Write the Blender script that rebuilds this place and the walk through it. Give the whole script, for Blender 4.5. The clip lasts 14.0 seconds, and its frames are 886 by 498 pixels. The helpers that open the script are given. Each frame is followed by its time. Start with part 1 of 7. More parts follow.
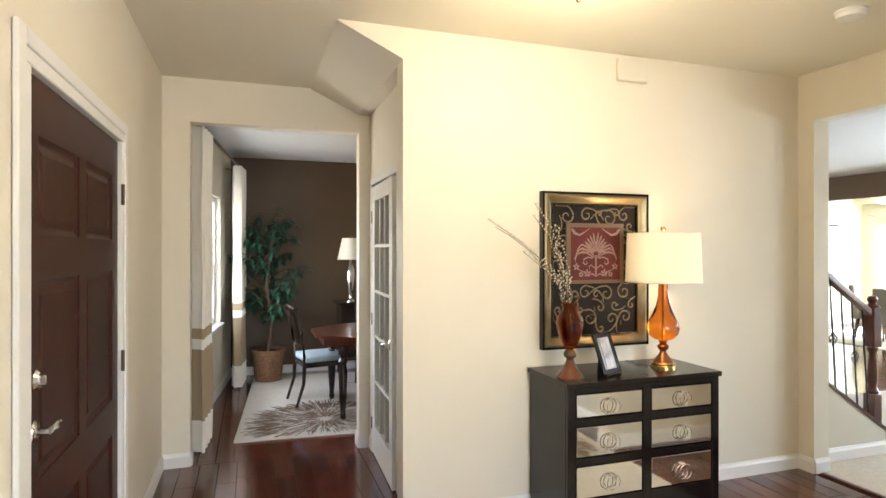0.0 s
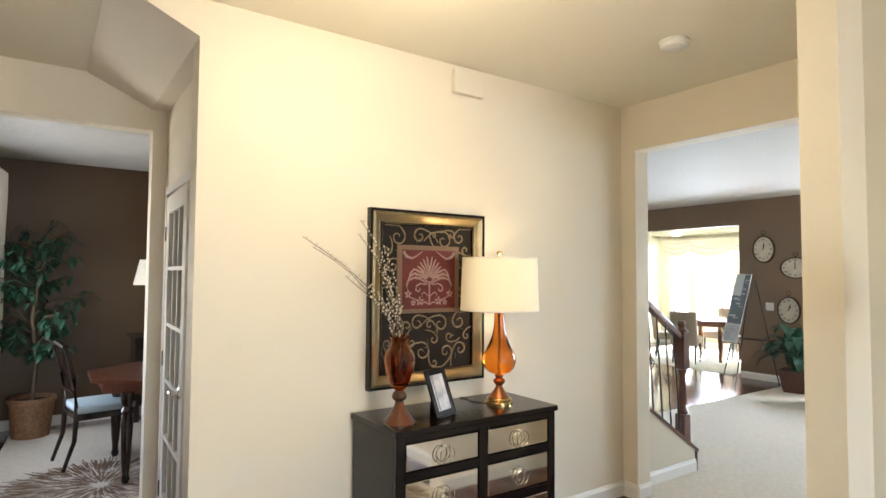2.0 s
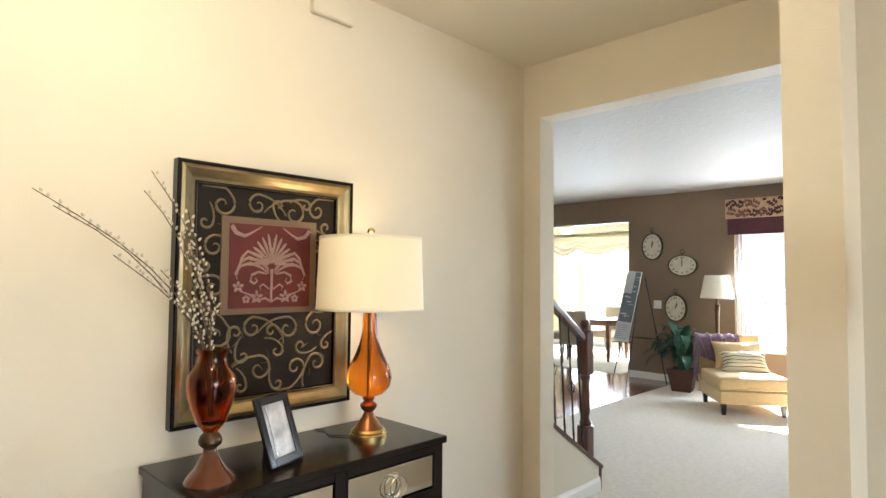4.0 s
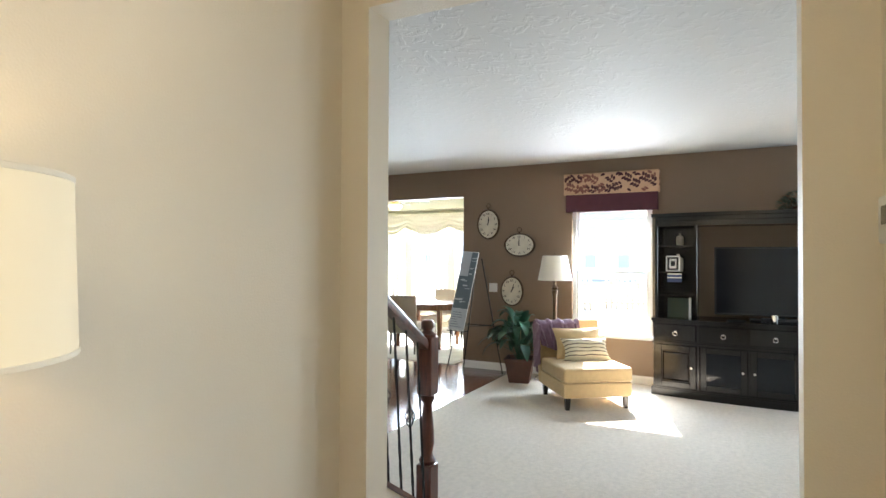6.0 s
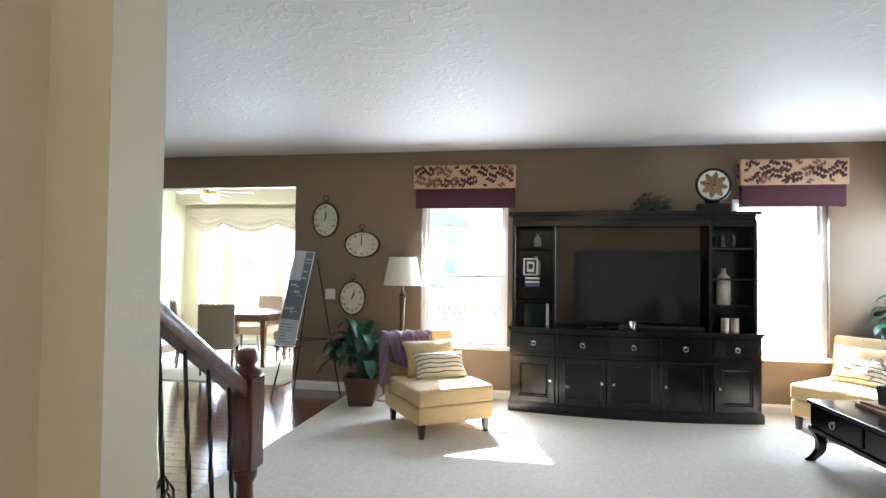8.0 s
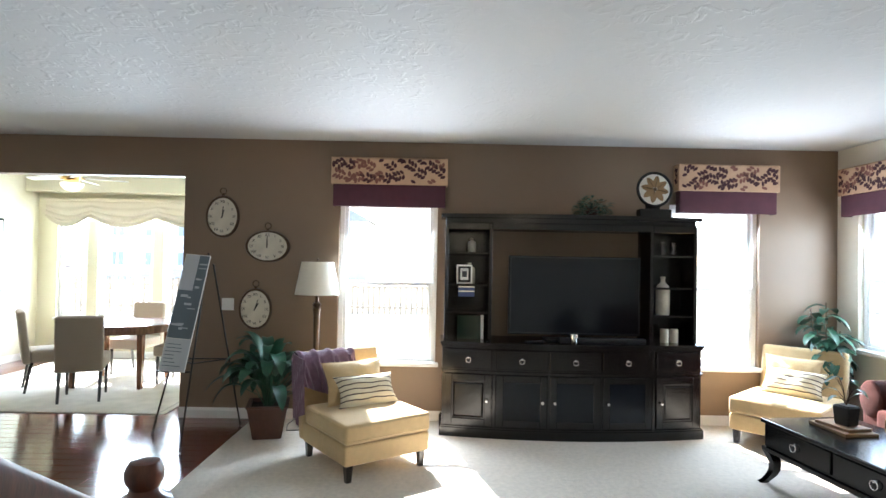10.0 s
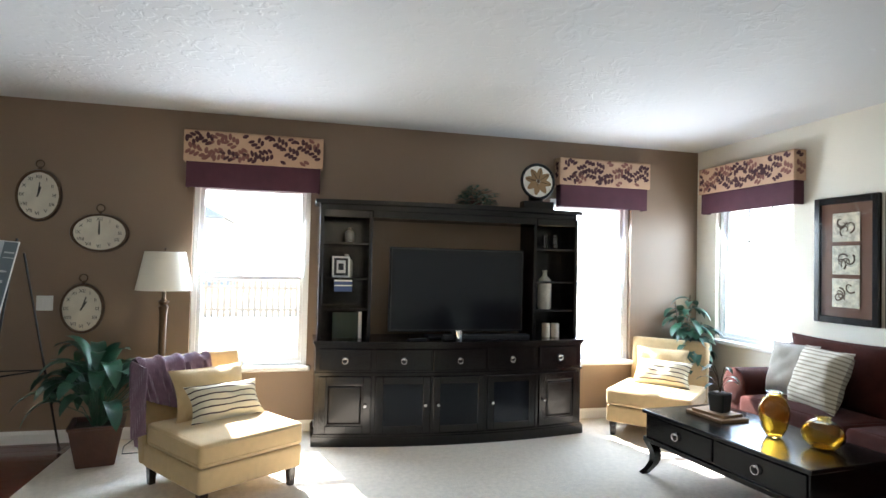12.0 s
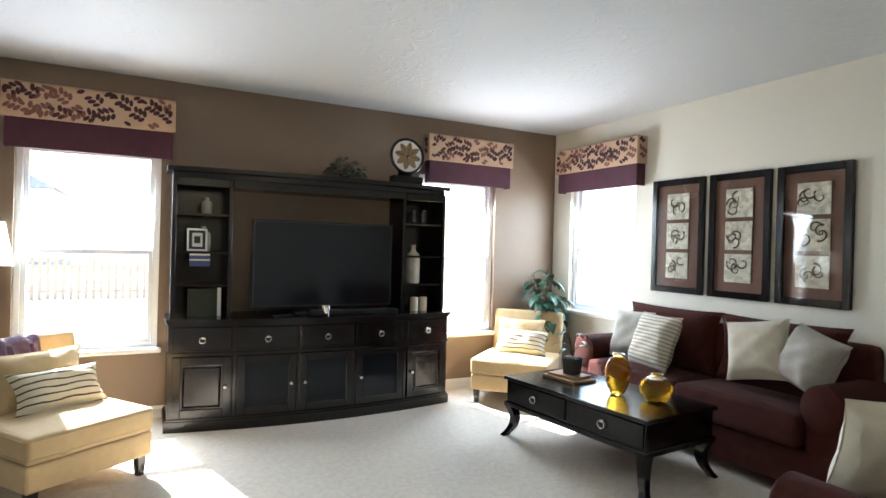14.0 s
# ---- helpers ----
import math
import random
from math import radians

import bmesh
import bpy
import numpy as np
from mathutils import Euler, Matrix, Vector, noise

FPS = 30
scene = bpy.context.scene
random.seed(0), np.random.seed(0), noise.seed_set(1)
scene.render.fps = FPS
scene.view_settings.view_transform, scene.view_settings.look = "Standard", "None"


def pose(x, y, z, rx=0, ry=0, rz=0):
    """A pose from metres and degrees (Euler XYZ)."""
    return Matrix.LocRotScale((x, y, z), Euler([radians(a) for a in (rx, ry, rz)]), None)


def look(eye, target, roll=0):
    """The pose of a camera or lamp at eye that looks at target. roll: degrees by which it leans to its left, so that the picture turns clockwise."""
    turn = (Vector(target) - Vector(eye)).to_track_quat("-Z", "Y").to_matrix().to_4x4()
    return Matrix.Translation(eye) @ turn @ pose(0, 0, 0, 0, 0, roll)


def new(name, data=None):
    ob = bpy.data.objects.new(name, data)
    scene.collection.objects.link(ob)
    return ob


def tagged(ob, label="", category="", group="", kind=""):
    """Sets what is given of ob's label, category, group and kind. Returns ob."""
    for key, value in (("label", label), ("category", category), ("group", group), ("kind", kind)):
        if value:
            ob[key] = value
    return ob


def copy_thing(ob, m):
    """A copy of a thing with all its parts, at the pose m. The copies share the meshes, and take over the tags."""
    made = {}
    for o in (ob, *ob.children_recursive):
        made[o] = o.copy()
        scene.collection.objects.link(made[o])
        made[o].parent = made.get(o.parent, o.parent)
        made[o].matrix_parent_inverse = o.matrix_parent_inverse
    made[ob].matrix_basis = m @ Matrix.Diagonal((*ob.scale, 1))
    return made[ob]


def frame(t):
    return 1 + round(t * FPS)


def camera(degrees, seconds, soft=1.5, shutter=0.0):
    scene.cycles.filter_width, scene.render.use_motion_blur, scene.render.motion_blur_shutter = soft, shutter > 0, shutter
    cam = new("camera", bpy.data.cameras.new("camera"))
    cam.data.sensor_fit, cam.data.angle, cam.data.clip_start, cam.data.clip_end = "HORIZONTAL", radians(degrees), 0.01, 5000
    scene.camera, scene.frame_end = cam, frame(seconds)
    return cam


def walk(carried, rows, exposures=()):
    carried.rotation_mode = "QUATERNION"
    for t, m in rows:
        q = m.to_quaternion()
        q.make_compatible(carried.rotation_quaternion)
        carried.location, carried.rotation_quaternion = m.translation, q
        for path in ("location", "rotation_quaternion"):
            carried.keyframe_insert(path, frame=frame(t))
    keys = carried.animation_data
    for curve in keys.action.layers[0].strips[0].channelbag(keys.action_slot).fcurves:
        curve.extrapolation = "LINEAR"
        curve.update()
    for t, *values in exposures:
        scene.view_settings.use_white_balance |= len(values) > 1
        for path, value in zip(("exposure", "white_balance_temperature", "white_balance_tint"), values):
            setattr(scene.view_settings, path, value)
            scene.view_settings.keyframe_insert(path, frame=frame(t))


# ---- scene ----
cam = camera(75.2, 14.0)
PATH = [
    (0, (1.998, 2.894, 1.564), (2.633, 4.791, 1.565), 0.0),
    (0.5, (2.031, 2.928, 1.549), (2.785, 4.78, 1.582), 0.0),
    (1, (2.133, 3.029, 1.543), (3.009, 4.825, 1.601), 0.1),
    (1.5, (2.2, 3.184, 1.558), (3.215, 4.905, 1.631), 0.2),
    (2, (2.263, 3.29, 1.561), (3.399, 4.933, 1.652), 0.4),
    (2.5, (2.388, 3.414, 1.539), (3.598, 5.003, 1.639), 0.8),
    (2.7, (2.437, 3.474, 1.551), (3.683, 5.036, 1.646), 1.0),
    (4.8, (3.306, 4.239, 1.477), (4.87, 5.484, 1.549), 0.1),
    (5, (3.43, 4.342, 1.505), (5.038, 5.529, 1.562), 0.2),
    (5.5, (3.671, 4.526, 1.531), (5.378, 5.567, 1.57), 0.5),
    (6, (3.952, 4.648, 1.529), (5.73, 5.564, 1.559), 0.2),
    (6.5, (4.206, 4.815, 1.508), (6.058, 5.57, 1.537), 1.0),
    (7, (4.441, 4.931, 1.492), (6.348, 5.531, 1.523), 0.9),
    (7.5, (4.693, 5.049, 1.511), (6.636, 5.521, 1.544), 0.7),
    (8, (4.875, 5.149, 1.488), (6.842, 5.506, 1.54), 0.7),
    (10.3, (5.63, 5.596, 1.602), (7.628, 5.53, 1.641), 1.1),
    (10.5, (5.684, 5.579, 1.597), (7.681, 5.483, 1.638), 1.1),
    (11, (5.807, 5.61, 1.575), (7.796, 5.407, 1.622), 1.3),
    (11.5, (5.936, 5.655, 1.549), (7.902, 5.295, 1.601), 1.3),
    (12, (5.994, 5.674, 1.508), (7.933, 5.188, 1.563), 1.4),
    (12.5, (6.022, 5.682, 1.495), (7.931, 5.085, 1.536), 1.6),
    (13, (6.024, 5.682, 1.487), (7.895, 4.977, 1.516), 1.6),
    (13.5, (6.014, 5.678, 1.477), (7.84, 4.862, 1.491), 1.5),
    (14, (6.03, 5.678, 1.465), (7.807, 4.761, 1.459), 1.6),
]
walk(cam, [(t, look(eye, target, roll)) for t, eye, target, roll in PATH],
     exposures=[(0, 4.05, 6500, 13), (1.0, 4.1, 6500, 13), (2.0, 3.82, 6400, 13), (2.5, 3.75, 6400, 13), (5.0, 3.75, 6450, 12), (6.5, 3.5, 6200, 12),
                (8.0, 3.4, 6050, 12), (10.5, 3.25, 6050, 12), (14.0, 3.22, 6300, 13)])

# ---------- sky, sun, lamps ----------
world = bpy.data.worlds.new("world")
scene.world = world
world.use_nodes = True
wn = world.node_tree
sky = wn.nodes.new("ShaderNodeTexSky")
sky.sky_type, sky.sun_disc = "NISHITA", False
SUN_DIR = Vector((2.12, 0.57, 2.12)).normalized()
sky.sun_elevation = math.asin(SUN_DIR.z)
sky.sun_rotation = math.atan2(SUN_DIR.x, SUN_DIR.y)
wn.links.new(sky.outputs[0], wn.nodes["Background"].inputs[0])
wn.nodes["Background"].inputs[1].default_value = 0.15
sun = new("sun", bpy.data.lights.new("sun", "SUN"))
sun.data.energy, sun.data.angle, sun.data.color = 5.0, radians(0.5), (1.0, 0.95, 0.86)
sun.matrix_world = look(SUN_DIR * 20, (0, 0, 0))


def area(name, eye, target, w, h, power, color=(1, 1, 1)):
    lamp = new(name, bpy.data.lights.new(name, "AREA"))
    lamp.data.shape, lamp.data.size, lamp.data.size_y = "RECTANGLE", w, h
    lamp.data.energy, lamp.data.color = power, color
    lamp.matrix_world = look(eye, target)
    return lamp


def bulb(name, place, power, color=(1.0, 0.72, 0.38), radius=0.04):
    lamp = new(name, bpy.data.lights.new(name, "POINT"))
    lamp.data.energy, lamp.data.color, lamp.data.shadow_soft_size = power, color, radius
    lamp.location = place
    return lamp


DAY = (0.74, 0.89, 1.0)
# area lamps added at the windows, standing in for most of the daylight indoors
area("daylight_living_a", (11.50, 6.05, 1.4), (8.2, 6.0, 0.2), 0.9, 1.5, 11, DAY)
area("daylight_living_b", (11.50, 2.78, 1.4), (8.2, 2.8, 0.2), 0.9, 1.5, 11, DAY)
area("daylight_living_c", (10.58, 1.30, 1.4), (10.58, 4.2, 0.2), 0.9, 1.3, 8, DAY)
area("daylight_breakfast", (14.95, 9.8, 1.4), (11.0, 9.2, 1.0), 3.0, 1.6, 70, DAY)
area("daylight_dining", (1.36, 8.95, 1.45), (4.0, 8.7, 1.2), 1.3, 1.5, 3.6, (1.0, 0.94, 0.86))
bulb("foyer_ceiling_bulb", (3.32, 4.95, 2.50), 2.2, (1.0, 0.83, 0.55), 0.08)
bulb("console_lamp_bulb", (4.352, 5.755, 1.50), 0.27, (1.0, 0.76, 0.46), 0.04)
# added fill lamp out of view, brightens the foyer from the south end
area("foyer_daylight", (3.1, -0.62, 1.5), (4.0, 4.0, 1.5), 2.1, 1.8, 5.5, (0.95, 0.97, 1.0))


# ---------- materials ----------


def mat(name, color, rough=0.5, metal=0.0, spec=0.5, bump=0.0, scale=40.0, vary=0.0, vscale=3.0, coat=0.0, sheen=0.0, stretch=None):
    m = bpy.data.materials.new(name)
    m.use_nodes = True
    nt = m.node_tree
    b = nt.nodes["Principled BSDF"]
    b.inputs["Base Color"].default_value = (*color, 1)
    b.inputs["Roughness"].default_value = rough
    b.inputs["Metallic"].default_value = metal
    b.inputs["Specular IOR Level"].default_value = spec
    b.inputs["Coat Weight"].default_value = coat
    b.inputs["Coat Roughness"].default_value = 0.12
    b.inputs["Sheen Weight"].default_value = sheen
    tc = nt.nodes.new("ShaderNodeTexCoord")
    mp = nt.nodes.new("ShaderNodeMapping")
    nt.links.new(tc.outputs["Object"], mp.inputs[0])
    if stretch:
        mp.inputs["Scale"].default_value = stretch
    if vary:
        n = nt.nodes.new("ShaderNodeTexNoise")
        n.inputs["Scale"].default_value, n.inputs["Detail"].default_value = vscale, 6
        nt.links.new(mp.outputs[0], n.inputs["Vector"])
        r = nt.nodes.new("ShaderNodeValToRGB")
        lo, hi = [max(0, c * (1 - vary)) for c in color], [min(1, c * (1 + vary)) for c in color]
        r.color_ramp.elements[0].position, r.color_ramp.elements[1].position = 0.3, 0.7
        r.color_ramp.elements[0].color, r.color_ramp.elements[1].color = (*lo, 1), (*hi, 1)
        nt.links.new(n.outputs["Fac"], r.inputs[0])
        nt.links.new(r.outputs[0], b.inputs["Base Color"])
    if bump:
        n2 = nt.nodes.new("ShaderNodeTexNoise")
        n2.inputs["Scale"].default_value, n2.inputs["Detail"].default_value = scale, 5
        nt.links.new(mp.outputs[0], n2.inputs["Vector"])
        bp = nt.nodes.new("ShaderNodeBump")
        bp.inputs["Strength"].default_value, bp.inputs["Distance"].default_value = bump, 0.01
        nt.links.new(n2.outputs["Fac"], bp.inputs["Height"])
        nt.links.new(bp.outputs[0], b.inputs["Normal"])
    return m


def nodes_of(m):
    return m.node_tree, m.node_tree.nodes["Principled BSDF"]


CREAM = mat("cream_wall_paint", (0.75, 0.69, 0.575), 0.55, bump=0.12, scale=160, vary=0.02, vscale=1.5)
PALE = mat("pale_cream_wall_paint", (0.70, 0.65, 0.54), 0.55, bump=0.12, scale=160, vary=0.02, vscale=1.5)
TAUPE = mat("taupe_wall_paint", (0.225, 0.155, 0.100), 0.5, bump=0.12, scale=160, vary=0.03, vscale=1.5)
BROWN = mat("brown_wall_paint", (0.072, 0.040, 0.017), 0.5, bump=0.12, scale=160, vary=0.03, vscale=1.5)
SMOOTHC = mat("smooth_ceiling_paint", (0.80, 0.75, 0.62), 0.7, bump=0.08, scale=120)
CEILING = mat("textured_ceiling_paint", (0.60, 0.60, 0.59), 0.7)
nt, b = nodes_of(CEILING)
n1 = nt.nodes.new("ShaderNodeTexNoise")
n1.inputs["Scale"].default_value, n1.inputs["Detail"].default_value, n1.inputs["Distortion"].default_value = 9, 4, 1.5
r1 = nt.nodes.new("ShaderNodeValToRGB")
r1.color_ramp.elements[0].position, r1.color_ramp.elements[1].position = 0.52, 0.62
bp = nt.nodes.new("ShaderNodeBump")
bp.inputs["Strength"].default_value, bp.inputs["Distance"].default_value = 0.22, 0.010
tc = nt.nodes.new("ShaderNodeTexCoord")
nt.links.new(tc.outputs["Object"], n1.inputs["Vector"])
nt.links.new(n1.outputs["Fac"], r1.inputs[0])
nt.links.new(r1.outputs[0], bp.inputs["Height"])
nt.links.new(bp.outputs[0], b.inputs["Normal"])
TRIM = mat("white_trim_paint", (0.80, 0.79, 0.76), 0.32, bump=0.05, scale=60)
WINFRAME = mat("white_vinyl", (0.82, 0.83, 0.83), 0.3)
CARPET = mat("cream_carpet", (0.62, 0.555, 0.46), 0.95, bump=0.9, scale=120, vary=0.09, vscale=28, sheen=0.2)
BLACKWOOD = mat("black_lacquered_wood", (0.006, 0.004, 0.0036), 0.19, spec=0.44, bump=0.04, scale=30, vary=0.3, vscale=6, stretch=(1, 8, 1), coat=0.0)
ESPRESSO = mat("espresso_wood", (0.016, 0.009, 0.006), 0.2, vary=0.35, vscale=8, stretch=(1, 6, 6), bump=0.04, scale=30, coat=0.4)
CHERRY = mat("cherry_stained_wood", (0.085, 0.022, 0.010), 0.28, vary=0.4, vscale=10, stretch=(8, 8, 1), bump=0.04, scale=40, coat=0.3)
DOORWOOD = mat("mahogany_door_paint", (0.040, 0.011, 0.005), 0.38, spec=0.22, vary=0.25, vscale=6, stretch=(8, 8, 1), bump=0.10, scale=30)
MIRROR = mat("antiqued_mirror", (0.86, 0.85, 0.80), 0.05, 1.0)
CHROME = mat("polished_nickel", (0.75, 0.74, 0.72), 0.15, 1.0)
BRASS = mat("brass", (0.72, 0.52, 0.22), 0.25, 1.0)
BRONZE = mat("dark_bronze", (0.10, 0.065, 0.04), 0.35, 0.8)
IRON = mat("black_iron", (0.012, 0.011, 0.010), 0.4, 0.3)
CHAIRFAB = mat("tan_upholstery", (0.56, 0.40, 0.20), 0.85, bump=0.3, scale=300, vary=0.05, vscale=20, sheen=0.2)
CREAMFAB = mat("cream_pillow_cloth", (0.66, 0.60, 0.47), 0.9, bump=0.4, scale=250, vary=0.06, vscale=15, sheen=0.2)
GREYFAB = mat("grey_beige_pillow_cloth", (0.42, 0.39, 0.33), 0.9, bump=0.4, scale=250, vary=0.08, vscale=15, sheen=0.2)
SOFAFAB = mat("dark_red_brown_corduroy", (0.055, 0.012, 0.008), 0.9, spec=0.15, bump=0.5, scale=200, vary=0.2, vscale=14, sheen=0.04)
THROW = mat("mauve_knit_throw", (0.20, 0.115, 0.16), 0.95, bump=0.8, scale=120, vary=0.15, vscale=30, sheen=0.3)
PLUM = mat("plum_cloth", (0.075, 0.022, 0.035), 0.85, bump=0.3, scale=250, vary=0.1, vscale=10)
LEAF = mat("deep_green_leaf", (0.014, 0.062, 0.032), 0.4, vary=0.4, vscale=12)
LEAF2 = mat("mid_green_leaf", (0.022, 0.085, 0.042), 0.4, vary=0.4, vscale=12)
SOIL = mat("potting_soil", (0.03, 0.02, 0.012), 0.95, bump=0.8, scale=60)
WICKER = mat("brown_wicker", (0.20, 0.10, 0.045), 0.6, bump=0.9, scale=60, vary=0.4, vscale=40)
POT = mat("dark_brown_planter", (0.085, 0.035, 0.022), 0.5, bump=0.4, scale=30, vary=0.2, vscale=10)
BARK = mat("brown_bark", (0.10, 0.065, 0.04), 0.9, bump=0.6, scale=60, vary=0.3, vscale=20)
SHADE_OFF = mat("cream_lamp_shade_cloth", (0.76, 0.71, 0.60), 0.8, bump=0.1, scale=300)
CREAMCURT = mat("cream_curtain_cloth", (0.82, 0.79, 0.72), 0.85, bump=0.2, scale=250)
TANCURT = mat("tan_curtain_cloth", (0.36, 0.27, 0.17), 0.85, bump=0.2, scale=250)
SCREEN = mat("television_screen", (0.008, 0.009, 0.012), 0.10, spec=0.3)
BLACKPL = mat("black_plastic", (0.012, 0.012, 0.013), 0.3)
WHITEPL = mat("white_plastic", (0.75, 0.74, 0.70), 0.35)
CLOCKFACE = mat("aged_clock_face", (0.66, 0.61, 0.50), 0.5, vary=0.08, vscale=10)
INK = mat("black_ink", (0.012, 0.011, 0.010), 0.6)
PAPER = mat("cream_paper", (0.72, 0.68, 0.58), 0.7)
MATBOARD = mat("brown_mat_board", (0.15, 0.07, 0.04), 0.8)
STONE = mat("carved_plaster_relief", (0.62, 0.56, 0.44), 0.8, bump=1.0, scale=35, vary=0.35, vscale=28)
CERAMIC = mat("stoneware", (0.42, 0.38, 0.30), 0.45, vary=0.2, vscale=12)
WAX = mat("ivory_wax", (0.55, 0.46, 0.34), 0.5)
COPPERY = mat("copper_brown_metal", (0.30, 0.12, 0.05), 0.3, 0.9)


def glow(name, color, emit, strength):
    m = mat(name, color, 0.8)
    b = m.node_tree.nodes["Principled BSDF"]
    b.inputs["Emission Color"].default_value, b.inputs["Emission Strength"].default_value = (*emit, 1), strength
    return m


SHADE_ON = glow("lit_cream_lamp_shade", (0.75, 0.68, 0.52), (1.0, 0.74, 0.38), 0.020)
LIT_GLASS = glow("lit_frosted_glass", (0.9, 0.85, 0.7), (1.0, 0.85, 0.55), 0.25)


def glass(name, color, rough=0.0, thin=False):
    m = bpy.data.materials.new(name)
    m.use_nodes = True
    nt = m.node_tree
    b = nt.nodes["Principled BSDF"]
    b.inputs["Base Color"].default_value = (*color, 1)
    b.inputs["Roughness"].default_value = rough
    b.inputs["Transmission Weight"].default_value = 1.0
    b.inputs["IOR"].default_value = 1.0 if thin else 1.4
    if thin:
        t = nt.nodes.new("ShaderNodeBsdfTransparent")
        g = nt.nodes.new("ShaderNodeBsdfGlossy")
        g.inputs["Roughness"].default_value = 0.02
        x = nt.nodes.new("ShaderNodeMixShader")
        t.inputs[0].default_value = (*color, 1)
        x.inputs[0].default_value = 0.04
        nt.links.new(t.outputs[0], x.inputs[1])
        nt.links.new(g.outputs[0], x.inputs[2])
        nt.links.new(x.outputs[0], nt.nodes["Material Output"].inputs[0])
    return m


PANE = glass("window_glass", (0.97, 0.98, 0.98), thin=True)
AMBER = glass("amber_glass", (0.95, 0.33, 0.04), 0.02)
GOLDGLASS = glass("golden_glass", (0.99, 0.72, 0.20), 0.02)
CLEAR = glass("clear_glass", (0.95, 0.95, 0.95), 0.0)

# hardwood planks
WOOD = mat("dark_cherry_floor_plank", (0.10, 0.024, 0.012), 0.16, bump=0.05, scale=20, stretch=(12, 1, 1), coat=0.35)
nt, b = nodes_of(WOOD)
oi = nt.nodes.new("ShaderNodeObjectInfo")
tc = nt.nodes.new("ShaderNodeTexCoord")
mp = nt.nodes.new("ShaderNodeMapping")
mp.inputs["Scale"].default_value = (14, 1.2, 1)
n = nt.nodes.new("ShaderNodeTexNoise")
n.inputs["Scale"].default_value, n.inputs["Detail"].default_value = 4, 8
add = nt.nodes.new("ShaderNodeMath")
add.operation = "MULTIPLY_ADD"
add.inputs[1].default_value, add.inputs[2].default_value = 0.5, 0.0
geo = nt.nodes.new("ShaderNodeNewGeometry")
isl = nt.nodes.new("ShaderNodeMath")
isl.operation = "MULTIPLY_ADD"
isl.inputs[1].default_value = 0.6
r = nt.nodes.new("ShaderNodeValToRGB")
r.color_ramp.elements[0].color, r.color_ramp.elements[1].color = (0.048, 0.009, 0.005, 1), (0.145, 0.030, 0.015, 1)
r.color_ramp.elements[0].position, r.color_ramp.elements[1].position = 0.2, 0.85
nt.links.new(tc.outputs["Object"], mp.inputs[0])
nt.links.new(mp.outputs[0], n.inputs["Vector"])
nt.links.new(n.outputs["Fac"], add.inputs[0])
rnd = nt.nodes.new("ShaderNodeMath")
rnd.operation = "MAXIMUM"
nt.links.new(oi.outputs["Random"], rnd.inputs[0])
rnd.inputs[1].default_value = 0.0
nt.links.new(rnd.outputs[0], isl.inputs[0])
nt.links.new(add.outputs[0], isl.inputs[2])
nt.links.new(isl.outputs[0], r.inputs[0])
nt.links.new(r.outputs[0], b.inputs["Base Color"])


def ramp_mask(name, base, ink, build, rough=0.85, soft=0.02, cut=0.5, bump=0.3):
    """Two colours parted by a pattern that build(nt, vector) makes."""
    m = mat(name, base, rough)
    nt, b = nodes_of(m)
    tc = nt.nodes.new("ShaderNodeTexCoord")
    fac = build(nt, tc.outputs["Object"])
    r = nt.nodes.new("ShaderNodeValToRGB")
    r.color_ramp.elements[0].position, r.color_ramp.elements[1].position = cut - soft, cut + soft
    r.color_ramp.elements[0].color, r.color_ramp.elements[1].color = (*base, 1), (*ink, 1)
    nt.links.new(fac, r.inputs[0])
    nt.links.new(r.outputs[0], b.inputs["Base Color"])
    if bump:
        n = nt.nodes.new("ShaderNodeTexNoise")
        n.inputs["Scale"].default_value = 300
        bp = nt.nodes.new("ShaderNodeBump")
        bp.inputs["Strength"].default_value, bp.inputs["Distance"].default_value = bump, 0.003
        nt.links.new(tc.outputs["Object"], n.inputs["Vector"])
        nt.links.new(n.outputs["Fac"], bp.inputs["Height"])
        nt.links.new(bp.outputs[0], b.inputs["Normal"])
    return m


def math_node(nt, op, a, b=None, c=None):
    n = nt.nodes.new("ShaderNodeMath")
    n.operation = op
    for i, v in enumerate((a, b, c)):
        if v is None:
            continue
        if isinstance(v, (int, float)):
            n.inputs[i].default_value = v
        else:
            nt.links.new(v, n.inputs[i])
    return n.outputs[0]


def stripes(axis, period, duty):
    def build(nt, vec):
        s = nt.nodes.new("ShaderNodeSeparateXYZ")
        nz = nt.nodes.new("ShaderNodeTexNoise")
        nz.inputs["Scale"].default_value = 6
        nt.links.new(vec, nz.inputs["Vector"])
        nt.links.new(vec, s.inputs[0])
        v = math_node(nt, "MULTIPLY_ADD", nz.outputs["Fac"], period * 0.5, s.outputs[axis])
        f = math_node(nt, "FRACT", math_node(nt, "DIVIDE", v, period))
        return math_node(nt, "LESS_THAN", f, duty)
    return build

# ---------- mesh helpers ----------


def part(name, bm, material, parent=None, label="", smooth=False, kind=""):
    me = bpy.data.meshes.new(name)
    bm.normal_update()
    bm.to_mesh(me)
    bm.free()
    me.materials.append(material)
    if smooth:
        me.shade_smooth()
        me.set_sharp_from_angle(angle=radians(40))
    ob = new(name, me)
    if parent is not None:
        ob.parent = parent
    return tagged(ob, label, kind=kind)


def thing(name, label, category, m=None, group=""):
    e = new(name)
    e.empty_display_size = 0.1
    if m is not None:
        e.matrix_world = m
    return tagged(e, label, category, group)


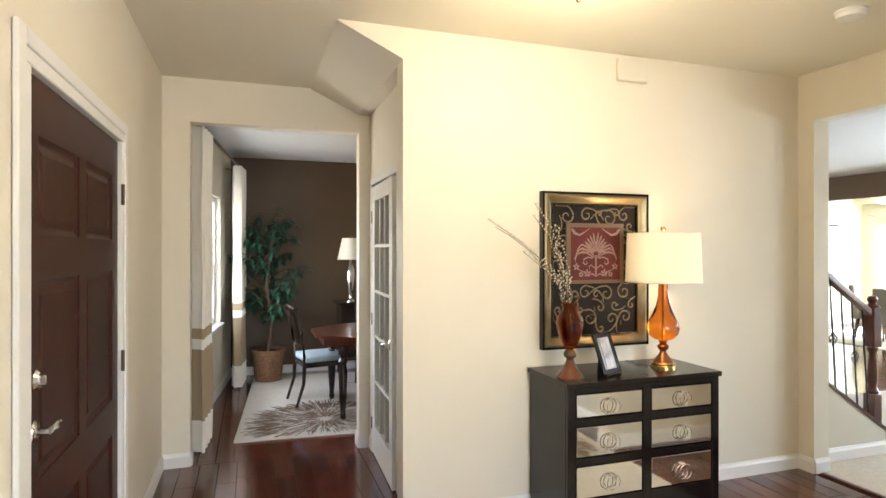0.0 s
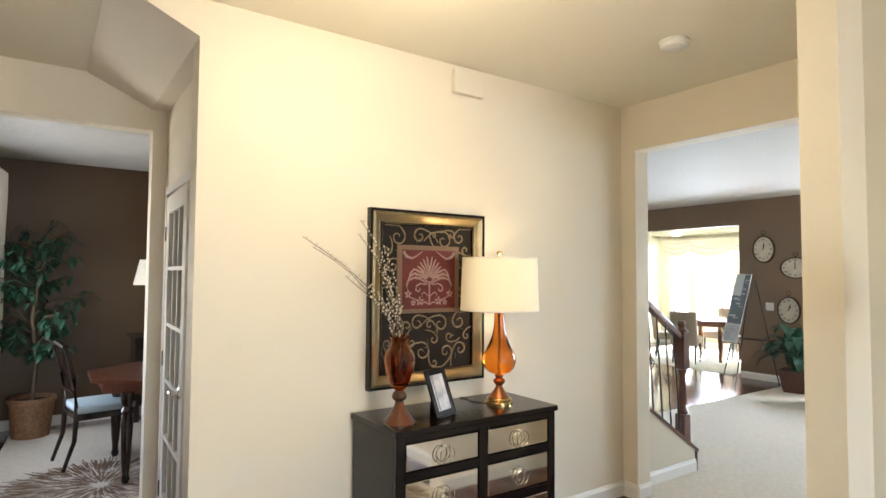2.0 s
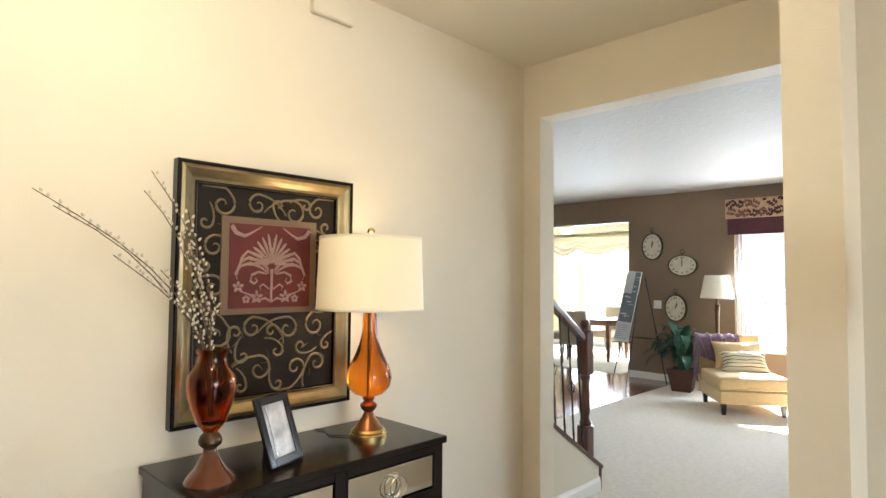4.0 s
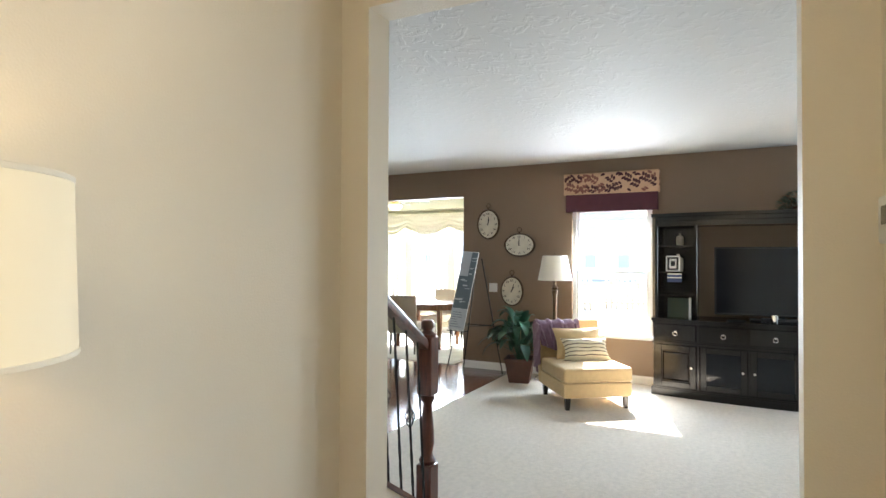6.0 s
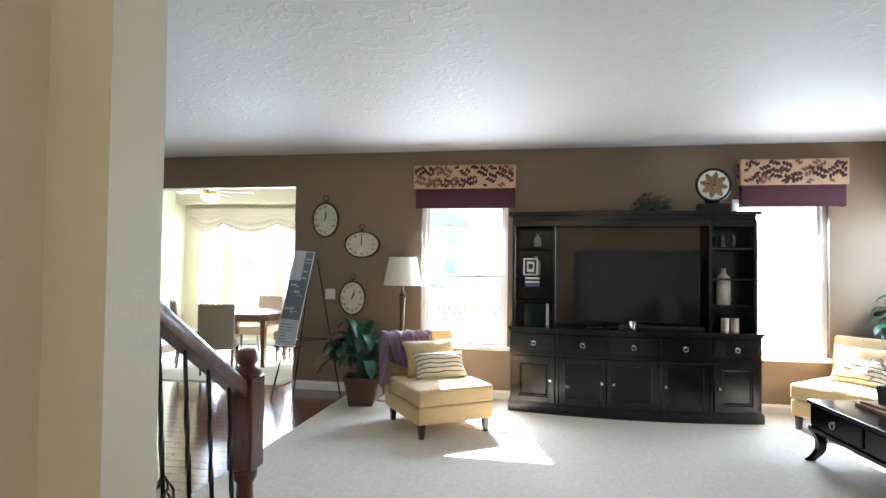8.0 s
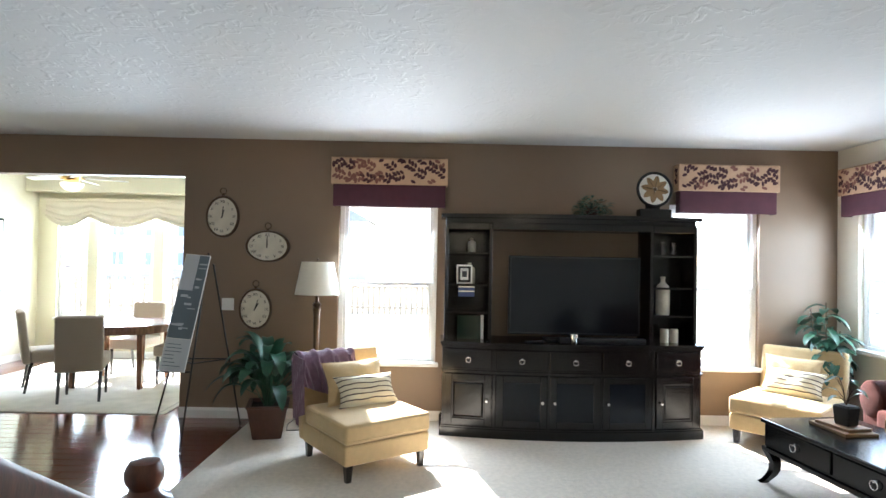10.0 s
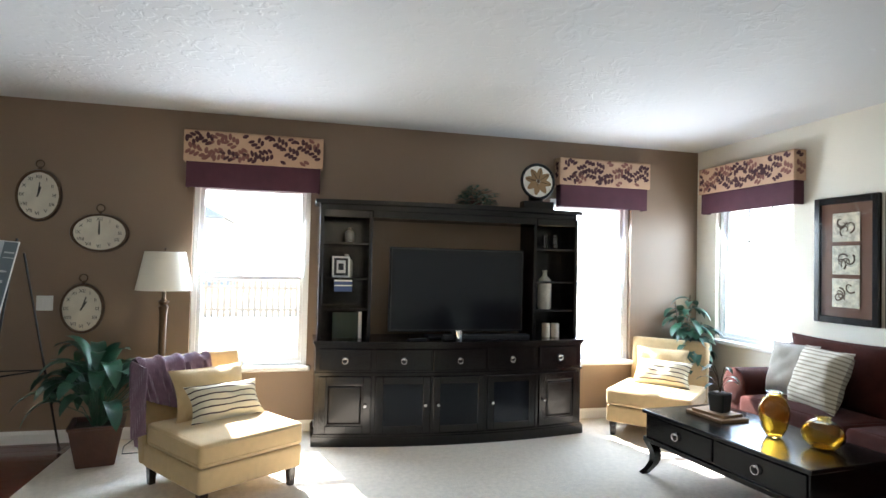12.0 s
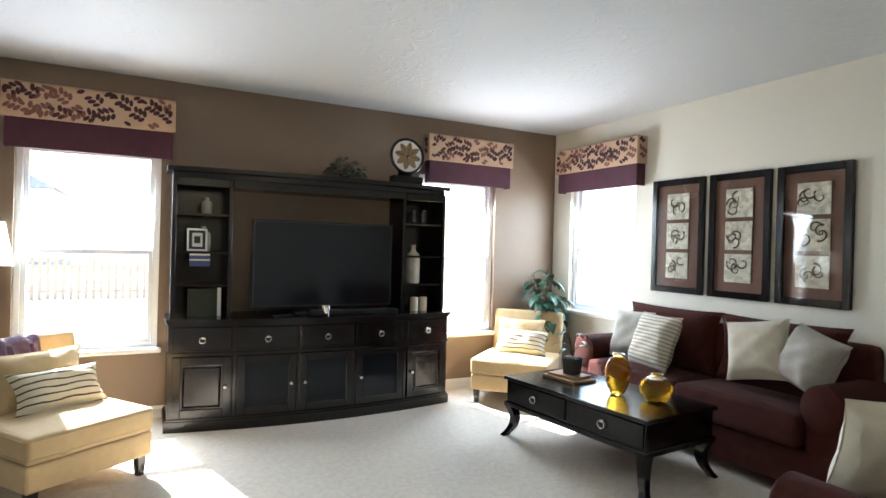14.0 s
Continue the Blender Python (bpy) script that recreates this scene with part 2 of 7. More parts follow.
def struct(name, bm, material, label="", parent=None, smooth=False):
    ob = part(name, bm, material, parent, label, smooth)
    ob["kind"] = "structure"
    return ob


def box(x0, x1, y0, y1, z0, z1, bevel=0.0, seg=1, bm=None):
    own = bm is None or bevel > 0
    b = bmesh.new() if own else bm
    r = bmesh.ops.create_cube(b, size=1)
    sx, sy, sz = abs(x1 - x0), abs(y1 - y0), abs(z1 - z0)
    for v in r["verts"]:
        v.co = Vector(((x0 + x1) / 2 + v.co.x * sx, (y0 + y1) / 2 + v.co.y * sy, (z0 + z1) / 2 + v.co.z * sz))
    if bevel > 0:
        bmesh.ops.bevel(b, geom=b.edges[:], offset=bevel, segments=seg, affect="EDGES", profile=0.6)
        if bm is not None:
            join(bm, b)
            return bm
    return b


def join(dst, src, m=None):
    """Adds the mesh src to dst and frees src."""
    if m is not None:
        bmesh.ops.transform(src, matrix=m, verts=src.verts[:])
    me = bpy.data.meshes.new("tmp")
    src.to_mesh(me)
    src.free()
    dst.from_mesh(me)
    bpy.data.meshes.remove(me)
    return dst


def lathe(profile, seg=24, close=True):
    """profile: (radius, z) from the bottom up."""
    bm = bmesh.new()
    rings = []
    for r, z in profile:
        if r < 1e-5:
            rings.append([bm.verts.new((0, 0, z))])
        else:
            rings.append([bm.verts.new((r * math.cos(2 * math.pi * k / seg), r * math.sin(2 * math.pi * k / seg), z)) for k in range(seg)])
    for a, b in zip(rings, rings[1:]):
        for k in range(seg):
            k2 = (k + 1) % seg
            if len(a) == 1 and len(b) == 1:
                continue
            if len(a) == 1:
                bm.faces.new((a[0], b[k2], b[k]))
            elif len(b) == 1:
                bm.faces.new((a[k], a[k2], b[0]))
            else:
                bm.faces.new((a[k], a[k2], b[k2], b[k]))
    if close:
        if len(rings[0]) > 1:
            bm.faces.new(list(reversed(rings[0])))
        if len(rings[-1]) > 1:
            bm.faces.new(rings[-1])
    return bm


def tube(points, radii, seg=8, bm=None, cap=True):
    """A round tube through points; radii one or a list."""
    bm = bm or bmesh.new()
    pts = [Vector(p) for p in points]
    if isinstance(radii, (int, float)):
        radii = [radii] * len(pts)
    rings = []
    for i, p in enumerate(pts):
        d = (pts[min(i + 1, len(pts) - 1)] - pts[max(i - 1, 0)]).normalized()
        u = d.cross(Vector((0, 0, 1)))
        if u.length < 0.05:
            u = d.cross(Vector((0, 1, 0)))
        u.normalize()
        w = d.cross(u)
        rings.append([bm.verts.new(p + radii[i] * (math.cos(2 * math.pi * k / seg) * u + math.sin(2 * math.pi * k / seg) * w)) for k in range(seg)])
    for a, b in zip(rings, rings[1:]):
        for k in range(seg):
            bm.faces.new((a[k], b[k], b[(k + 1) % seg], a[(k + 1) % seg]))
    if cap:
        bm.faces.new(rings[0])
        bm.faces.new(list(reversed(rings[-1])))
    return bm


def ring(radius, thick, seg=24, sec=8):
    """A torus in the yz plane."""
    bm = bmesh.new()
    rows = []
    for i in range(seg):
        a = 2 * math.pi * i / seg
        c = Vector((0, math.cos(a), math.sin(a)))
        rows.append([bm.verts.new(c * (radius + thick * math.cos(2 * math.pi * j / sec)) + Vector((thick * math.sin(2 * math.pi * j / sec), 0, 0))) for j in range(sec)])
    for i in range(seg):
        for j in range(sec):
            a, b = rows[i], rows[(i + 1) % seg]
            bm.faces.new((a[j], b[j], b[(j + 1) % sec], a[(j + 1) % sec]))
    return bm


def prism(outline, lo, hi, axis="y"):
    """A flat outline pushed from lo to hi along an axis; outline in the other two axes."""
    bm = bmesh.new()
    def at(p, d):
        return {"y": (p[0], d, p[1]), "x": (d, p[0], p[1]), "z": (p[0], p[1], d)}[axis]
    a = [bm.verts.new(at(p, lo)) for p in outline]
    b = [bm.verts.new(at(p, hi)) for p in outline]
    bm.faces.new(a)
    bm.faces.new(list(reversed(b)))
    for k in range(len(outline)):
        bm.faces.new((a[k], b[k], b[(k + 1) % len(a)], a[(k + 1) % len(a)]))
    bmesh.ops.recalc_face_normals(bm, faces=bm.faces[:])
    return bm


def pillow_mesh(w, h, d, seed=0, n=14):
    """A stuffed cushion standing in the xz plane, seams at its edge."""
    bm = bmesh.new()
    rng = random.Random(seed)
    ph = [rng.uniform(0, 6) for _ in range(4)]
    grid = {}
    for side in (1, -1):
        for i in range(n + 1):
            for j in range(n + 1):
                u, v = i / n * 2 - 1, j / n * 2 - 1
                edge = abs(u) > 0.999 or abs(v) > 0.999
                if edge and side == -1:
                    continue
                pinch = 1 - 0.07 * (u * u) * (1 - v * v)
                px = u * w / 2 * (1 - 0.06 * (1 - v * v))
                pz = v * h / 2 * (1 - 0.06 * (1 - u * u))
                t = ((1 - u ** 4) * (1 - v ** 4)) ** 0.55
                wr = 0.010 * math.sin(7 * u + ph[0] + 3 * v) * math.sin(6 * v + ph[1]) * t
                grid[(i, j, side)] = bm.verts.new((px * pinch, side * (t * d / 2) + wr, pz))
    def g(i, j, s):
        return grid.get((i, j, s)) or grid[(i, j, 1)]
    for s in (1, -1):
        for i in range(n):
            for j in range(n):
                q = (g(i, j, s), g(i + 1, j, s), g(i + 1, j + 1, s), g(i, j + 1, s))
                bm.faces.new(q if s == -1 else tuple(reversed(q)))
    bmesh.ops.recalc_face_normals(bm, faces=bm.faces[:])
    return bm


def soft_box(x0, x1, y0, y1, z0, z1, r=0.03, puff=0.0, n=8):
    """An upholstered block: rounded edges and a slightly domed top."""
    bm = box(x0, x1, y0, y1, z0, z1)
    bmesh.ops.bevel(bm, geom=bm.edges[:], offset=r, segments=3, affect="EDGES", profile=0.6)
    if puff:
        top = [f for f in bm.faces if f.normal.z > 0.95]
        bmesh.ops.subdivide_edges(bm, edges=list({e for f in top for e in f.edges}), cuts=n, use_grid_fill=True)
        for v in bm.verts:
            if v.co.z > z1 - 1e-3:
                u = (v.co.x - x0) / (x1 - x0) * 2 - 1
                w = (v.co.y - y0) / (y1 - y0) * 2 - 1
                v.co.z += puff * max(0, (1 - u * u)) * max(0, (1 - w * w))
    return bm


def leaf(bm, base, direction, length, width, droop=0.3, fold=0.15, seg=5):
    """A pointed leaf that bends down along its length."""
    d = Vector(direction).normalized()
    side = d.cross(Vector((0, 0, 1)))
    if side.length < 1e-3:
        side = Vector((1, 0, 0))
    side.normalize()
    p = Vector(base)
    prev = None
    for i in range(seg + 1):
        t = i / seg
        w = width * math.sin(math.pi * min(1, 0.08 + t * 0.92)) ** 0.8 / 2
        up = side.cross(d).normalized()
        row = (bm.verts.new(p - side * w + up * fold * w), bm.verts.new(p), bm.verts.new(p + side * w + up * fold * w))
        if prev:
            bm.faces.new((prev[0], prev[1], row[1], row[0]))
            bm.faces.new((prev[1], prev[2], row[2], row[1]))
        prev = row
        p = p + d * (length / seg)
        d = (d + Vector((0, 0, -droop / seg * 2))).normalized()

# ---------- the shell ----------
FC, LC = 2.80, 2.77


def wall(name, axis, lo, hi, a, b, z0, z1, openings, material, label):
    """A wall whose thickness runs lo..hi along axis and length a..b; openings (from, to, bottom, top)."""
    bm = bmesh.new()
    def seg(p, q, zz0, zz1):
        if q - p > 1e-4 and zz1 - zz0 > 1e-4:
            if axis == "x":
                box(lo, hi, p, q, zz0, zz1, bm=bm)
            else:
                box(p, q, lo, hi, zz0, zz1, bm=bm)
    at = a
    for p, q, zb, zt in sorted(openings):
        seg(at, p, z0, z1)
        seg(p, q, z0, zb)
        seg(p, q, zt, z1)
        at = q
    seg(at, b, z0, z1)
    return struct(name, bm, material, label)


def skirting(axis, face, out, a, b, name="baseboard"):
    """A baseboard 0.10 high that stands out from a wall face."""
    t = 0.014 * out
    prof = [(face, 0.0), (face + t, 0.0), (face + t, 0.075), (face + t * 0.55, 0.092), (face + t * 0.4, 0.102), (face, 0.102)]
    if axis == "x":
        bm = prism(prof, a, b, "y")
    else:
        bm = prism(prof, a, b, "x")
    return struct(name, bm, TRIM, "white painted baseboard along the wall")


wall("wall_west", "x", 1.24, 1.40, -0.66, 7.405, 0, FC, [(4.79, 6.04, 0, 2.09)], CREAM, "cream painted foyer wall with the front door")
wall("wall_dining_opening", "y", 7.405, 7.53, 1.24, 5.72, 0, FC, [(1.585, 2.812, 0, 2.485)], CREAM, "cream wall with a tall cased opening to the dining room")
struct("wall_console", prism([(2.803, 0), (5.865, 0), (5.865, FC), (2.44, FC), (2.44, 2.795), (2.803, 2.625)], 6.00, 6.13, "y"), CREAM, "cream painted foyer wall behind the console chest")
struct("soffit", prism([(2.44, 2.795), (2.44, 2.80), (2.90, 2.80), (2.90, 2.625), (2.803, 2.625)], 6.13, 7.405, "y"), CREAM, "sloped cream soffit under the stairs")
wall("wall_closet", "x", 2.90, 3.02, 6.13, 7.405, 0, 2.625, [(6.50, 7.28, 0, 2.06)], CREAM, "cream wall with a glazed door")
struct("wall_living_opening", box(5.725, 5.865, 5.877, 6.00, 0, FC), CREAM, "narrow cream wall end beside the opening")
struct("header", box(5.725, 5.865, 4.50, 5.877, 2.465, FC), CREAM, "cream header over the living room opening")
struct("wall_pier", box(5.725, 5.865, 1.42, 4.50, 0, FC), CREAM, "cream wall between foyer and living room")
struct("wall_thermostat", box(4.67, 5.725, 4.19, 4.33, 0, FC), CREAM, "cream wall that carries the thermostat")
wall("wall_study", "x", 4.90, 5.02, -0.66, 4.19, 0, FC, [], PALE, "pale cream wall of the front passage")
# unseen end wall; its wide opening is added to let the fill lamp in
wall("wall_front", "y", -0.66, -0.50, 1.24, 5.02, 0, FC, [(2.0, 4.2, 0.5, 2.4)], CREAM, "unseen cream closing wall behind with an added wide window")
bm = bmesh.new()
box(1.24, 5.865, -0.66, 7.405, FC, FC + 0.12, bm=bm)
struct("ceiling_foyer", bm, SMOOTHC, "flat off-white foyer ceiling")
struct("ceiling_dining", box(1.24, 5.72, 7.53, 10.60, 2.70, 2.82), CEILING, "flat off-white dining room ceiling")
# dining room
wall("wall_dining_west", "x", 1.36, 1.50, 7.53, 10.60, 0, 2.70, [(8.12, 9.66, 0.75, 2.12)], CREAM, "cream dining room wall with a window")
wall("wall_dining_north", "y", 10.45, 10.60, 1.24, 5.72, 0, 2.70, [], BROWN, "dark brown painted dining room wall")
wall("wall_dining_east", "x", 5.60, 5.72, 7.53, 10.45, 0, 2.70, [], CREAM, "cream dining room wall")
# living room
wall("wall_living_east", "x", 11.28, 11.42, 1.42, 12.2, 0, LC, [(2.35, 3.26, 0.57, 2.20), (5.58, 6.56, 0.57, 2.20), (8.10, 11.0, 0, 2.385)], TAUPE, "taupe painted living room wall with two windows and a wide opening")
wall("wall_living_south", "y", 1.42, 1.56, 5.865, 11.28, 0, LC, [(10.05, 10.99, 0.82, 2.20)], PALE, "pale cream living room wall with a window")
wall("wall_living_north", "y", 12.06, 12.2, 5.72, 11.28, 0, LC, [], CREAM, "cream kitchen wall far behind")
wall("wall_stair_side", "x", 5.72, 5.865, 7.20, 12.06, 0, LC, [], CREAM, "cream wall beside the stairs")
struct("ceiling_living", box(5.865, 11.42, 1.42, 12.2, LC, LC + 0.12), CEILING, "textured white living room ceiling")
# breakfast room
YEL = mat("pale_yellow_wall_paint", (0.67, 0.63, 0.47), 0.55, bump=0.1, scale=160)
wall("wall_breakfast_south", "y", 7.90, 8.05, 11.42, 14.9, 0, LC, [], YEL, "pale yellow breakfast room wall")
wall("wall_breakfast_north", "y", 11.75, 11.9, 11.42, 14.9, 0, LC, [], YEL, "pale yellow breakfast room wall with a framed picture")
wall("wall_breakfast_east", "x", 14.50, 14.66, 8.05, 11.75, 0, LC, [(8.80, 9.82, 0.60, 2.25), (9.97, 10.83, 0.60, 2.25), (10.98, 11.45, 0.60, 2.25)], YEL, "pale yellow wall with three tall windows")
struct("ceiling_breakfast", box(11.42, 14.9, 7.9, 11.9, LC, LC + 0.12), CEILING, "white breakfast room ceiling")
# floor under everything
struct("floor", box(1.24, 14.66, -0.66, 12.2, -0.12, -0.016), WOOD, "dark floor bed under the planks")
struct("carpet", box(5.80, 11.28, 1.56, 7.36, -0.016, 0.006), CARPET, "cream wall-to-wall carpet in the living room")
struct("trim", box(5.77, 5.80, 4.50, 5.877, -0.016, 0.004), CHERRY, "dark wood threshold strip")
for axis, face, out, a, b in (("x", 1.40, 1, 6.13, 7.405), ("y", 7.405, -1, 1.40, 1.585), ("y", 7.405, -1, 2.812, 2.90), ("x", 2.90, -1, 7.30, 7.391),
                              ("y", 6.00, -1, 2.803, 5.725), ("x", 5.725, -1, 5.877, 5.986), ("y", 5.877, -1, 5.725, 5.865), ("x", 1.585, 1, 7.405, 7.53), ("x", 2.812, -1, 7.405, 7.53),
                              ("y", 10.45, -1, 1.50, 5.60), ("x", 5.725, -1, 4.33, 4.50), ("y", 4.33, 1, 4.67, 5.711), ("x", 4.67, -1, 4.19, 4.33), ("y", 4.19, -1, 4.67, 4.886),
                              ("x", 11.28, -1, 1.56, 8.10), ("y", 1.56, 1, 5.865, 11.28), ("x", 4.90, -1, -0.5, 4.19), ("y", 8.05, 1, 11.42, 14.5), ("x", 14.5, -1, 8.05, 11.75), ("y", 11.75, -1, 11.42, 14.5)):
    skirting(axis, face, out, a, b)

bb = skirting("x", 1.50, 1, 7.56, 10.55)
bb.matrix_world = Matrix.Translation((1.46, 7.53, 0)) @ pose(0, 0, 0, 0, 0, -6) @ Matrix.Translation((-1.50, -7.53, 0))


def window(name, axis, face, out, a, b, z0, z1, depth, label, grid=(0, 0)):
    """A double-hung window set in an opening. out: the side on which the day is, +1 or -1."""
    def bx(p, q, zz0, zz1, d0, d1, bev=0.004):
        lo, hi = sorted((face + out * d0, face + out * d1))
        return box(lo, hi, p, q, zz0, zz1, bev) if axis == "x" else box(p, q, lo, hi, zz0, zz1, bev)
    root = thing(name, label, "window")
    root["kind"] = "structure"
    f = 0.045
    bm = bx(a, a + f, z0, z1, 0.05, 0.13)
    for s in (bx(b - f, b, z0, z1, 0.05, 0.13), bx(a + f, b - f, z1 - f, z1, 0.05, 0.13), bx(a + f, b - f, z0, z0 + f, 0.05, 0.13)):
        join(bm, s)
    part("window_frame", bm, WINFRAME, root)
    mid = (z0 + z1) / 2 - 0.03
    for k, (s0, s1, d0) in enumerate(((z0 + f, mid + 0.02, 0.055), (mid - 0.02, z1 - f, 0.09))):
        bm = bx(a + f, a + f + 0.035, s0, s1, d0, d0 + 0.03)
        for s in (bx(b - f - 0.035, b - f, s0, s1, d0, d0 + 0.03), bx(a + f + 0.035, b - f - 0.035, s0, s0 + 0.04, d0, d0 + 0.03), bx(a + f + 0.035, b - f - 0.035, s1 - 0.04, s1, d0, d0 + 0.03)):
            join(bm, s)
        if grid[0]:
            for i in range(1, grid[0]):
                y = a + f + (b - a - 2 * f) * i / grid[0]
                join(bm, bx(y - 0.008, y + 0.008, s0 + 0.04, s1 - 0.04, d0 + 0.008, d0 + 0.02, 0.0))
            for i in range(1, grid[1]):
                z = s0 + (s1 - s0) * i / grid[1]
                join(bm, bx(a + f + 0.035, b - f - 0.035, z - 0.008, z + 0.008, d0 + 0.009, d0 + 0.019, 0.0))
        sash = part("sash", bm, WINFRAME, root)
        pane = part("pane", bx(a + f + 0.03, b - f - 0.03, s0 + 0.03, s1 - 0.03, d0 + 0.012, d0 + 0.016, 0.0), PANE, sash, "clear window glass")
        pane.visible_shadow = False
    part("window_sill", bx(a - 0.03, b + 0.03, z0 - 0.03, z0 + 0.012, -0.045, 0.06, 0.008), TRIM, root, "white painted sill")
    return root


window("window_1", "x", 11.28, 1, 5.58, 6.56, 0.57, 2.20, 0.14, "tall white double-hung window beside the black media cabinet")
window("window_2", "x", 11.28, 1, 2.35, 3.26, 0.57, 2.20, 0.14, "tall white double-hung window behind a cream slipper chair")
window("window_3", "y", 1.56, -1, 10.05, 10.99, 0.82, 2.20, 0.14, "white double-hung window with grids in the corner", (3, 2))
window("window_4", "x", 1.50, -1, 8.12, 9.66, 0.75, 2.12, 0.14, "white double-hung dining room window with grids", (3, 2))
window("window_5", "x", 14.50, 1, 8.80, 9.82, 0.60, 2.25, 0.16, "white breakfast room window with grids", (3, 2))
window("window_6", "x", 14.50, 1, 9.97, 10.83, 0.60, 2.25, 0.16, "white breakfast room window with grids", (4, 2))
window("window_7", "x", 14.50, 1, 10.98, 11.45, 0.60, 2.25, 0.16, "white breakfast room window with grids", (3, 2))
# added window, never in view, in front of the foyer fill lamp
window("window_8", "y", -0.50, -1, 2.0, 4.2, 0.5, 2.4, 0.16, "wide white window added out of view at the front")


# front door with six raised panels, closed
def panel_door(m, w, h, t, material, rows, name, label, cat="door"):
    """A leaf from x 0 to w, y 0 to t; rows: (bottom, top) of each row of two panels. Its face is at y 0."""
    root = thing(name, label, cat, m)
    root["kind"] = "structure"
    bm = bmesh.new()
    st = 0.115
    cols = [(st, w / 2 - st / 2.4), (w / 2 + st / 2.4, w - st)]
    box(0, st, 0, t, 0, h, bm=bm)
    box(w - st, w, 0, t, 0, h, bm=bm)
    box(cols[0][1], cols[1][0], 0, t, 0, h, bm=bm)
    for c0, c1 in cols:
        z = 0
        for r0, r1 in rows:
            box(c0, c1, 0, t, z, r0, bm=bm)
            z = r1
        box(c0, c1, 0, t, z, h, bm=bm)
    part("leaf", bm, material, root)
    for c0, c1 in cols:
        for r0, r1 in rows:
            p = bmesh.new()
            steps = [(0.0, 0.006), (0.018, 0.014), (0.026, 0.014), (0.050, 0.005)]
            loops = []
            for inset, y in steps:
                loops.append([p.verts.new((x, y, z)) for x, z in ((c0 + inset, r0 + inset), (c1 - inset, r0 + inset), (c1 - inset, r1 - inset), (c0 + inset, r1 - inset))])
            for a_, b_ in zip(loops, loops[1:]):
                for k in range(4):
                    p.faces.new((a_[k], a_[(k + 1) % 4], b_[(k + 1) % 4], b_[k]))
            p.faces.new(loops[-1])
            part("door_panel", p, material, root, "raised door panel")
    return root


def lever(root, x, z, direction, out=-1):
    """A lever handle on the face y 0 of a door."""
    bm = lathe([(0.033, 0), (0.033, 0.006), (0.026, 0.012), (0.012, 0.014), (0.012, 0.045), (0.0, 0.045)], 20)
    bmesh.ops.transform(bm, matrix=pose(x, 0, z, 90, 0, 0), verts=bm.verts[:])
    join(bm, tube([(x, -0.045, z), (x + 0.03 * direction, -0.05, z + 0.004), (x + 0.075 * direction, -0.045, z + 0.004), (x + 0.115 * direction, -0.038, z - 0.002)], [0.010, 0.010, 0.009, 0.007], 8))
    return part("door_handle", bm, CHROME, root, "brushed nickel lever handle", True)


# leaf stands in the west wall; its face looks at +x
door = panel_door(pose(1.392, 4.81, 0.008, 0, 0, 90), 1.205, 2.07, 0.045, DOORWOOD, [(0.20, 0.70), (0.86, 1.46), (1.60, 1.90)], "door_1", "closed dark mahogany six-panel front door with nickel lever and deadbolt")
lever(door, 0.065, 1.02, 1)
bm = lathe([(0.032, 0), (0.032, 0.010), (0.022, 0.020), (0.0, 0.022)], 20)
bmesh.ops.transform(bm, matrix=pose(0.065, 0, 1.17, 90, 0, 0), verts=bm.verts[:])
box(0.060, 0.070, -0.036, -0.018, 1.155, 1.185, 0.003, bm=bm)
part("deadbolt", bm, CHROME, door, "round nickel deadbolt", True)
for z in (0.22, 1.02, 1.82):
    part("hinge", tube([(1.208, -0.022, z - 0.05), (1.208, -0.022, z + 0.05)], 0.008, 8), BRONZE, door, "dark bronze hinge")
bm = box(1.22, 1.412, 4.75, 4.805, 0, 2.085, 0.004)
for s in (box(1.22, 1.412, 6.02, 6.07, 0, 2.085, 0.004), box(1.22, 1.412, 4.75, 6.07, 2.085, 2.13, 0.004)):
    join(bm, s)
struct("door_frame", bm, TRIM, "white painted door frame")
bm = box(1.402, 1.418, 4.69, 4.75, 0, 2.18, 0.003)
for s in (box(1.402, 1.418, 6.07, 6.13, 0, 2.18, 0.003), box(1.402, 1.418, 4.75, 6.07, 2.13, 2.18, 0.003)):
    join(bm, s)
struct("door_casing", bm, TRIM, "white moulded door casing")

# glazed door to the closet side, ajar
root = thing("door_2", "nearly closed white glazed French door with three columns of panes", "door", pose(2.888, 7.27, 0.01, 0, 0, -92))
root["kind"] = "structure"
W, H = 0.76, 2.03
bm = box(0, 0.10, 0, 0.035, 0, H, 0.002)
for s in (box(W - 0.10, W, 0, 0.035, 0, H, 0.002), box(0.10, W - 0.10, 0, 0.035, 0, 0.22, 0.002), box(0.10, W - 0.10, 0, 0.035, H - 0.11, H, 0.002)):
    join(bm, s)
part("leaf", bm, TRIM, root)
for i in (1, 2):
    x = 0.10 + (W - 0.2) * i / 3
    part("muntin", box(x - 0.01, x + 0.01, 0.004, 0.031, 0.22, H - 0.11), TRIM, root)
for j in range(1, 5):
    z = 0.22 + (H - 0.33) * j / 5
    part("muntin", box(0.10, W - 0.10, 0.003, 0.032, z - 0.011, z + 0.011), TRIM, root)
for i in range(3):
    for j in range(5):
        x0, z0 = 0.10 + (W - 0.2) * i / 3, 0.22 + (H - 0.33) * j / 5
        part("pane", box(x0 + 0.01, x0 + (W - 0.2) / 3 - 0.01, 0.015, 0.020, z0 + 0.011, z0 + (H - 0.33) / 5 - 0.011), PANE, root, "clear glass pane")
h_ = lever(root, W - 0.05, 0.93, -1)
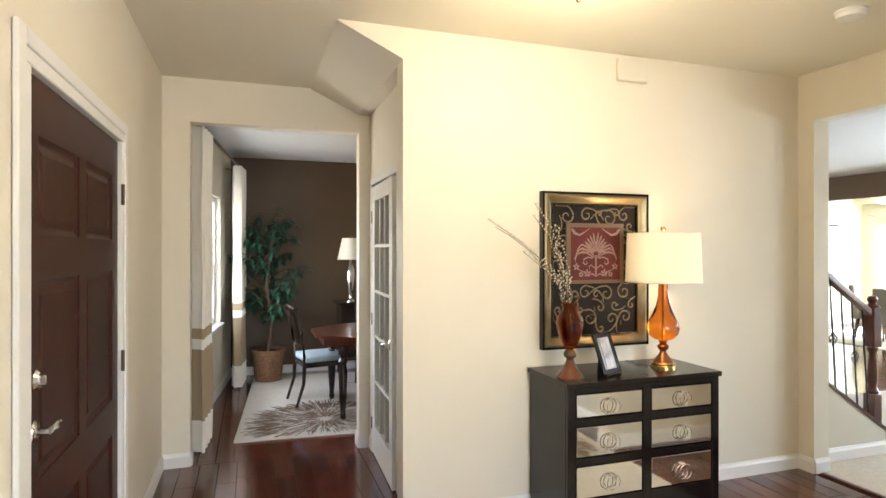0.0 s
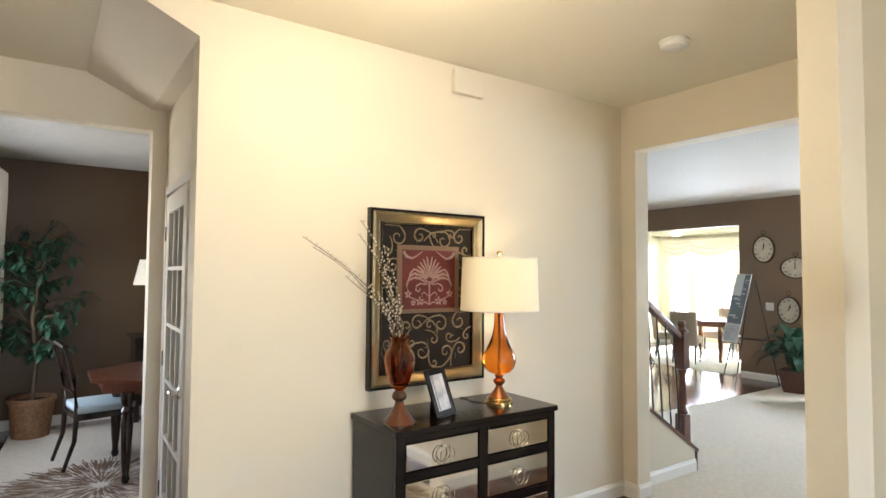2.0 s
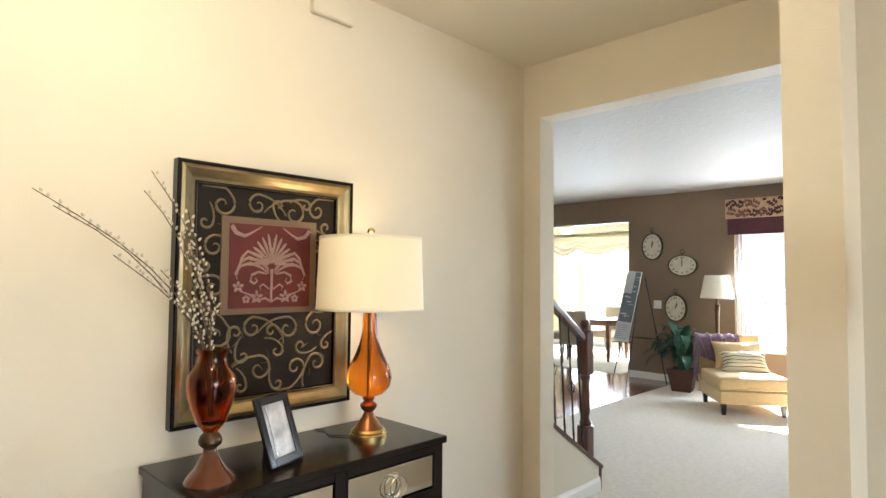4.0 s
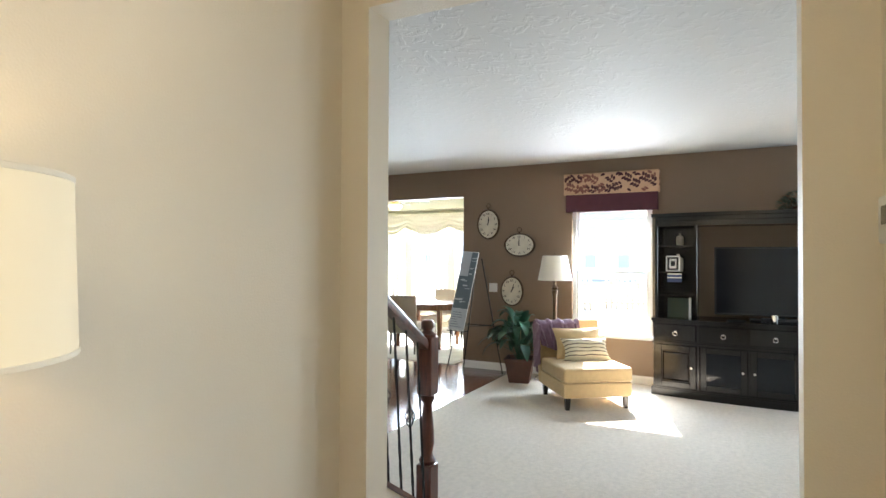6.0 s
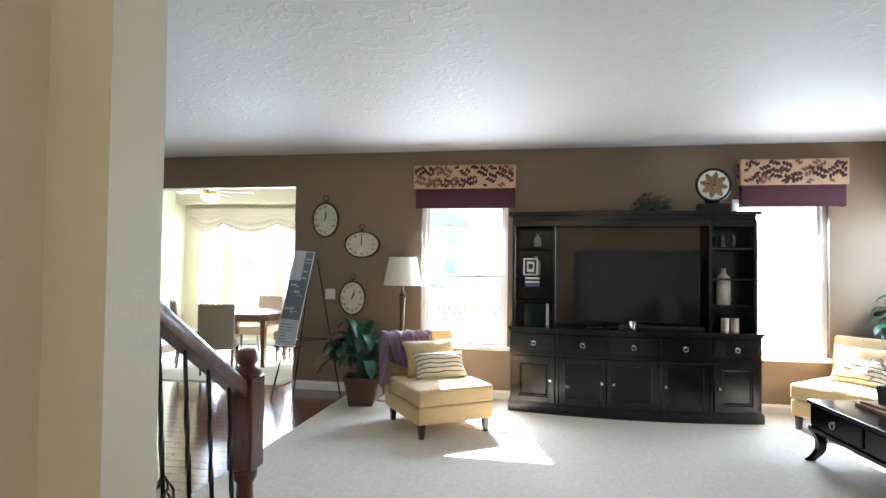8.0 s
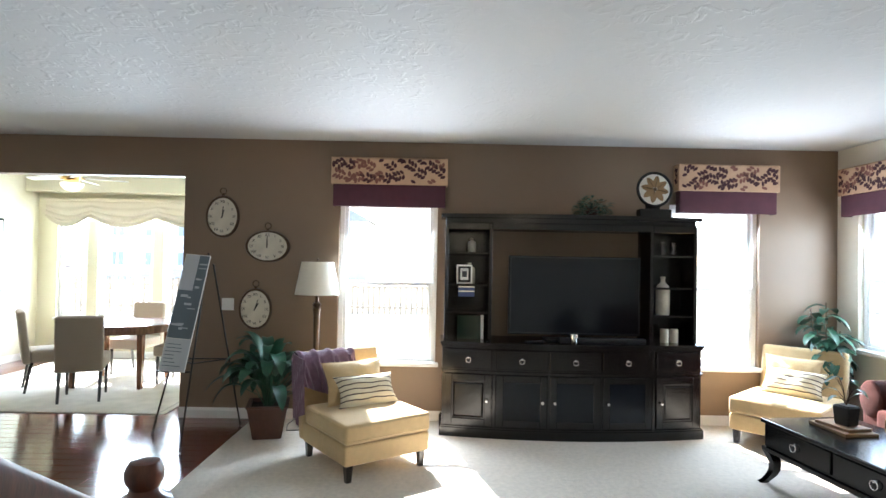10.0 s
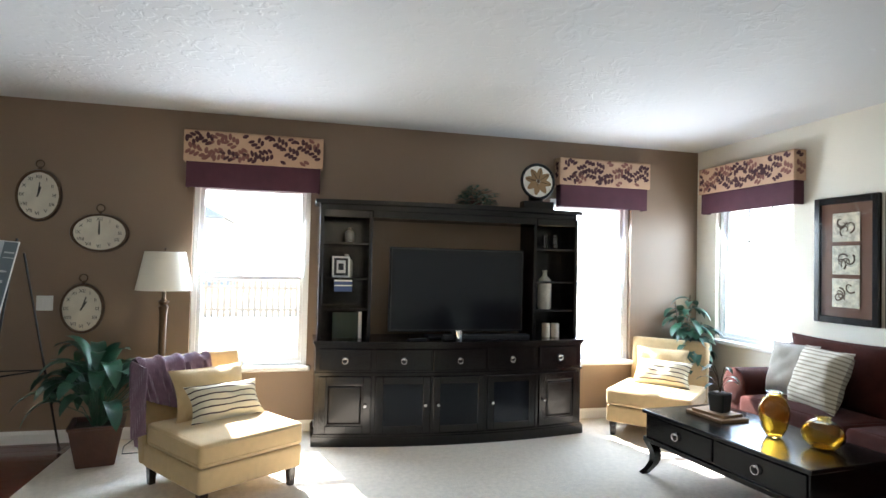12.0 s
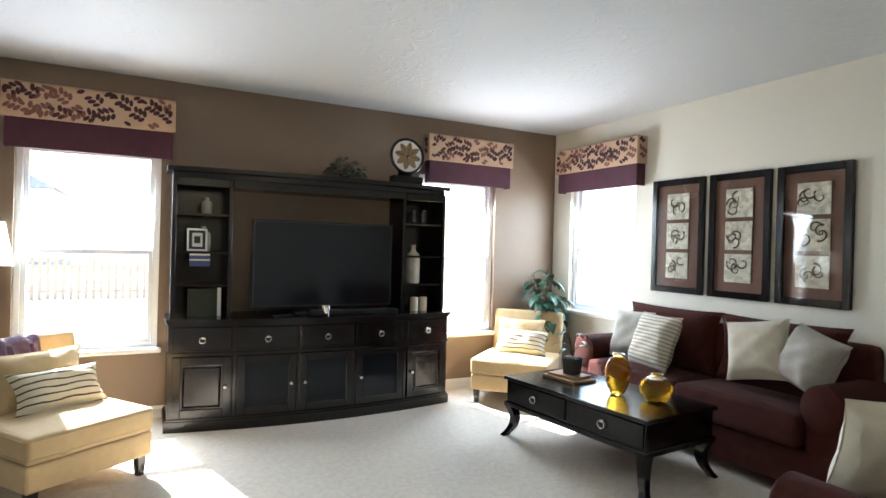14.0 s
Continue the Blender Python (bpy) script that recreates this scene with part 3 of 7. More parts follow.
for z in (0.22, 1.02, 1.80):
    part("hinge", tube([(-0.004, 0, z - 0.045), (-0.004, 0, z + 0.045)], 0.008, 8), BRONZE, root, "dark bronze hinge")
bm = box(2.885, 3.03, 6.45, 6.50, 0, 2.06, 0.003)
for s in (box(2.885, 3.03, 7.28, 7.33, 0, 2.06, 0.003), box(2.885, 3.03, 6.45, 7.33, 2.06, 2.11, 0.003)):
    join(bm, s)
struct("door_frame", bm, TRIM, "white door frame")
struct("closet_wall", box(3.75, 3.85, 6.13, 7.405, 0, 2.8), CREAM, "plain cream wall inside the closet")

# stairs behind the console wall
KN = [(5.865, 0), (6.62, 0), (6.62, 0.17), (5.865, 0.665)]
struct("knee_wall", prism(KN, 6.00, 6.10, "y"), PALE, "low white sloped stair wall")
struct("stair_cap", prism([(5.865, 0.665), (6.65, 0.151), (6.65, 0.175), (5.865, 0.690)], 5.985, 6.115, "y"), CHERRY, "dark stained cap on the knee wall")
struct("trim", box(6.622, 6.640, 5.990, 6.110, 0.006, 0.160), CHERRY, "dark stained end trim")
skirting("y", 6.00, -1, 5.865, 6.622)
for k in range(4):
    x1 = 6.58 - 0.255 * k
    z1 = 0.185 * (k + 1)
    struct("stair_tread", box(x1 - 0.28, x1, 6.10, 7.20, z1 - 0.03, z1, 0.006), CHERRY, "dark stained wooden stair tread")
    struct("stair_riser", box(x1 - 0.28, x1 - 0.022, 6.10, 7.20, 0.006 if k == 0 else z1 - 0.185, z1 - 0.03), TRIM, "white painted riser")

bal = thing("stair_railing", "cherry handrail with black twisted iron balusters beside the stairs", "railing")
bal["kind"] = "structure"
NX, NY = 6.69, 6.15
bm = box(NX - 0.045, NX + 0.045, NY - 0.045, NY + 0.045, 0.006, 0.42, 0.005)
join(bm, lathe([(0.040, 0.42), (0.046, 0.44), (0.034, 0.46), (0.028, 0.48), (0.038, 0.53), (0.036, 0.60), (0.028, 0.70), (0.026, 0.74), (0.040, 0.765), (0.040, 0.785), (0.030, 0.79)], 16), pose(NX, NY, 0))
join(bm, box(NX - 0.045, NX + 0.045, NY - 0.045, NY + 0.045, 0.79, 1.105, 0.006))
newel = part("newel_post", bm, CHERRY, bal, "turned cherry newel post", True)
part("newel_cap", lathe([(0.05, 1.105), (0.052, 1.115), (0.030, 1.128), (0.026, 1.138), (0.036, 1.155), (0.037, 1.172), (0.028, 1.19), (0.0, 1.198)], 20), CHERRY, newel, "rounded ball finial", True).location = (NX, NY, 0)
slope = 0.66
rp = [(NX - 0.03, NY, 1.055), (5.60, NY, 1.055 + slope * (NX - 0.03 - 5.60))]
prof = [(-0.028, -0.022), (0.028, -0.022), (0.032, 0.008), (0.022, 0.026), (0, 0.032), (-0.022, 0.026), (-0.032, 0.008)]
bm = bmesh.new()
ends = []
for p in rp:
    ends.append([bm.verts.new((p[0], p[1] + u, p[2] + v * 1.2)) for u, v in prof])
for k in range(len(prof)):
    bm.faces.new((ends[0][k], ends[0][(k + 1) % 7], ends[1][(k + 1) % 7], ends[1][k]))
bm.faces.new(ends[0]), bm.faces.new(list(reversed(ends[1])))
bmesh.ops.recalc_face_normals(bm, faces=bm.faces[:])
part("handrail", bm, CHERRY, bal, "moulded cherry handrail", True)
for k in range(6):
    x = NX - 0.115 - 0.115 * k
    zb, zt = 0.165 + 0.655 * (6.65 - x), 1.03 + slope * (NX - 0.03 - x)
    y = 6.10
    bm = bmesh.new()
    n = 40
    prev = None
    for i in range(n + 1):
        z = zb + (zt - zb) * i / n
        f = i / n
        tw = math.pi * 6 * max(0, min(1, (f - 0.12) / 0.25)) + math.pi * 6 * max(0, min(1, (f - 0.62) / 0.25))
        row = [bm.verts.new((x + 0.0075 * math.cos(tw + q * math.pi / 2), y + 0.0075 * math.sin(tw + q * math.pi / 2) + (NY - y) * f, z)) for q in range(4)]
        if prev:
            for q in range(4):
                bm.faces.new((prev[q], prev[(q + 1) % 4], row[(q + 1) % 4], row[q]))
        prev = row
    b_ = part("baluster", bm, IRON, bal, "twisted black iron baluster")
    if k % 2 == 1:
        zc = (zb + zt) / 2
        bm = bmesh.new()
        for q in range(4):
            pts = []
            for i in range(9):
                f = i / 8
                a = q * math.pi / 2 + f * math.pi * 1.2
                rr = 0.024 * math.sin(math.pi * f) + 0.003
                pts.append((x + rr * math.cos(a), (y + NY) / 2 + rr * math.sin(a), zc - 0.05 + 0.10 * f))
            tube(pts, 0.0035, 6, bm)
        part("basket", bm, IRON, b_, "twisted iron basket knuckle", True)

# ---------- outside ----------
GRASS = mat("dry_lawn_grass", (0.26, 0.24, 0.18), 0.95, bump=0.6, scale=3, vary=0.3, vscale=0.6)
SIDING = mat("beige_house_siding", (0.58, 0.56, 0.54), 0.7)
BRICKM = mat("red_brick_house_wall", (0.42, 0.30, 0.25), 0.85, vary=0.3, vscale=6)
ROOFM = mat("grey_roof_shingle", (0.30, 0.30, 0.31), 0.9, vary=0.3, vscale=4)
FENCE = mat("weathered_fence_wood", (0.42, 0.32, 0.22), 0.85, vary=0.25, vscale=5)
DARKWIN = mat("dark_far_window_glass", (0.26, 0.29, 0.33), 0.2)
bm = bmesh.new()
bmesh.ops.create_grid(bm, x_segments=40, y_segments=40, size=900)
g = struct("ground", bm, GRASS, "dry spring lawn around the house")
g.location = (0, 0, -0.45)


def far_house(x, y, rz, wmat):
    root = thing("house", "two-storey neighbouring house with a grey gable roof", "house", pose(x, y, -0.45, 0, 0, rz))
    part("wall", box(-5, 5, -4, 4, 0, 5.6), wmat, root)
    part("roof", prism([(-5.4, 5.5), (5.4, 5.5), (0, 8.4)], -4.4, 4.4, "y"), ROOFM, root, "grey shingle gable roof")
    for fl in (1.0, 3.7):
        for k in (-3, 0, 3):
            wn_ = part("window", box(k - 0.6, k + 0.6, -4.06, -4.0, fl, fl + 1.4), WINFRAME, root)
            part("pane", box(k - 0.5, k + 0.5, -4.08, -4.06, fl + 0.1, fl + 1.3), DARKWIN, wn_, "dark glass")
    return root


far_house(60, 0, -90, BRICKM)
far_house(62, 17, -90, SIDING)
far_house(63, 32, -90, SIDING)
far_house(24, -62, 180, SIDING)
far_house(40, -64, 180, BRICKM)
far_house(-30, 12, 90, SIDING)
far_house(-31, 27, 90, BRICKM)


def fence_run(x0, y0, x1, y1, h, label, material, step=0.16, w=0.13, rails=True):
    root = thing("fence", label, "fence")
    d = Vector((x1 - x0, y1 - y0, 0))
    n = int(d.length / step)
    d.normalize()
    ang = math.degrees(math.atan2(d.y, d.x))
    me = None
    for k in range(n):
        p = Vector((x0, y0, 0)) + d * step * k
        if me is None:
            ob = part("picket", box(-w / 2, w / 2, -0.01, 0.01, 0, h), material, root)
            me = ob.data
        else:
            ob = new("picket", me)
            ob.parent = root
        ob.matrix_basis = pose(p.x, p.y, -0.45, 0, 0, ang)
    L = n * step
    for z in (0.25, h - 0.25):
        r_ = part("rail", box(0, L, 0.01, 0.05, z - 0.04, z + 0.04), material, root)
        r_.matrix_basis = pose(x0, y0, -0.45, 0, 0, ang)
    return root


fence_run(27, 4.5, 27, 9.5, 1.25, "weathered brown wooden picket fence across the back lawn", FENCE, 0.20, 0.10)
fence_run(26, 9.7, 26, 24, 1.25, "weathered brown wooden picket fence across the back lawn", FENCE, 0.20, 0.10)
fence_run(8.5, -2.2, 13.5, -2.2, 1.25, "black metal garden fence beyond the corner window", IRON, 0.14, 0.02)

# ---------- living room: media cabinet ----------


def ring_pull(parent, m, r=0.024, material=None, label="round nickel ring pull"):
    """A ring that hangs from a small knob; the face looks at -x."""
    bm = ring(r, 0.0035)
    bmesh.ops.transform(bm, matrix=pose(-0.014, 0, -r * 0.75), verts=bm.verts[:])
    k = lathe([(0.010, 0), (0.010, 0.003), (0.005, 0.006), (0.005, 0.012), (0.008, 0.016), (0, 0.019)], 12)
    join(bm, k, pose(0, 0, 0, 0, -90, 0))
    bmesh.ops.transform(bm, matrix=m, verts=bm.verts[:])
    return part("ring_pull", bm, material or CHROME, parent, label, True)


def knob(parent, m, r=0.013):
    bm = lathe([(0.008, 0), (0.006, 0.006), (0.006, 0.012), (r, 0.018), (r, 0.024), (0, 0.028)], 14)
    bmesh.ops.transform(bm, matrix=m @ pose(0, 0, 0, 0, -90, 0), verts=bm.verts[:])
    return part("knob", bm, CHROME, parent, "small nickel knob", True)


def raised_front(name, parent, m, w, h, material, label="", frame_w=0.05, panel=None, t=0.02):
    """A framed front in the yz plane that looks at -x; its middle at the pose."""
    bm = bmesh.new()
    f = frame_w
    for a, b, c, d in ((-w / 2, -w / 2 + f, -h / 2, h / 2), (w / 2 - f, w / 2, -h / 2, h / 2), (-w / 2 + f, w / 2 - f, -h / 2, -h / 2 + f), (-w / 2 + f, w / 2 - f, h / 2 - f, h / 2)):
        join(bm, box(-t, 0, a, b, c, d, 0.003))
    bmesh.ops.transform(bm, matrix=m, verts=bm.verts[:])
    root = part(name, bm, material, parent, label)
    p = bmesh.new()
    if panel is None:
        loops = []
        for inset, x in ((f, -t * 0.3), (f + 0.014, -t * 0.25), (f + 0.03, -t * 0.85)):
            loops.append([p.verts.new((x, y, z)) for y, z in ((-w / 2 + inset, -h / 2 + inset), (w / 2 - inset, -h / 2 + inset), (w / 2 - inset, h / 2 - inset), (-w / 2 + inset, h / 2 - inset))])
        for a_, b_ in zip(loops, loops[1:]):
            for k in range(4):
                p.faces.new((a_[k], b_[k], b_[(k + 1) % 4], a_[(k + 1) % 4]))
        p.faces.new(list(reversed(loops[-1])))
        bmesh.ops.recalc_face_normals(p, faces=p.faces[:])
        panel = material
    else:
        box(-t * 0.6, -t * 0.4, -w / 2 + f, w / 2 - f, -h / 2 + f, h / 2 - f, bm=p)
    bmesh.ops.transform(p, matrix=m, verts=p.verts[:])
    part("panel", p, panel, root)
    return root


EY, EW = 4.325, 1.195
def front_x(y, out=0.0):
    return 10.70 + 0.13 * ((y - EY) / EW) ** 2 - out


def bow(y0, y1, z0, z1, out, back, n=24):
    pts = [(front_x(y0 + (y1 - y0) * i / n, out), y0 + (y1 - y0) * i / n) for i in range(n + 1)]
    return prism(pts + [(back, y1), (back, y0)], z0, z1, "z")


mc = thing("media_cabinet", "large black-stained wood media cabinet with bowed front and open shelves", "cabinet")
Y0, Y1 = 3.135, 5.515
bm = bow(Y0 - 0.02, Y1 + 0.02, 0.006, 0.085, 0.025, 11.25)
join(bm, bow(Y0 - 0.01, Y1 + 0.01, 0.085, 0.10, 0.014, 11.25))
part("plinth", bm, BLACKWOOD, mc)
part("base_body", bow(Y0, Y1, 0.10, 0.815, 0.0, 11.25), BLACKWOOD, mc)
bm = bow(Y0 - 0.02, Y1 + 0.02, 0.835, 0.862, 0.028, 11.25)
join(bm, bow(Y0 - 0.01, Y1 + 0.01, 0.815, 0.835, 0.014, 11.25))
part("counter", bm, BLACKWOOD, mc)
part("rail_moulding", bow(Y0 - 0.008, Y1 + 0.008, 0.585, 0.605, 0.014, 10.9), BLACKWOOD, mc)


def on_front(y, z, out=0.001):
    s = 0.26 * (y - EY) / EW ** 2
    return pose(front_x(y, out), y, z, 0, 0, math.degrees(math.atan(-s)))


for yc, w in ((5.275, 0.42), (4.80, 0.46), (4.325, 0.46), (3.85, 0.46), (3.375, 0.42)):
    dr = part("drawer", box(-0.016, 0.0, -w / 2, w / 2, 0.0, 0.175, 0.004), BLACKWOOD, mc)
    dr.matrix_basis = on_front(yc, 0.625)
    ring_pull(dr, pose(-0.016, 0, 0.095), 0.022)
SMOKED = mat("smoked_cabinet_glass", (0.008, 0.009, 0.012), 0.06, spec=0.3)
for yc, w, gl, ks in ((5.275, 0.42, None, -0.17), (4.80, 0.45, SMOKED, -0.185), (4.325, 0.45, SMOKED, 0.185), (3.85, 0.45, SMOKED, 0.185), (3.375, 0.42, None, 0.17)):
    d = raised_front("cabinet_door", mc, on_front(yc, 0.343), w, 0.46, BLACKWOOD, "", 0.06, gl)
    knob(d, on_front(yc, 0.343) @ pose(-0.02, ks, 0.0))
for yc in (5.045, 3.605, 4.56, 4.09):
    part("pilaster", box(-0.014, 0, -0.016, 0.016, 0.10, 0.585, 0.004), BLACKWOOD, mc).matrix_basis = on_front(yc, 0)
for s, (a, b) in enumerate(((5.065, 5.505), (3.145, 3.585))):
    tw = part("tower", box(11.20, 11.24, a, b, 0.862, 1.955), BLACKWOOD, mc, "open shelf tower")
    xf = 10.90
    for y in (a, b - 0.03):
        part("side_panel", box(xf, 11.20, y, y + 0.03, 0.862, 1.955, 0.003), BLACKWOOD, tw)
    for z in (1.10, 1.36, 1.66):
        part("shelf", box(xf + 0.02, 11.20, a + 0.03, b - 0.03, z, z + 0.02, 0.002), BLACKWOOD, tw)
    part("top_rail", box(xf - 0.004, xf + 0.02, a + 0.03, b - 0.03, 1.89, 1.955, 0.002), BLACKWOOD, tw)
part("bridge", box(10.86, 11.24, 3.585, 5.065, 1.895, 1.955), BLACKWOOD, mc)
bm = bow(Y0 + 0.01, Y1 - 0.01, 1.955, 2.0, -0.11, 11.25)
join(bm, bow(Y0 - 0.03, Y1 + 0.03, 2.0, 2.035, -0.06, 11.25))
part("cornice", bm, BLACKWOOD, mc, "moulded bowed cornice")

tv = thing("television", "large black flat television switched off on the media cabinet", "television", pose(11.02, 4.27, 0.862))
part("stand", box(-0.13, 0.10, -0.28, 0.28, 0, 0.015, 0.005), BLACKPL, tv)
part("neck", box(-0.01, 0.03, -0.05, 0.05, 0.015, 0.09, 0.004), BLACKPL, tv)
part("bezel", box(-0.03, 0.03, -0.625, 0.625, 0.05, 0.795, 0.006), BLACKPL, tv)
part("screen", box(-0.033, -0.028, -0.605, 0.605, 0.072, 0.775), SCREEN, tv, "glossy dark screen")
sb = thing("sound_bar", "slim black speaker bar under the television", "speaker", pose(10.84, 4.05, 0.862))
part("body", box(-0.04, 0.04, -0.40, 0.40, 0, 0.045, 0.01, 2), BLACKPL, sb)
rc = thing("remote_control", "small black remote on the cabinet top", "remote control", pose(10.78, 4.68, 0.862, 0, 0, 20))
part("body", box(-0.02, 0.02, -0.09, 0.09, 0, 0.018, 0.004), BLACKPL, rc)
gl = thing("candle_glass", "small silvered glass votive on the media cabinet", "candle holder", pose(10.745, 4.33, 0.862))
part("cup", lathe([(0.026, 0), (0.030, 0.01), (0.036, 0.085), (0.033, 0.085), (0.027, 0.012), (0, 0.012)], 20, False), CHROME, gl, "mirrored glass cup", True)
part("candle", lathe([(0.024, 0.013), (0.024, 0.05), (0, 0.052)], 16), WAX, gl, "ivory candle", True)


def bottle(place, h, r, label, material=None):
    b = thing("bottle", label, "bottle", pose(*place))
    part("body", lathe([(r * 0.9, 0), (r, 0.02), (r, h * 0.66), (r * 0.85, h * 0.76), (r * 0.34, h * 0.85), (r * 0.28, h * 0.95), (r * 0.38, h * 0.96), (r * 0.36, h), (0, h)], 24), material or CERAMIC, b, "", True)
    return b


bottle((11.03, 5.27, 1.38), 0.20, 0.055, "grey stoneware bottle on the cabinet shelf")
bottle((11.02, 3.42, 1.12), 0.36, 0.064, "tall grey stoneware bottle on the cabinet shelf")
bottle((11.03, 5.25, 1.68), 0.13, 0.04, "small pale bottle on the top shelf", CERAMIC)
for k, y in enumerate((3.33, 3.43)):
    gj = thing("candle_jar", "clear glass hurricane jar on the top shelf", "glass jar", pose(11.0, y, 1.68))
    part("glass", lathe([(0.032, 0), (0.034, 0.01), (0.034, 0.13), (0.031, 0.13), (0.031, 0.012), (0, 0.012)], 20, False), CLEAR, gj, "", True)
for k, y in enumerate((3.33, 3.42)):
    cj = thing("pillar_candle", "thick ivory pillar candle on the cabinet shelf", "candle", pose(10.97, y, 0.862))
    part("wax", lathe([(0.038, 0), (0.038, 0.12 - 0.005 * k), (0.034, 0.125), (0.02, 0.118), (0, 0.118)], 20), WAX, cj, "", True)
    part("wick", tube([(0, 0, 0.117), (0, 0.002, 0.133)], 0.0015, 5), INK, cj)
# brochure frame and plaque in the tower
fr = thing("framed_photo", "white photo frame with dark centre standing on the shelf", "picture frame", pose(10.96, 5.32, 1.38, 0, 8, 0))
bm = bmesh.new()
for a, b, c, d in ((-0.075, -0.06, -0.09, 0.09), (0.06, 0.075, -0.09, 0.09), (-0.06, 0.06, -0.09, -0.075), (-0.06, 0.06, 0.075, 0.09)):
    join(bm, box(-0.012, 0.0, a, b, c + 0.09, d + 0.09, 0.002))
part("frame", bm, WHITEPL, fr)
part("mount", box(-0.008, -0.004, -0.06, 0.06, 0.015, 0.165), INK, fr, "black mount")
part("inner_frame", box(-0.0100, -0.009, -0.038, 0.038, 0.035, 0.145), CHROME, fr, "silver inner frame")
part("print", box(-0.0115, -0.0105, -0.022, 0.022, 0.062, 0.118), INK, fr, "dark centre")
NAVY = mat("navy_card", (0.03, 0.05, 0.14), 0.5)
br = thing("brochure", "navy and white printed card leaning on the shelf", "brochure", pose(10.925, 5.30, 1.262, 0, 3, 0))
part("card", box(-0.002, 0.0, -0.075, 0.075, 0.0, 0.11), NAVY, br)
part("stripe", box(-0.004, -0.003, -0.075, 0.075, 0.045, 0.055), PAPER, br, "white stripe")
part("stripe", box(-0.004, -0.003, -0.075, 0.075, 0.085, 0.108), PAPER, br, "white stripe")
pl = thing("acrylic_plaque", "dark glass plaque with white spine on the shelf", "ornament", pose(10.98, 5.27, 0.862, 0, 5, 0))
part("panel", box(-0.006, 0.0, -0.11, 0.11, 0.0, 0.22), mat("dark_green_glass", (0.012, 0.03, 0.02), 0.05), pl)
part("spine", box(-0.012, 0.006, -0.14, -0.112, 0.0, 0.225, 0.003), WHITEPL, pl, "white edge block")


def small_plant(place, name, label, n, spread, h, leaflen, seed, group=""):
    rng = random.Random(seed)
    root = thing(name, label, "plant", pose(*place), group)
    bm = bmesh.new()
    for k in range(n):
        a = rng.uniform(0, 2 * math.pi)
        r = spread * rng.uniform(0.1, 1) ** 0.7
        z = h * rng.uniform(0.1, 1) * (1 - 0.5 * r / spread)
        leaf(bm, (r * 0.8 * math.cos(a), r * 0.8 * math.sin(a), z), (math.cos(a), math.sin(a), rng.uniform(-0.2, 0.7)), leaflen * rng.uniform(0.7, 1.2), leaflen * 0.5, 0.4, 0.3, 3)
    part("foliage", bm, LEAF, root, "small green leaves", False, "stuff")
    bm = bmesh.new()
    for k in range(14):
        a = k * 2.4
        tube([(0, 0, 0.02), (spread * 0.35 * math.cos(a), spread * 0.35 * math.sin(a), h * 0.6), (spread * 0.7 * math.cos(a), spread * 0.7 * math.sin(a), h * 0.7)], 0.002, 4, bm)
    part("stems", bm, BARK, root, "thin brown stems", False, "stuff")
    part("pot", lathe([(0.045, 0), (0.06, 0.06), (0.052, 0.06), (0.04, 0.01), (0, 0.01)], 16, False), POT, root, "low dark pot", True)
    return root


small_plant((11.02, 4.11, 2.035), "ivy", "small bushy green ivy on top of the media cabinet", 190, 0.20, 0.23, 0.06, 4)

PETALGOLD = mat("gold_brown_glaze", (0.26, 0.15, 0.06), 0.4)
PLATE = mat("white_glaze", (0.80, 0.78, 0.72), 0.35)
pk = thing("decorative_plate", "round white plate with bronze flower on a black stand", "plate", pose(11.00, 3.52, 2.075))
part("stand", box(-0.05, 0.06, -0.15, 0.15, -0.04, 0.045, 0.006), BLACKWOOD, pk)
part("easel_back", box(0.03, 0.05, -0.07, 0.07, 0.03, 0.26, 0.004), BLACKWOOD, pk)
rim = ring(0.160, 0.014, 48, 10)
bmesh.ops.transform(rim, matrix=pose(-0.005, 0, 0.235, 0, 4, 0), verts=rim.verts[:])
part("rim", rim, BLACKWOOD, pk, "black rim", True)
bm = lathe([(0, 0), (0.155, 0.0), (0.155, 0.006), (0, 0.010)], 48)
bmesh.ops.transform(bm, matrix=pose(0.0, 0, 0.235, 0, -86, 0), verts=bm.verts[:])
part("plate_face", bm, PLATE, pk, "cream glazed face", True)
for k in range(8):
    bm = bmesh.new()
    a = 2 * math.pi * k / 8 + 0.2
    c_, s_ = math.cos(a), math.sin(a)
    pts = []
    for q in range(16):
        u = 2 * math.pi * q / 16
        e, w = 0.075 + 0.057 * math.cos(u), 0.027 * math.sin(u) * (1.15 - 0.35 * math.cos(u))
        y_, z_ = e * c_ - w * s_, e * s_ + w * c_
        pts.append(bm.verts.new((-0.016 - 0.004 * (k % 2) + z_ * 0.07, y_, 0.235 + z_)))
    bm.faces.new(pts)
    bm.normal_update()
    bmesh.ops.solidify(bm, geom=bm.faces[:], thickness=0.003)
    part("petal", bm, PETALGOLD, pk, "bronze flower petal")
    bm = tube([(-0.021, 0.02 * c_, 0.235 + 0.02 * s_), (-0.021, 0.125 * c_, 0.235 + 0.125 * s_)], 0.0022, 4)
    part("petal_vein", bm, BLACKWOOD, pk)
bm = lathe([(0, 0), (0.018, 0.0), (0.014, 0.008), (0, 0.010)], 16)
bmesh.ops.transform(bm, matrix=pose(-0.020, 0, 0.235, 0, -86, 0), verts=bm.verts[:])
part("flower_centre", bm, BRONZE, pk, "dark flower centre", True)

# ---------- slipper chairs ----------


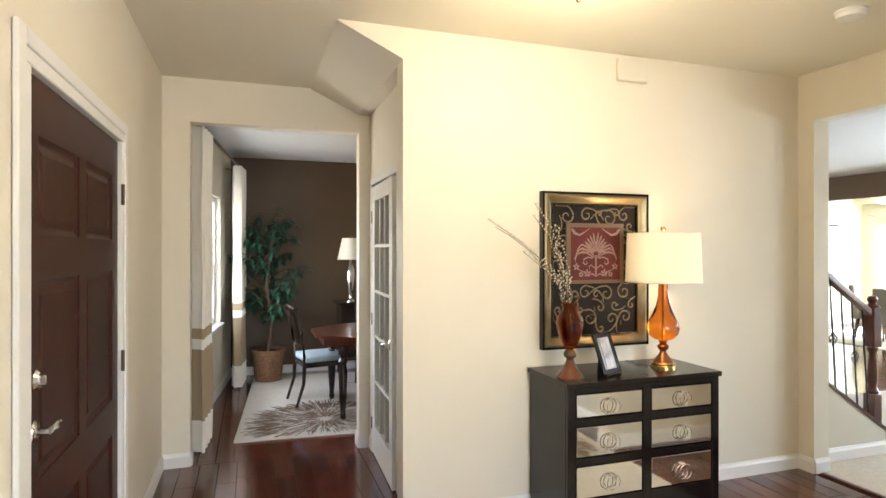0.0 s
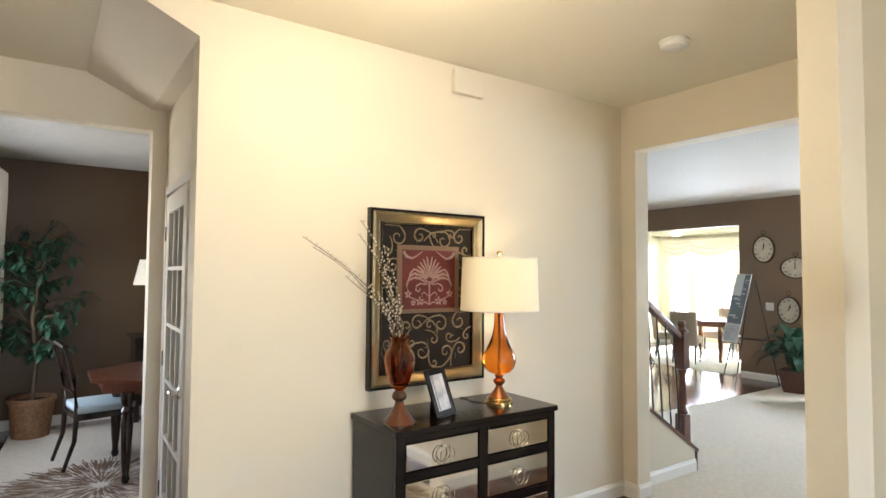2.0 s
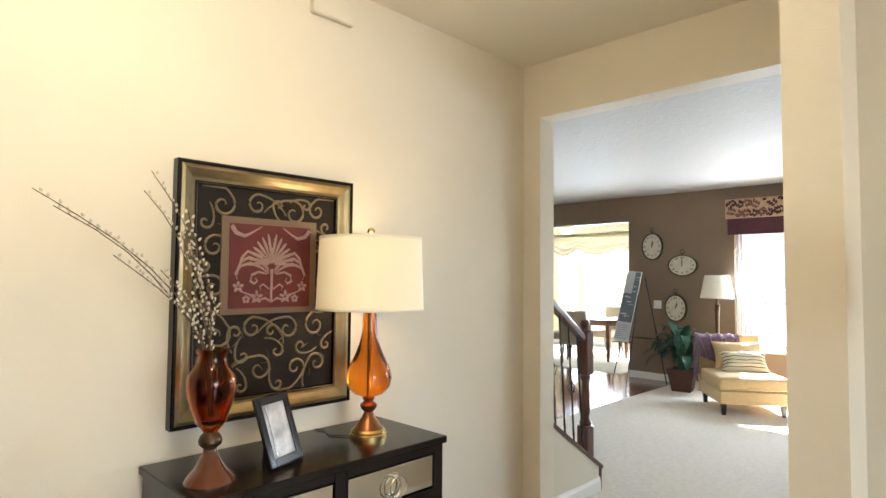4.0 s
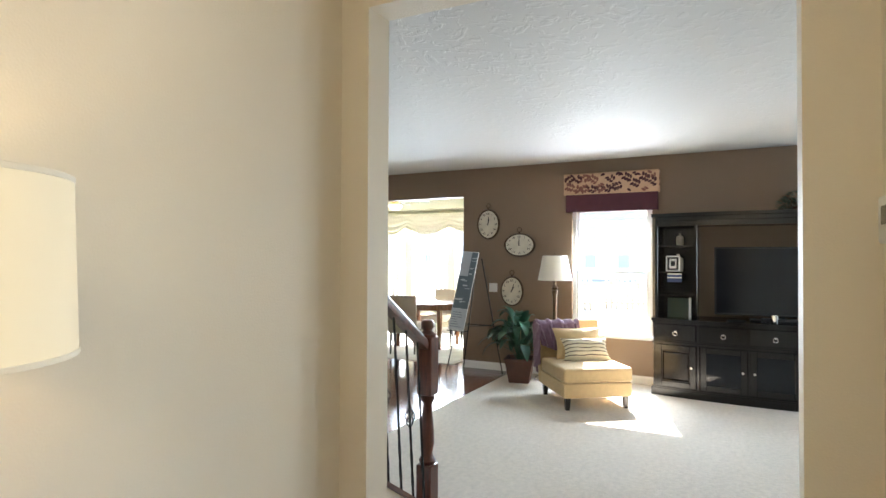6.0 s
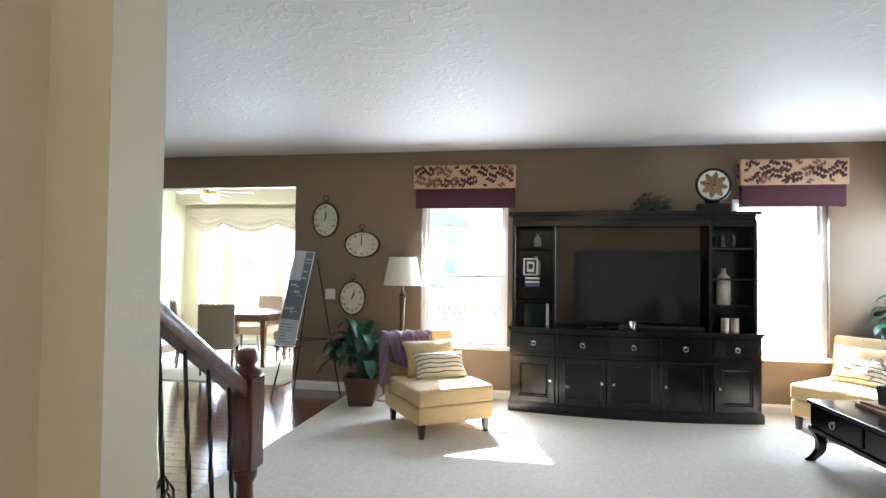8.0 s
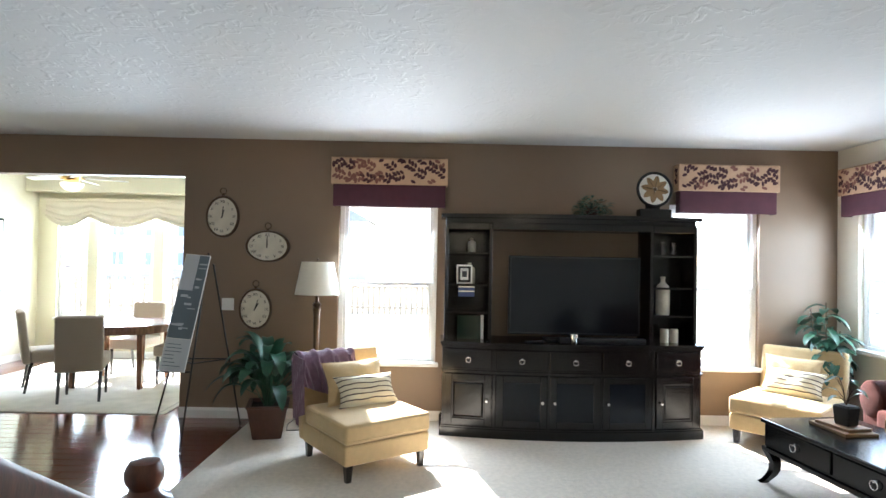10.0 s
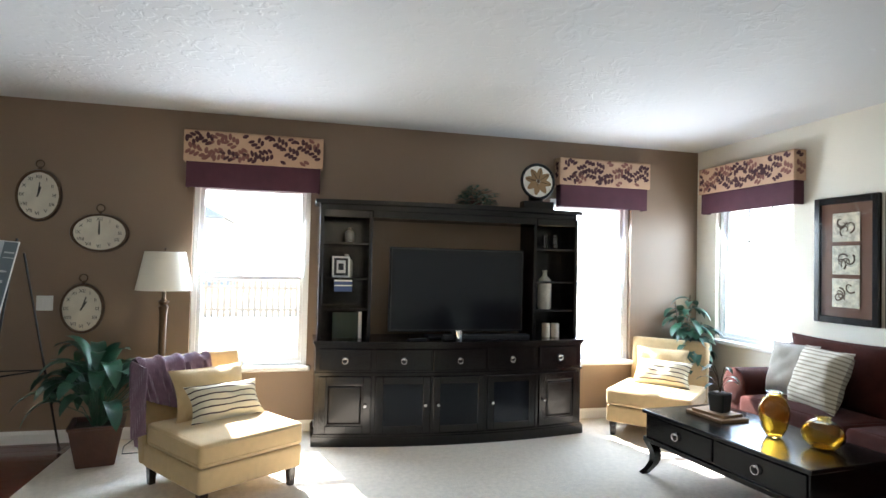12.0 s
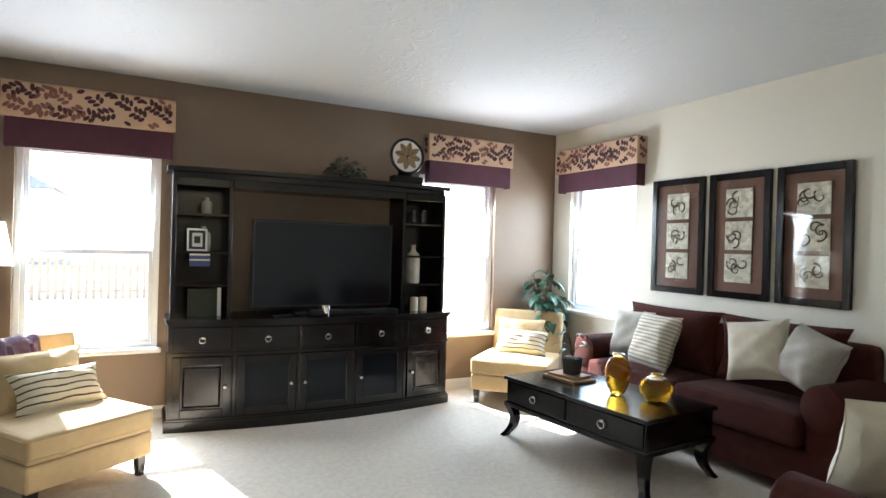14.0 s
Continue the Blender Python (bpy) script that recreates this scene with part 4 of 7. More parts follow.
def slipper_chair(m, label, fabric_label):
    """Front looks at -y, middle of the footprint at the origin."""
    c = thing("slipper_chair", label, "chair", m)
    W2, D2 = 0.36, 0.40
    part("seat_base", soft_box(-W2, W2, -D2, D2 - 0.06, 0.13, 0.275, 0.02), CHAIRFAB, c, "tan upholstered seat base", True)
    cu = part("seat_cushion", soft_box(-W2 - 0.004, W2 + 0.004, -D2 - 0.008, D2 - 0.10, 0.28, 0.425, 0.032, 0.018), CHAIRFAB, c, "thick tan seat cushion", True)
    for z in (0.307, 0.402):
        pts = [(-W2 - 0.002, -D2 - 0.006, z), (W2 + 0.002, -D2 - 0.006, z)]
        x0, x1, y0, y1 = -W2 - 0.003, W2 + 0.003, -D2 - 0.007, D2 - 0.10
        r = 0.03
        path = [(x0, y1 - r, z), (x0, y0 + r, z), (x0 + r * 0.3, y0 + r * 0.3, z), (x0 + r, y0, z), (x1 - r, y0, z), (x1 - r * 0.3, y0 + r * 0.3, z), (x1, y0 + r, z), (x1, y1 - r, z)]
        part("piping", tube(path, 0.0045, 6), CHAIRFAB, cu, "", True)
    b = bmesh.new()
    back = soft_box(-W2, W2, -0.06, 0.06, 0.13, 0.83, 0.035)
    bmesh.ops.transform(back, matrix=pose(0, D2 - 0.055, 0, -9, 0, 0), verts=back.verts[:])
    for v in back.verts:
        v.co.z = max(v.co.z, 0.13)
    join(b, back)
    part("backrest", b, CHAIRFAB, c, "tan upholstered straight back", True)
    for x, y in ((-W2 + 0.05, -D2 + 0.05), (W2 - 0.05, -D2 + 0.05), (-W2 + 0.05, D2 - 0.08), (W2 - 0.05, D2 - 0.08)):
        bm = box(x - 0.028, x + 0.028, y - 0.028, y + 0.028, 0.006, 0.135, 0.002)
        for v in bm.verts:
            if v.co.z < 0.05:
                v.co.x, v.co.y = x + (v.co.x - x) * 0.7, y + (v.co.y - y) * 0.7
        part("leg", bm, ESPRESSO, c, "tapered dark wood leg")
    return c


def cushion(m, w, h, d, material, label, seed, band=None):
    p = thing("pillow", label, "pillow", m)
    part("cover", pillow_mesh(w, h, d, seed), material, p, "", True)
    pts = []
    for i in range(33):
        a = i / 32 * 4
        s, f = int(a) % 4, a - int(a)
        u, v = ((-1 + 2 * f, -1), (1, -1 + 2 * f), (1 - 2 * f, 1), (-1, 1 - 2 * f))[s]
        pinch = 1 - 0.07 * (u * u) * (1 - v * v)
        pts.append((u * w / 2 * (1 - 0.06 * (1 - v * v)) * pinch, 0, v * h / 2 * (1 - 0.06 * (1 - u * u))))
    part("piping", tube(pts, 0.004, 5), material, p, "", True)
    return p


STRIPED = ramp_mask("cream_cloth_with_dark_stripes", (0.64, 0.58, 0.42), (0.07, 0.05, 0.05), stripes(2, 0.042, 0.24), soft=0.1)
RIBBED = ramp_mask("ivory_cloth_with_grey_ribs", (0.60, 0.55, 0.44), (0.30, 0.26, 0.20), stripes(2, 0.030, 0.35), soft=0.2)
C1 = pose(10.13, 6.14, 0, 0, 0, -54)
slipper_chair(C1, "tan upholstered slipper chair with short dark legs by the window", "")
cushion(C1 @ pose(0.02, 0.19, 0.585, -20, 0, 3), 0.56, 0.36, 0.15, CHAIRFAB, "plain tan lumbar pillow leaning on the chair back", 1)
cushion(C1 @ pose(0.05, 0.05, 0.545, -34, 0, -3), 0.52, 0.26, 0.13, STRIPED, "cream lumbar pillow with thin dark stripes on the chair seat", 2)
# throw over the back
th = thing("throw_blanket", "mauve knitted throw draped over the chair back", "blanket", C1)
bm = bmesh.new()
n1_, n2_ = 34, 44
rows_ = []
for i in range(n1_ + 1):
    u = i / n1_
    row = []
    for j in range(n2_ + 1):
        v = j / n2_
        s = (v - 0.5) * 2
        x = -0.38 + 0.50 * u + 0.02 * math.sin(5 * v + 2)
        fold = 0.018 * math.sin(u * 26 + 2 * s) + 0.010 * math.sin(u * 47 + 4 * s)
        if s < -0.15:
            t = (-s - 0.15) / 0.85
            y, z = 0.405 - 0.085 - 0.035 - fold * t - 0.05 * t * (1), 0.795 - t * (0.23 + 0.10 * math.sin(u * 2.2))
            y = 0.39 - 0.055 + 0.08 * (z - 0.45) / 0.35 - 0.03 - abs(fold) * 1.2
            y = min(y, 0.36)
        elif s > 0.15:
            t = (s - 0.15) / 0.85
            z = 0.795 - t * (0.46 + 0.12 * math.sin(u * 3 + 1))
            y = 0.455 + 0.035 + abs(fold) * 1.6 - 0.05 * t
        else:
            a = (s / 0.15 + 1) / 2
            y = 0.36 + 0.13 * a
            z = 0.795 + 0.035 * math.sin(a * math.pi) + fold * 0.5
        row.append(bm.verts.new((x, y, z)))
    rows_.append(row)
for a_, b_ in zip(rows_, rows_[1:]):
    for j in range(n2_):
        bm.faces.new((a_[j], a_[j + 1], b_[j + 1], b_[j]))
bmesh.ops.recalc_face_normals(bm, faces=bm.faces[:])
bm.normal_update()
bmesh.ops.solidify(bm, geom=bm.faces[:], thickness=0.008)
part("cloth", bm, THROW, th, "", True)
# side drape over the left flank
bm = bmesh.new()
rows_ = []
for i in range(21):
    u = i / 20
    row = []
    for j in range(21):
        v = j / 20
        fold = 0.014 * math.sin(u * 20 + 2 * v)
        row.append(bm.verts.new((-0.375 - abs(fold) - 0.012, 0.25 + 0.22 * u - 0.03 * v, 0.81 - v * (0.42 + 0.10 * u) - 0.02 * (1 - u))))
    rows_.append(row)
for a_, b_ in zip(rows_, rows_[1:]):
    for j in range(20):
        bm.faces.new((a_[j], a_[j + 1], b_[j + 1], b_[j]))
bm.normal_update()
bmesh.ops.solidify(bm, geom=bm.faces[:], thickness=0.008)
part("fringe_side", bm, THROW, th, "", True)

C2 = pose(10.73, 2.385, 0, 0, 0, -138)
slipper_chair(C2, "tan upholstered slipper chair with short dark legs in the sunny corner", "")
cushion(C2 @ pose(-0.03, 0.19, 0.585, -20, 0, -3), 0.50, 0.36, 0.14, CHAIRFAB, "plain tan pillow leaning on the chair back", 3)
cushion(C2 @ pose(0.03, 0.05, 0.545, -34, 0, -2), 0.50, 0.26, 0.13, STRIPED, "cream lumbar pillow with thin dark stripes on the chair seat", 4)

# ---------- coffee table ----------
ct = thing("coffee_table", "black-stained wooden coffee table with two drawers and curved legs", "table", pose(9.18, 2.735, 0.006, 0, 0, 5.5) @ Matrix.Diagonal((1.05, 1.09, 1, 1)))
part("tabletop", box(-0.64, 0.64, -0.33, 0.33, 0.44, 0.468, 0.006, 2), BLACKWOOD, ct, "polished black top")
part("case", box(-0.62, 0.62, -0.31, 0.31, 0.27, 0.44, 0.003), BLACKWOOD, ct)
part("apron", box(-0.635, 0.635, -0.325, 0.325, 0.235, 0.27, 0.005), BLACKWOOD, ct)
for s in (-1, 1):
    d = part("drawer", box(s * 0.31 - 0.295, s * 0.31 + 0.295, 0.31, 0.322, 0.285, 0.43, 0.004), BLACKWOOD, ct)
    ring_pull(d, pose(s * 0.31, 0.322, 0.375, 0, 0, -90), 0.026)
for sx in (-1, 1):
    for sy in (-1, 1):
        bm = bmesh.new()
        prev = None
        for i in range(11):
            f = i / 10
            z = 0.24 * (1 - f)
            off = 0.03 * math.sin(f * math.pi) * -1 + 0.028 * f ** 2.2
            hw = 0.033 - 0.013 * f + 0.004 * (f > 0.9)
            cx, cy = sx * (0.600 + off), sy * (0.290 + off)
            row = [bm.verts.new((cx + a * hw, cy + b * hw, z)) for a, b in ((-1, -1), (1, -1), (1, 1), (-1, 1))]
            if prev:
                for q in range(4):
                    bm.faces.new((prev[q], prev[(q + 1) % 4], row[(q + 1) % 4], row[q]))
            else:
                bm.faces.new(row)
            prev = row
        bm.faces.new(list(reversed(prev)))
        bmesh.ops.recalc_face_normals(bm, faces=bm.faces[:])
        part("leg", bm, BLACKWOOD, ct, "curved sabre leg", True)
TT = 0.474


def glass_vase(place, prof, label, material):
    v = thing("vase", label, "vase", pose(*place))
    inner = [(max(r - 0.006, 0.0), z + 0.004) for r, z in prof]
    inner[0] = (0.0, prof[0][1] + 0.012)
    bm = lathe([(0, prof[0][1])] + prof + [(prof[-1][0] - 0.005, prof[-1][1])] + list(reversed(inner[1:-1])) + [inner[0]], 36, False)
    bmesh.ops.recalc_face_normals(bm, faces=bm.faces[:])
    part("body", bm, material, v, "", True)
    return v


glass_vase((9.03, 2.73, TT), [(0.035, 0), (0.048, 0.012), (0.072, 0.06), (0.088, 0.13), (0.086, 0.19), (0.066, 0.235), (0.040, 0.258), (0.036, 0.270), (0.044, 0.285)], "tall golden amber glass vase on the coffee table", GOLDGLASS)
glass_vase((8.78, 2.62, TT), [(0.040, 0), (0.070, 0.012), (0.108, 0.05), (0.116, 0.085), (0.104, 0.125), (0.070, 0.155), (0.040, 0.168), (0.036, 0.176), (0.046, 0.186)], "squat golden amber glass vase on the coffee table", GOLDGLASS)
BOOKA = mat("tan_book_cloth", (0.28, 0.16, 0.07), 0.7)
for k, (w, d, h, z, rz) in enumerate(((0.34, 0.24, 0.022, 0, 4), (0.27, 0.19, 0.020, 0.023, 12))):
    bk = thing("book", "tan cloth-bound book lying on the coffee table", "book", pose(9.52, 2.75, TT + z, 0, 0, rz), "stacked books")
    part("cover", box(-w / 2, w / 2, -d / 2, d / 2, 0, h, 0.002), BOOKA, bk)
    part("pages", box(-w / 2 + 0.004, w / 2 + 0.002, -d / 2 - 0.001, d / 2 - 0.006, 0.004, h - 0.004), PAPER, bk, "cream page block")
pp = thing("potted_plant", "small leafy plant in a dark square pot on the books", "plant", pose(9.50, 2.74, TT + 0.044, 0, 0, 20))
bm = box(-0.06, 0.06, -0.06, 0.06, 0, 0.13, 0.008)
for v in bm.verts:
    if v.co.z < 0.06:
        v.co.x *= 0.85
        v.co.y *= 0.85
part("pot", bm, mat("charcoal_pot_glaze", (0.02, 0.022, 0.022), 0.5), pp, "charcoal square pot")
part("soil", box(-0.05, 0.05, -0.05, 0.05, 0.1305, 0.134), SOIL, pp)
rng = random.Random(8)
bm = bmesh.new()
st = bmesh.new()
for k in range(7):
    a = rng.uniform(0, 6.28)
    hgt = rng.uniform(0.06, 0.20)
    tip = (0.06 * math.cos(a), 0.06 * math.sin(a), 0.13 + hgt)
    tube([(0, 0, 0.13), (tip[0] * 0.4, tip[1] * 0.4, 0.13 + hgt * 0.6), tip], 0.003, 5, st)
    leaf(bm, tip, (math.cos(a), math.sin(a), 0.3), rng.uniform(0.10, 0.16), 0.035, 0.7, 0.2)
part("stems", st, BARK, pp, "", False, "stuff")
part("foliage", bm, LEAF2, pp, "slim green leaves", False, "stuff")


# ---------- sofas ----------
def sofa(m, w, label, arm_l=True, arm_r=True):
    """Back along +y, front at -y; rolled arms."""
    s = thing("sofa", label, "sofa", m)
    part("base", soft_box(-w / 2 + 0.05, w / 2 - 0.05, -0.42, 0.40, 0.07, 0.27, 0.02), SOFAFAB, s, "", True)
    half = (w - 0.44) / 2
    for k in (-1, 1):
        part("seat_cushion", soft_box(k * half / 2 - half / 2 + 0.004, k * half / 2 + half / 2 - 0.004, -0.47, 0.20, 0.275, 0.455, 0.045, 0.028), SOFAFAB, s, "plump dark red seat cushion", True)
        bm = pillow_mesh(half + 0.03, 0.46, 0.26, 10 + k)
        bmesh.ops.transform(bm, matrix=pose(k * half / 2, 0.24, 0.655, -12, 0, 0), verts=bm.verts[:])
        part("back_cushion", bm, SOFAFAB, s, "plump dark red back cushion", True)
    part("backrest", soft_box(-w / 2 + 0.08, w / 2 - 0.08, 0.26, 0.46, 0.10, 0.80, 0.06), SOFAFAB, s, "", True)
    for k, on in ((-1, arm_l), (1, arm_r)):
        if not on:
            continue
        x = k * (w / 2 - 0.12)
        bm = lathe([(0.0, -0.43), (0.10, -0.43), (0.122, -0.415), (0.125, 0.40), (0.10, 0.42), (0, 0.42)], 24)
        bmesh.ops.transform(bm, matrix=pose(x, 0.0, 0.50, 90, 0, 0) @ Matrix.Diagonal((1, 1, 1, 1)), verts=bm.verts[:])
        join(bm, soft_box(x - 0.095, x + 0.095, -0.40, 0.42, 0.07, 0.54, 0.03))
        part("arm", bm, SOFAFAB, s, "rolled arm", True)
    for x in (-w / 2 + 0.10, w / 2 - 0.10):
        for y in (-0.36, 0.36):
            part("foot", lathe([(0.022, 0.006), (0.034, 0.04), (0.034, 0.075)], 12), ESPRESSO, s, "turned dark wooden foot", True).location = (x, y, 0)
    return s


S1 = pose(8.99, 1.90, 0, 0, 0, 180) @ Matrix.Diagonal((1, 0.70, 1.16, 1))
sofa(S1, 2.28, "dark red-brown corduroy sofa with rolled arms along the wall")
cushion(pose(9.72, 1.90, 0.755, 16, 0, 8), 0.38, 0.42, 0.19, GREYFAB, "plain grey-beige square pillow on the sofa", 5)
cushion(pose(9.36, 2.02, 0.760, 20, 0, -10), 0.47, 0.44, 0.20, RIBBED, "ivory pillow with fine ribs on the sofa", 6)
cushion(pose(8.50, 1.99, 0.83, 18, 10, 12), 0.42, 0.41, 0.22, CREAMFAB, "cream square pillow on the sofa", 7)
cushion(pose(8.17, 1.96, 0.815, 18, -16, -12), 0.37, 0.38, 0.24, GREYFAB, "grey-beige pillow with pleats on the sofa", 8)
S2 = pose(7.00, 2.66, 0.0, 0, 0, 90)
sofa(S2, 1.75, "dark red-brown corduroy loveseat facing the coffee table")
cushion(pose(7.18, 3.14, 0.735, -18, 0, 60), 0.44, 0.44, 0.16, CREAMFAB, "cream quilted pillow on the loveseat", 9)

# ---------- valances ----------


VALCLOTH = mat("tan_valance_cloth", (0.52, 0.34, 0.22), 0.85, bump=0.3, scale=300, vary=0.06, vscale=9)
LEAFDARK = mat("dark_plum_leaf_print", (0.060, 0.020, 0.026), 0.85)
LEAFMID = mat("mauve_brown_leaf_print", (0.20, 0.085, 0.065), 0.85)


def leaf_print(width, height, seed):
    """Sprigs of paired oval leaves over a cloth of that size, standing in the xz plane from the origin: a dark and a paler print."""
    rng = random.Random(seed)
    out = [bmesh.new(), bmesh.new()]
    x, row = 0.02, 0
    while x < width:
        for z0 in ((0.03, 0.165) if row % 2 else (0.095, 0.235)):
            ang = rng.uniform(0.25, 0.75) * rng.choice((1, 1, -1))
            px, pz, tone = x + rng.uniform(-0.01, 0.01), z0 + rng.uniform(-0.012, 0.012), rng.random() < 0.42
            for k in range(4):
                for side in ((1, -1) if k < 3 else (0,)):
                    a = ang + side * 1.0
                    L, W = rng.uniform(0.025, 0.030), rng.uniform(0.0135, 0.0165)
                    cx = px + k * 0.034 * math.cos(ang) + (L + 0.005) * math.cos(a)
                    cz = pz + k * 0.034 * math.sin(ang) + (L + 0.005) * math.sin(a)
                    pts = []
                    for q in range(12):
                        u = 2 * math.pi * q / 12
                        ex, ez = L * math.cos(u), W * math.sin(u)
                        pts.append((cx + ex * math.cos(a) - ez * math.sin(a), cz + ex * math.sin(a) + ez * math.cos(a)))
                    if all(0.004 < p[0] < width - 0.004 and 0.004 < p[1] < height - 0.004 for p in pts):
                        m_ = out[1 if tone else 0]
                        m_.faces.new([m_.verts.new((p[0], 0.0, p[1])) for p in pts])
        x += 0.100
        row += 1
    return out


def valance(axis, wall_face, out, a, b, zt=2.59, zm=2.325, zb=2.11):
    """A boxed valance that stands out from the wall by 0.12: floral above, plum below."""
    r = thing("valance", "boxed window valance in tan leaf print over a plum band", "valance")
    def bx(p, q, d0, d1, z0, z1, bev=0.004):
        lo, hi = sorted((wall_face + out * d0, wall_face + out * d1))
        return box(lo, hi, p, q, z0, z1, bev) if axis == "x" else box(p, q, lo, hi, z0, z1, bev)
    bm = bx(a, b, 0.115, 0.130, zm, zt)
    join(bm, bx(a, a + 0.015, 0.0, 0.115, zm, zt))
    join(bm, bx(b - 0.015, b, 0.0, 0.115, zm, zt))
    join(bm, bx(a, b, 0.0, 0.130, zt - 0.015, zt, 0.003))
    band = part("upper_band", bm, VALCLOTH, r, "tan cloth with plum leaf print")
    for face_, wid_ in (("front", b - a), ("end_a", 0.115), ("end_b", 0.115)):
        if axis == "x":
            x_ = wall_face + out * 0.1312
            M_ = {"front": Matrix.Translation((x_, a, zm)) @ pose(0, 0, 0, 0, 0, 90), "end_a": Matrix.Translation((wall_face - 0.115, a - 0.0012, zm)), "end_b": Matrix.Translation((wall_face - 0.115, b + 0.0012, zm))}[face_]
        else:
            M_ = {"front": Matrix.Translation((a, wall_face + 0.1312, zm)), "end_a": Matrix.Translation((a - 0.0012, wall_face, zm)) @ pose(0, 0, 0, 0, 0, 90), "end_b": Matrix.Translation((b + 0.0012, wall_face, zm)) @ pose(0, 0, 0, 0, 0, 90)}[face_]
        for bm_print, m_print in zip(leaf_print(wid_, zt - zm, int(a * 10)), (LEAFDARK, LEAFMID)):
            if len(bm_print.faces):
                bmesh.ops.transform(bm_print, matrix=M_, verts=bm_print.verts[:])
                part("leaf_print", bm_print, m_print, band, "printed oval leaves", False, "stuff")
            else:
                bm_print.free()
    bm = bx(a + 0.02, b - 0.02, 0.098, 0.110, zb, zm + 0.01)
    join(bm, bx(a + 0.02, a + 0.032, 0.0, 0.098, zb, zm + 0.01))
    join(bm, bx(b - 0.032, b - 0.02, 0.0, 0.098, zb, zm + 0.01))
    part("lower_band", bm, PLUM, r, "plain plum band")
    return r


valance("x", 11.28, -1, 5.49, 6.63)
valance("x", 11.28, -1, 2.22, 3.22)
valance("y", 1.56, 1, 9.92, 11.10, 2.55, 2.29, 2.09)

# ---------- wall clocks ----------
def wall_clock(y, z, ry, rz, hour, minute, label):
    """An oval clock on the east wall that looks at -x: half sizes ry, rz."""
    c = thing("wall_clock", label, "clock", pose(11.28, y, z))
    sc = Matrix.Diagonal((1, ry, rz, 1))
    bm = bmesh.new()
    prof = [(1.0, 0.0), (1.0, 0.02), (0.97, 0.034), (0.90, 0.034), (0.88, 0.02)]
    rows = []
    for i in range(48):
        a = 2 * math.pi * i / 48
        rows.append([bm.verts.new((-h, r * ry * math.sin(a), r * rz * math.cos(a))) for r, h in prof])
    for i in range(48):
        a_, b_ = rows[i], rows[(i + 1) % 48]
        for j in range(len(prof) - 1):
            bm.faces.new((a_[j], a_[j + 1], b_[j + 1], b_[j]))
    bmesh.ops.recalc_face_normals(bm, faces=bm.faces[:])
    part("rim", bm, BRONZE, c, "dark bronze oval rim", True)
    bm = bmesh.new()
    bm.faces.new([bm.verts.new((-0.02, 0.885 * ry * math.sin(2 * math.pi * i / 48), 0.885 * rz * math.cos(2 * math.pi * i / 48))) for i in range(48)])
    bm.normal_update()
    bmesh.ops.solidify(bm, geom=bm.faces[:], thickness=0.01)
    face = part("dial", bm, CLOCKFACE, c, "aged cream dial")
    romans = ["XII", "I", "II", "III", "IIII", "V", "VI", "VII", "VIII", "IX", "X", "XI"]
    for k, txt in enumerate(romans):
        a = 2 * math.pi * k / 12
        cu = bpy.data.curves.new("numeral", "FONT")
        cu.body, cu.size, cu.align_x, cu.align_y, cu.extrude = txt, 0.040, "CENTER", "CENTER", 0.0006
        tmp = bpy.data.objects.new("tmp", cu)
        scene.collection.objects.link(tmp)
        me = bpy.data.meshes.new_from_object(tmp.evaluated_get(bpy.context.evaluated_depsgraph_get()))
        bpy.data.objects.remove(tmp)
        me.transform(pose(-0.0325, -0.70 * ry * math.sin(a), 0.70 * rz * math.cos(a)) @ pose(0, 0, 0, 90, 0, -90))
        me.materials.clear()
        me.materials.append(INK)
        ob = new("numeral", me)
        ob.parent = face
    for nm, frac, L, w in (("hour_hand", hour / 12, 0.42, 0.006), ("minute_hand", minute / 60, 0.62, 0.004)):
        a = 2 * math.pi * frac
        bm = box(-0.037, -0.0345, -w, w, -0.015, L * min(ry, rz), 0.0)
        bmesh.ops.transform(bm, matrix=pose(0, 0, 0, math.degrees(a), 0, 0), verts=bm.verts[:])
        part(nm, bm, INK, c, "black clock hand")
    bm = ring(0.030, 0.005, 24, 6)
    bmesh.ops.transform(bm, matrix=pose(-0.015, 0, rz + 0.045), verts=bm.verts[:])
    join(bm, box(-0.025, -0.005, -0.012, 0.012, rz - 0.005, rz + 0.022, 0.003))
    part("hanging_ring", bm, BRONZE, c, "bronze hanging ring", True)
    return c


wall_clock(7.715, 1.988, 0.165, 0.210, 0.5, 1, "oval upright wall clock with roman numerals and bronze rim")
wall_clock(7.265, 1.702, 0.220, 0.158, 0.0, 0, "wide oval wall clock with roman numerals and bronze rim")
wall_clock(7.370, 1.080, 0.162, 0.205, 1.0, 3, "lowest oval wall clock with roman numerals and bronze rim")

sw = thing("light_switch", "white double switch plate on the taupe wall", "light switch", pose(11.28, 7.645, 1.122))
part("plate", box(-0.007, 0, -0.06, 0.06, -0.06, 0.06, 0.003), WHITEPL, sw)
for y in (-0.025, 0.025):
    part("rocker", box(-0.011, -0.006, y - 0.016, y + 0.016, -0.033, 0.033, 0.002), WHITEPL, sw)

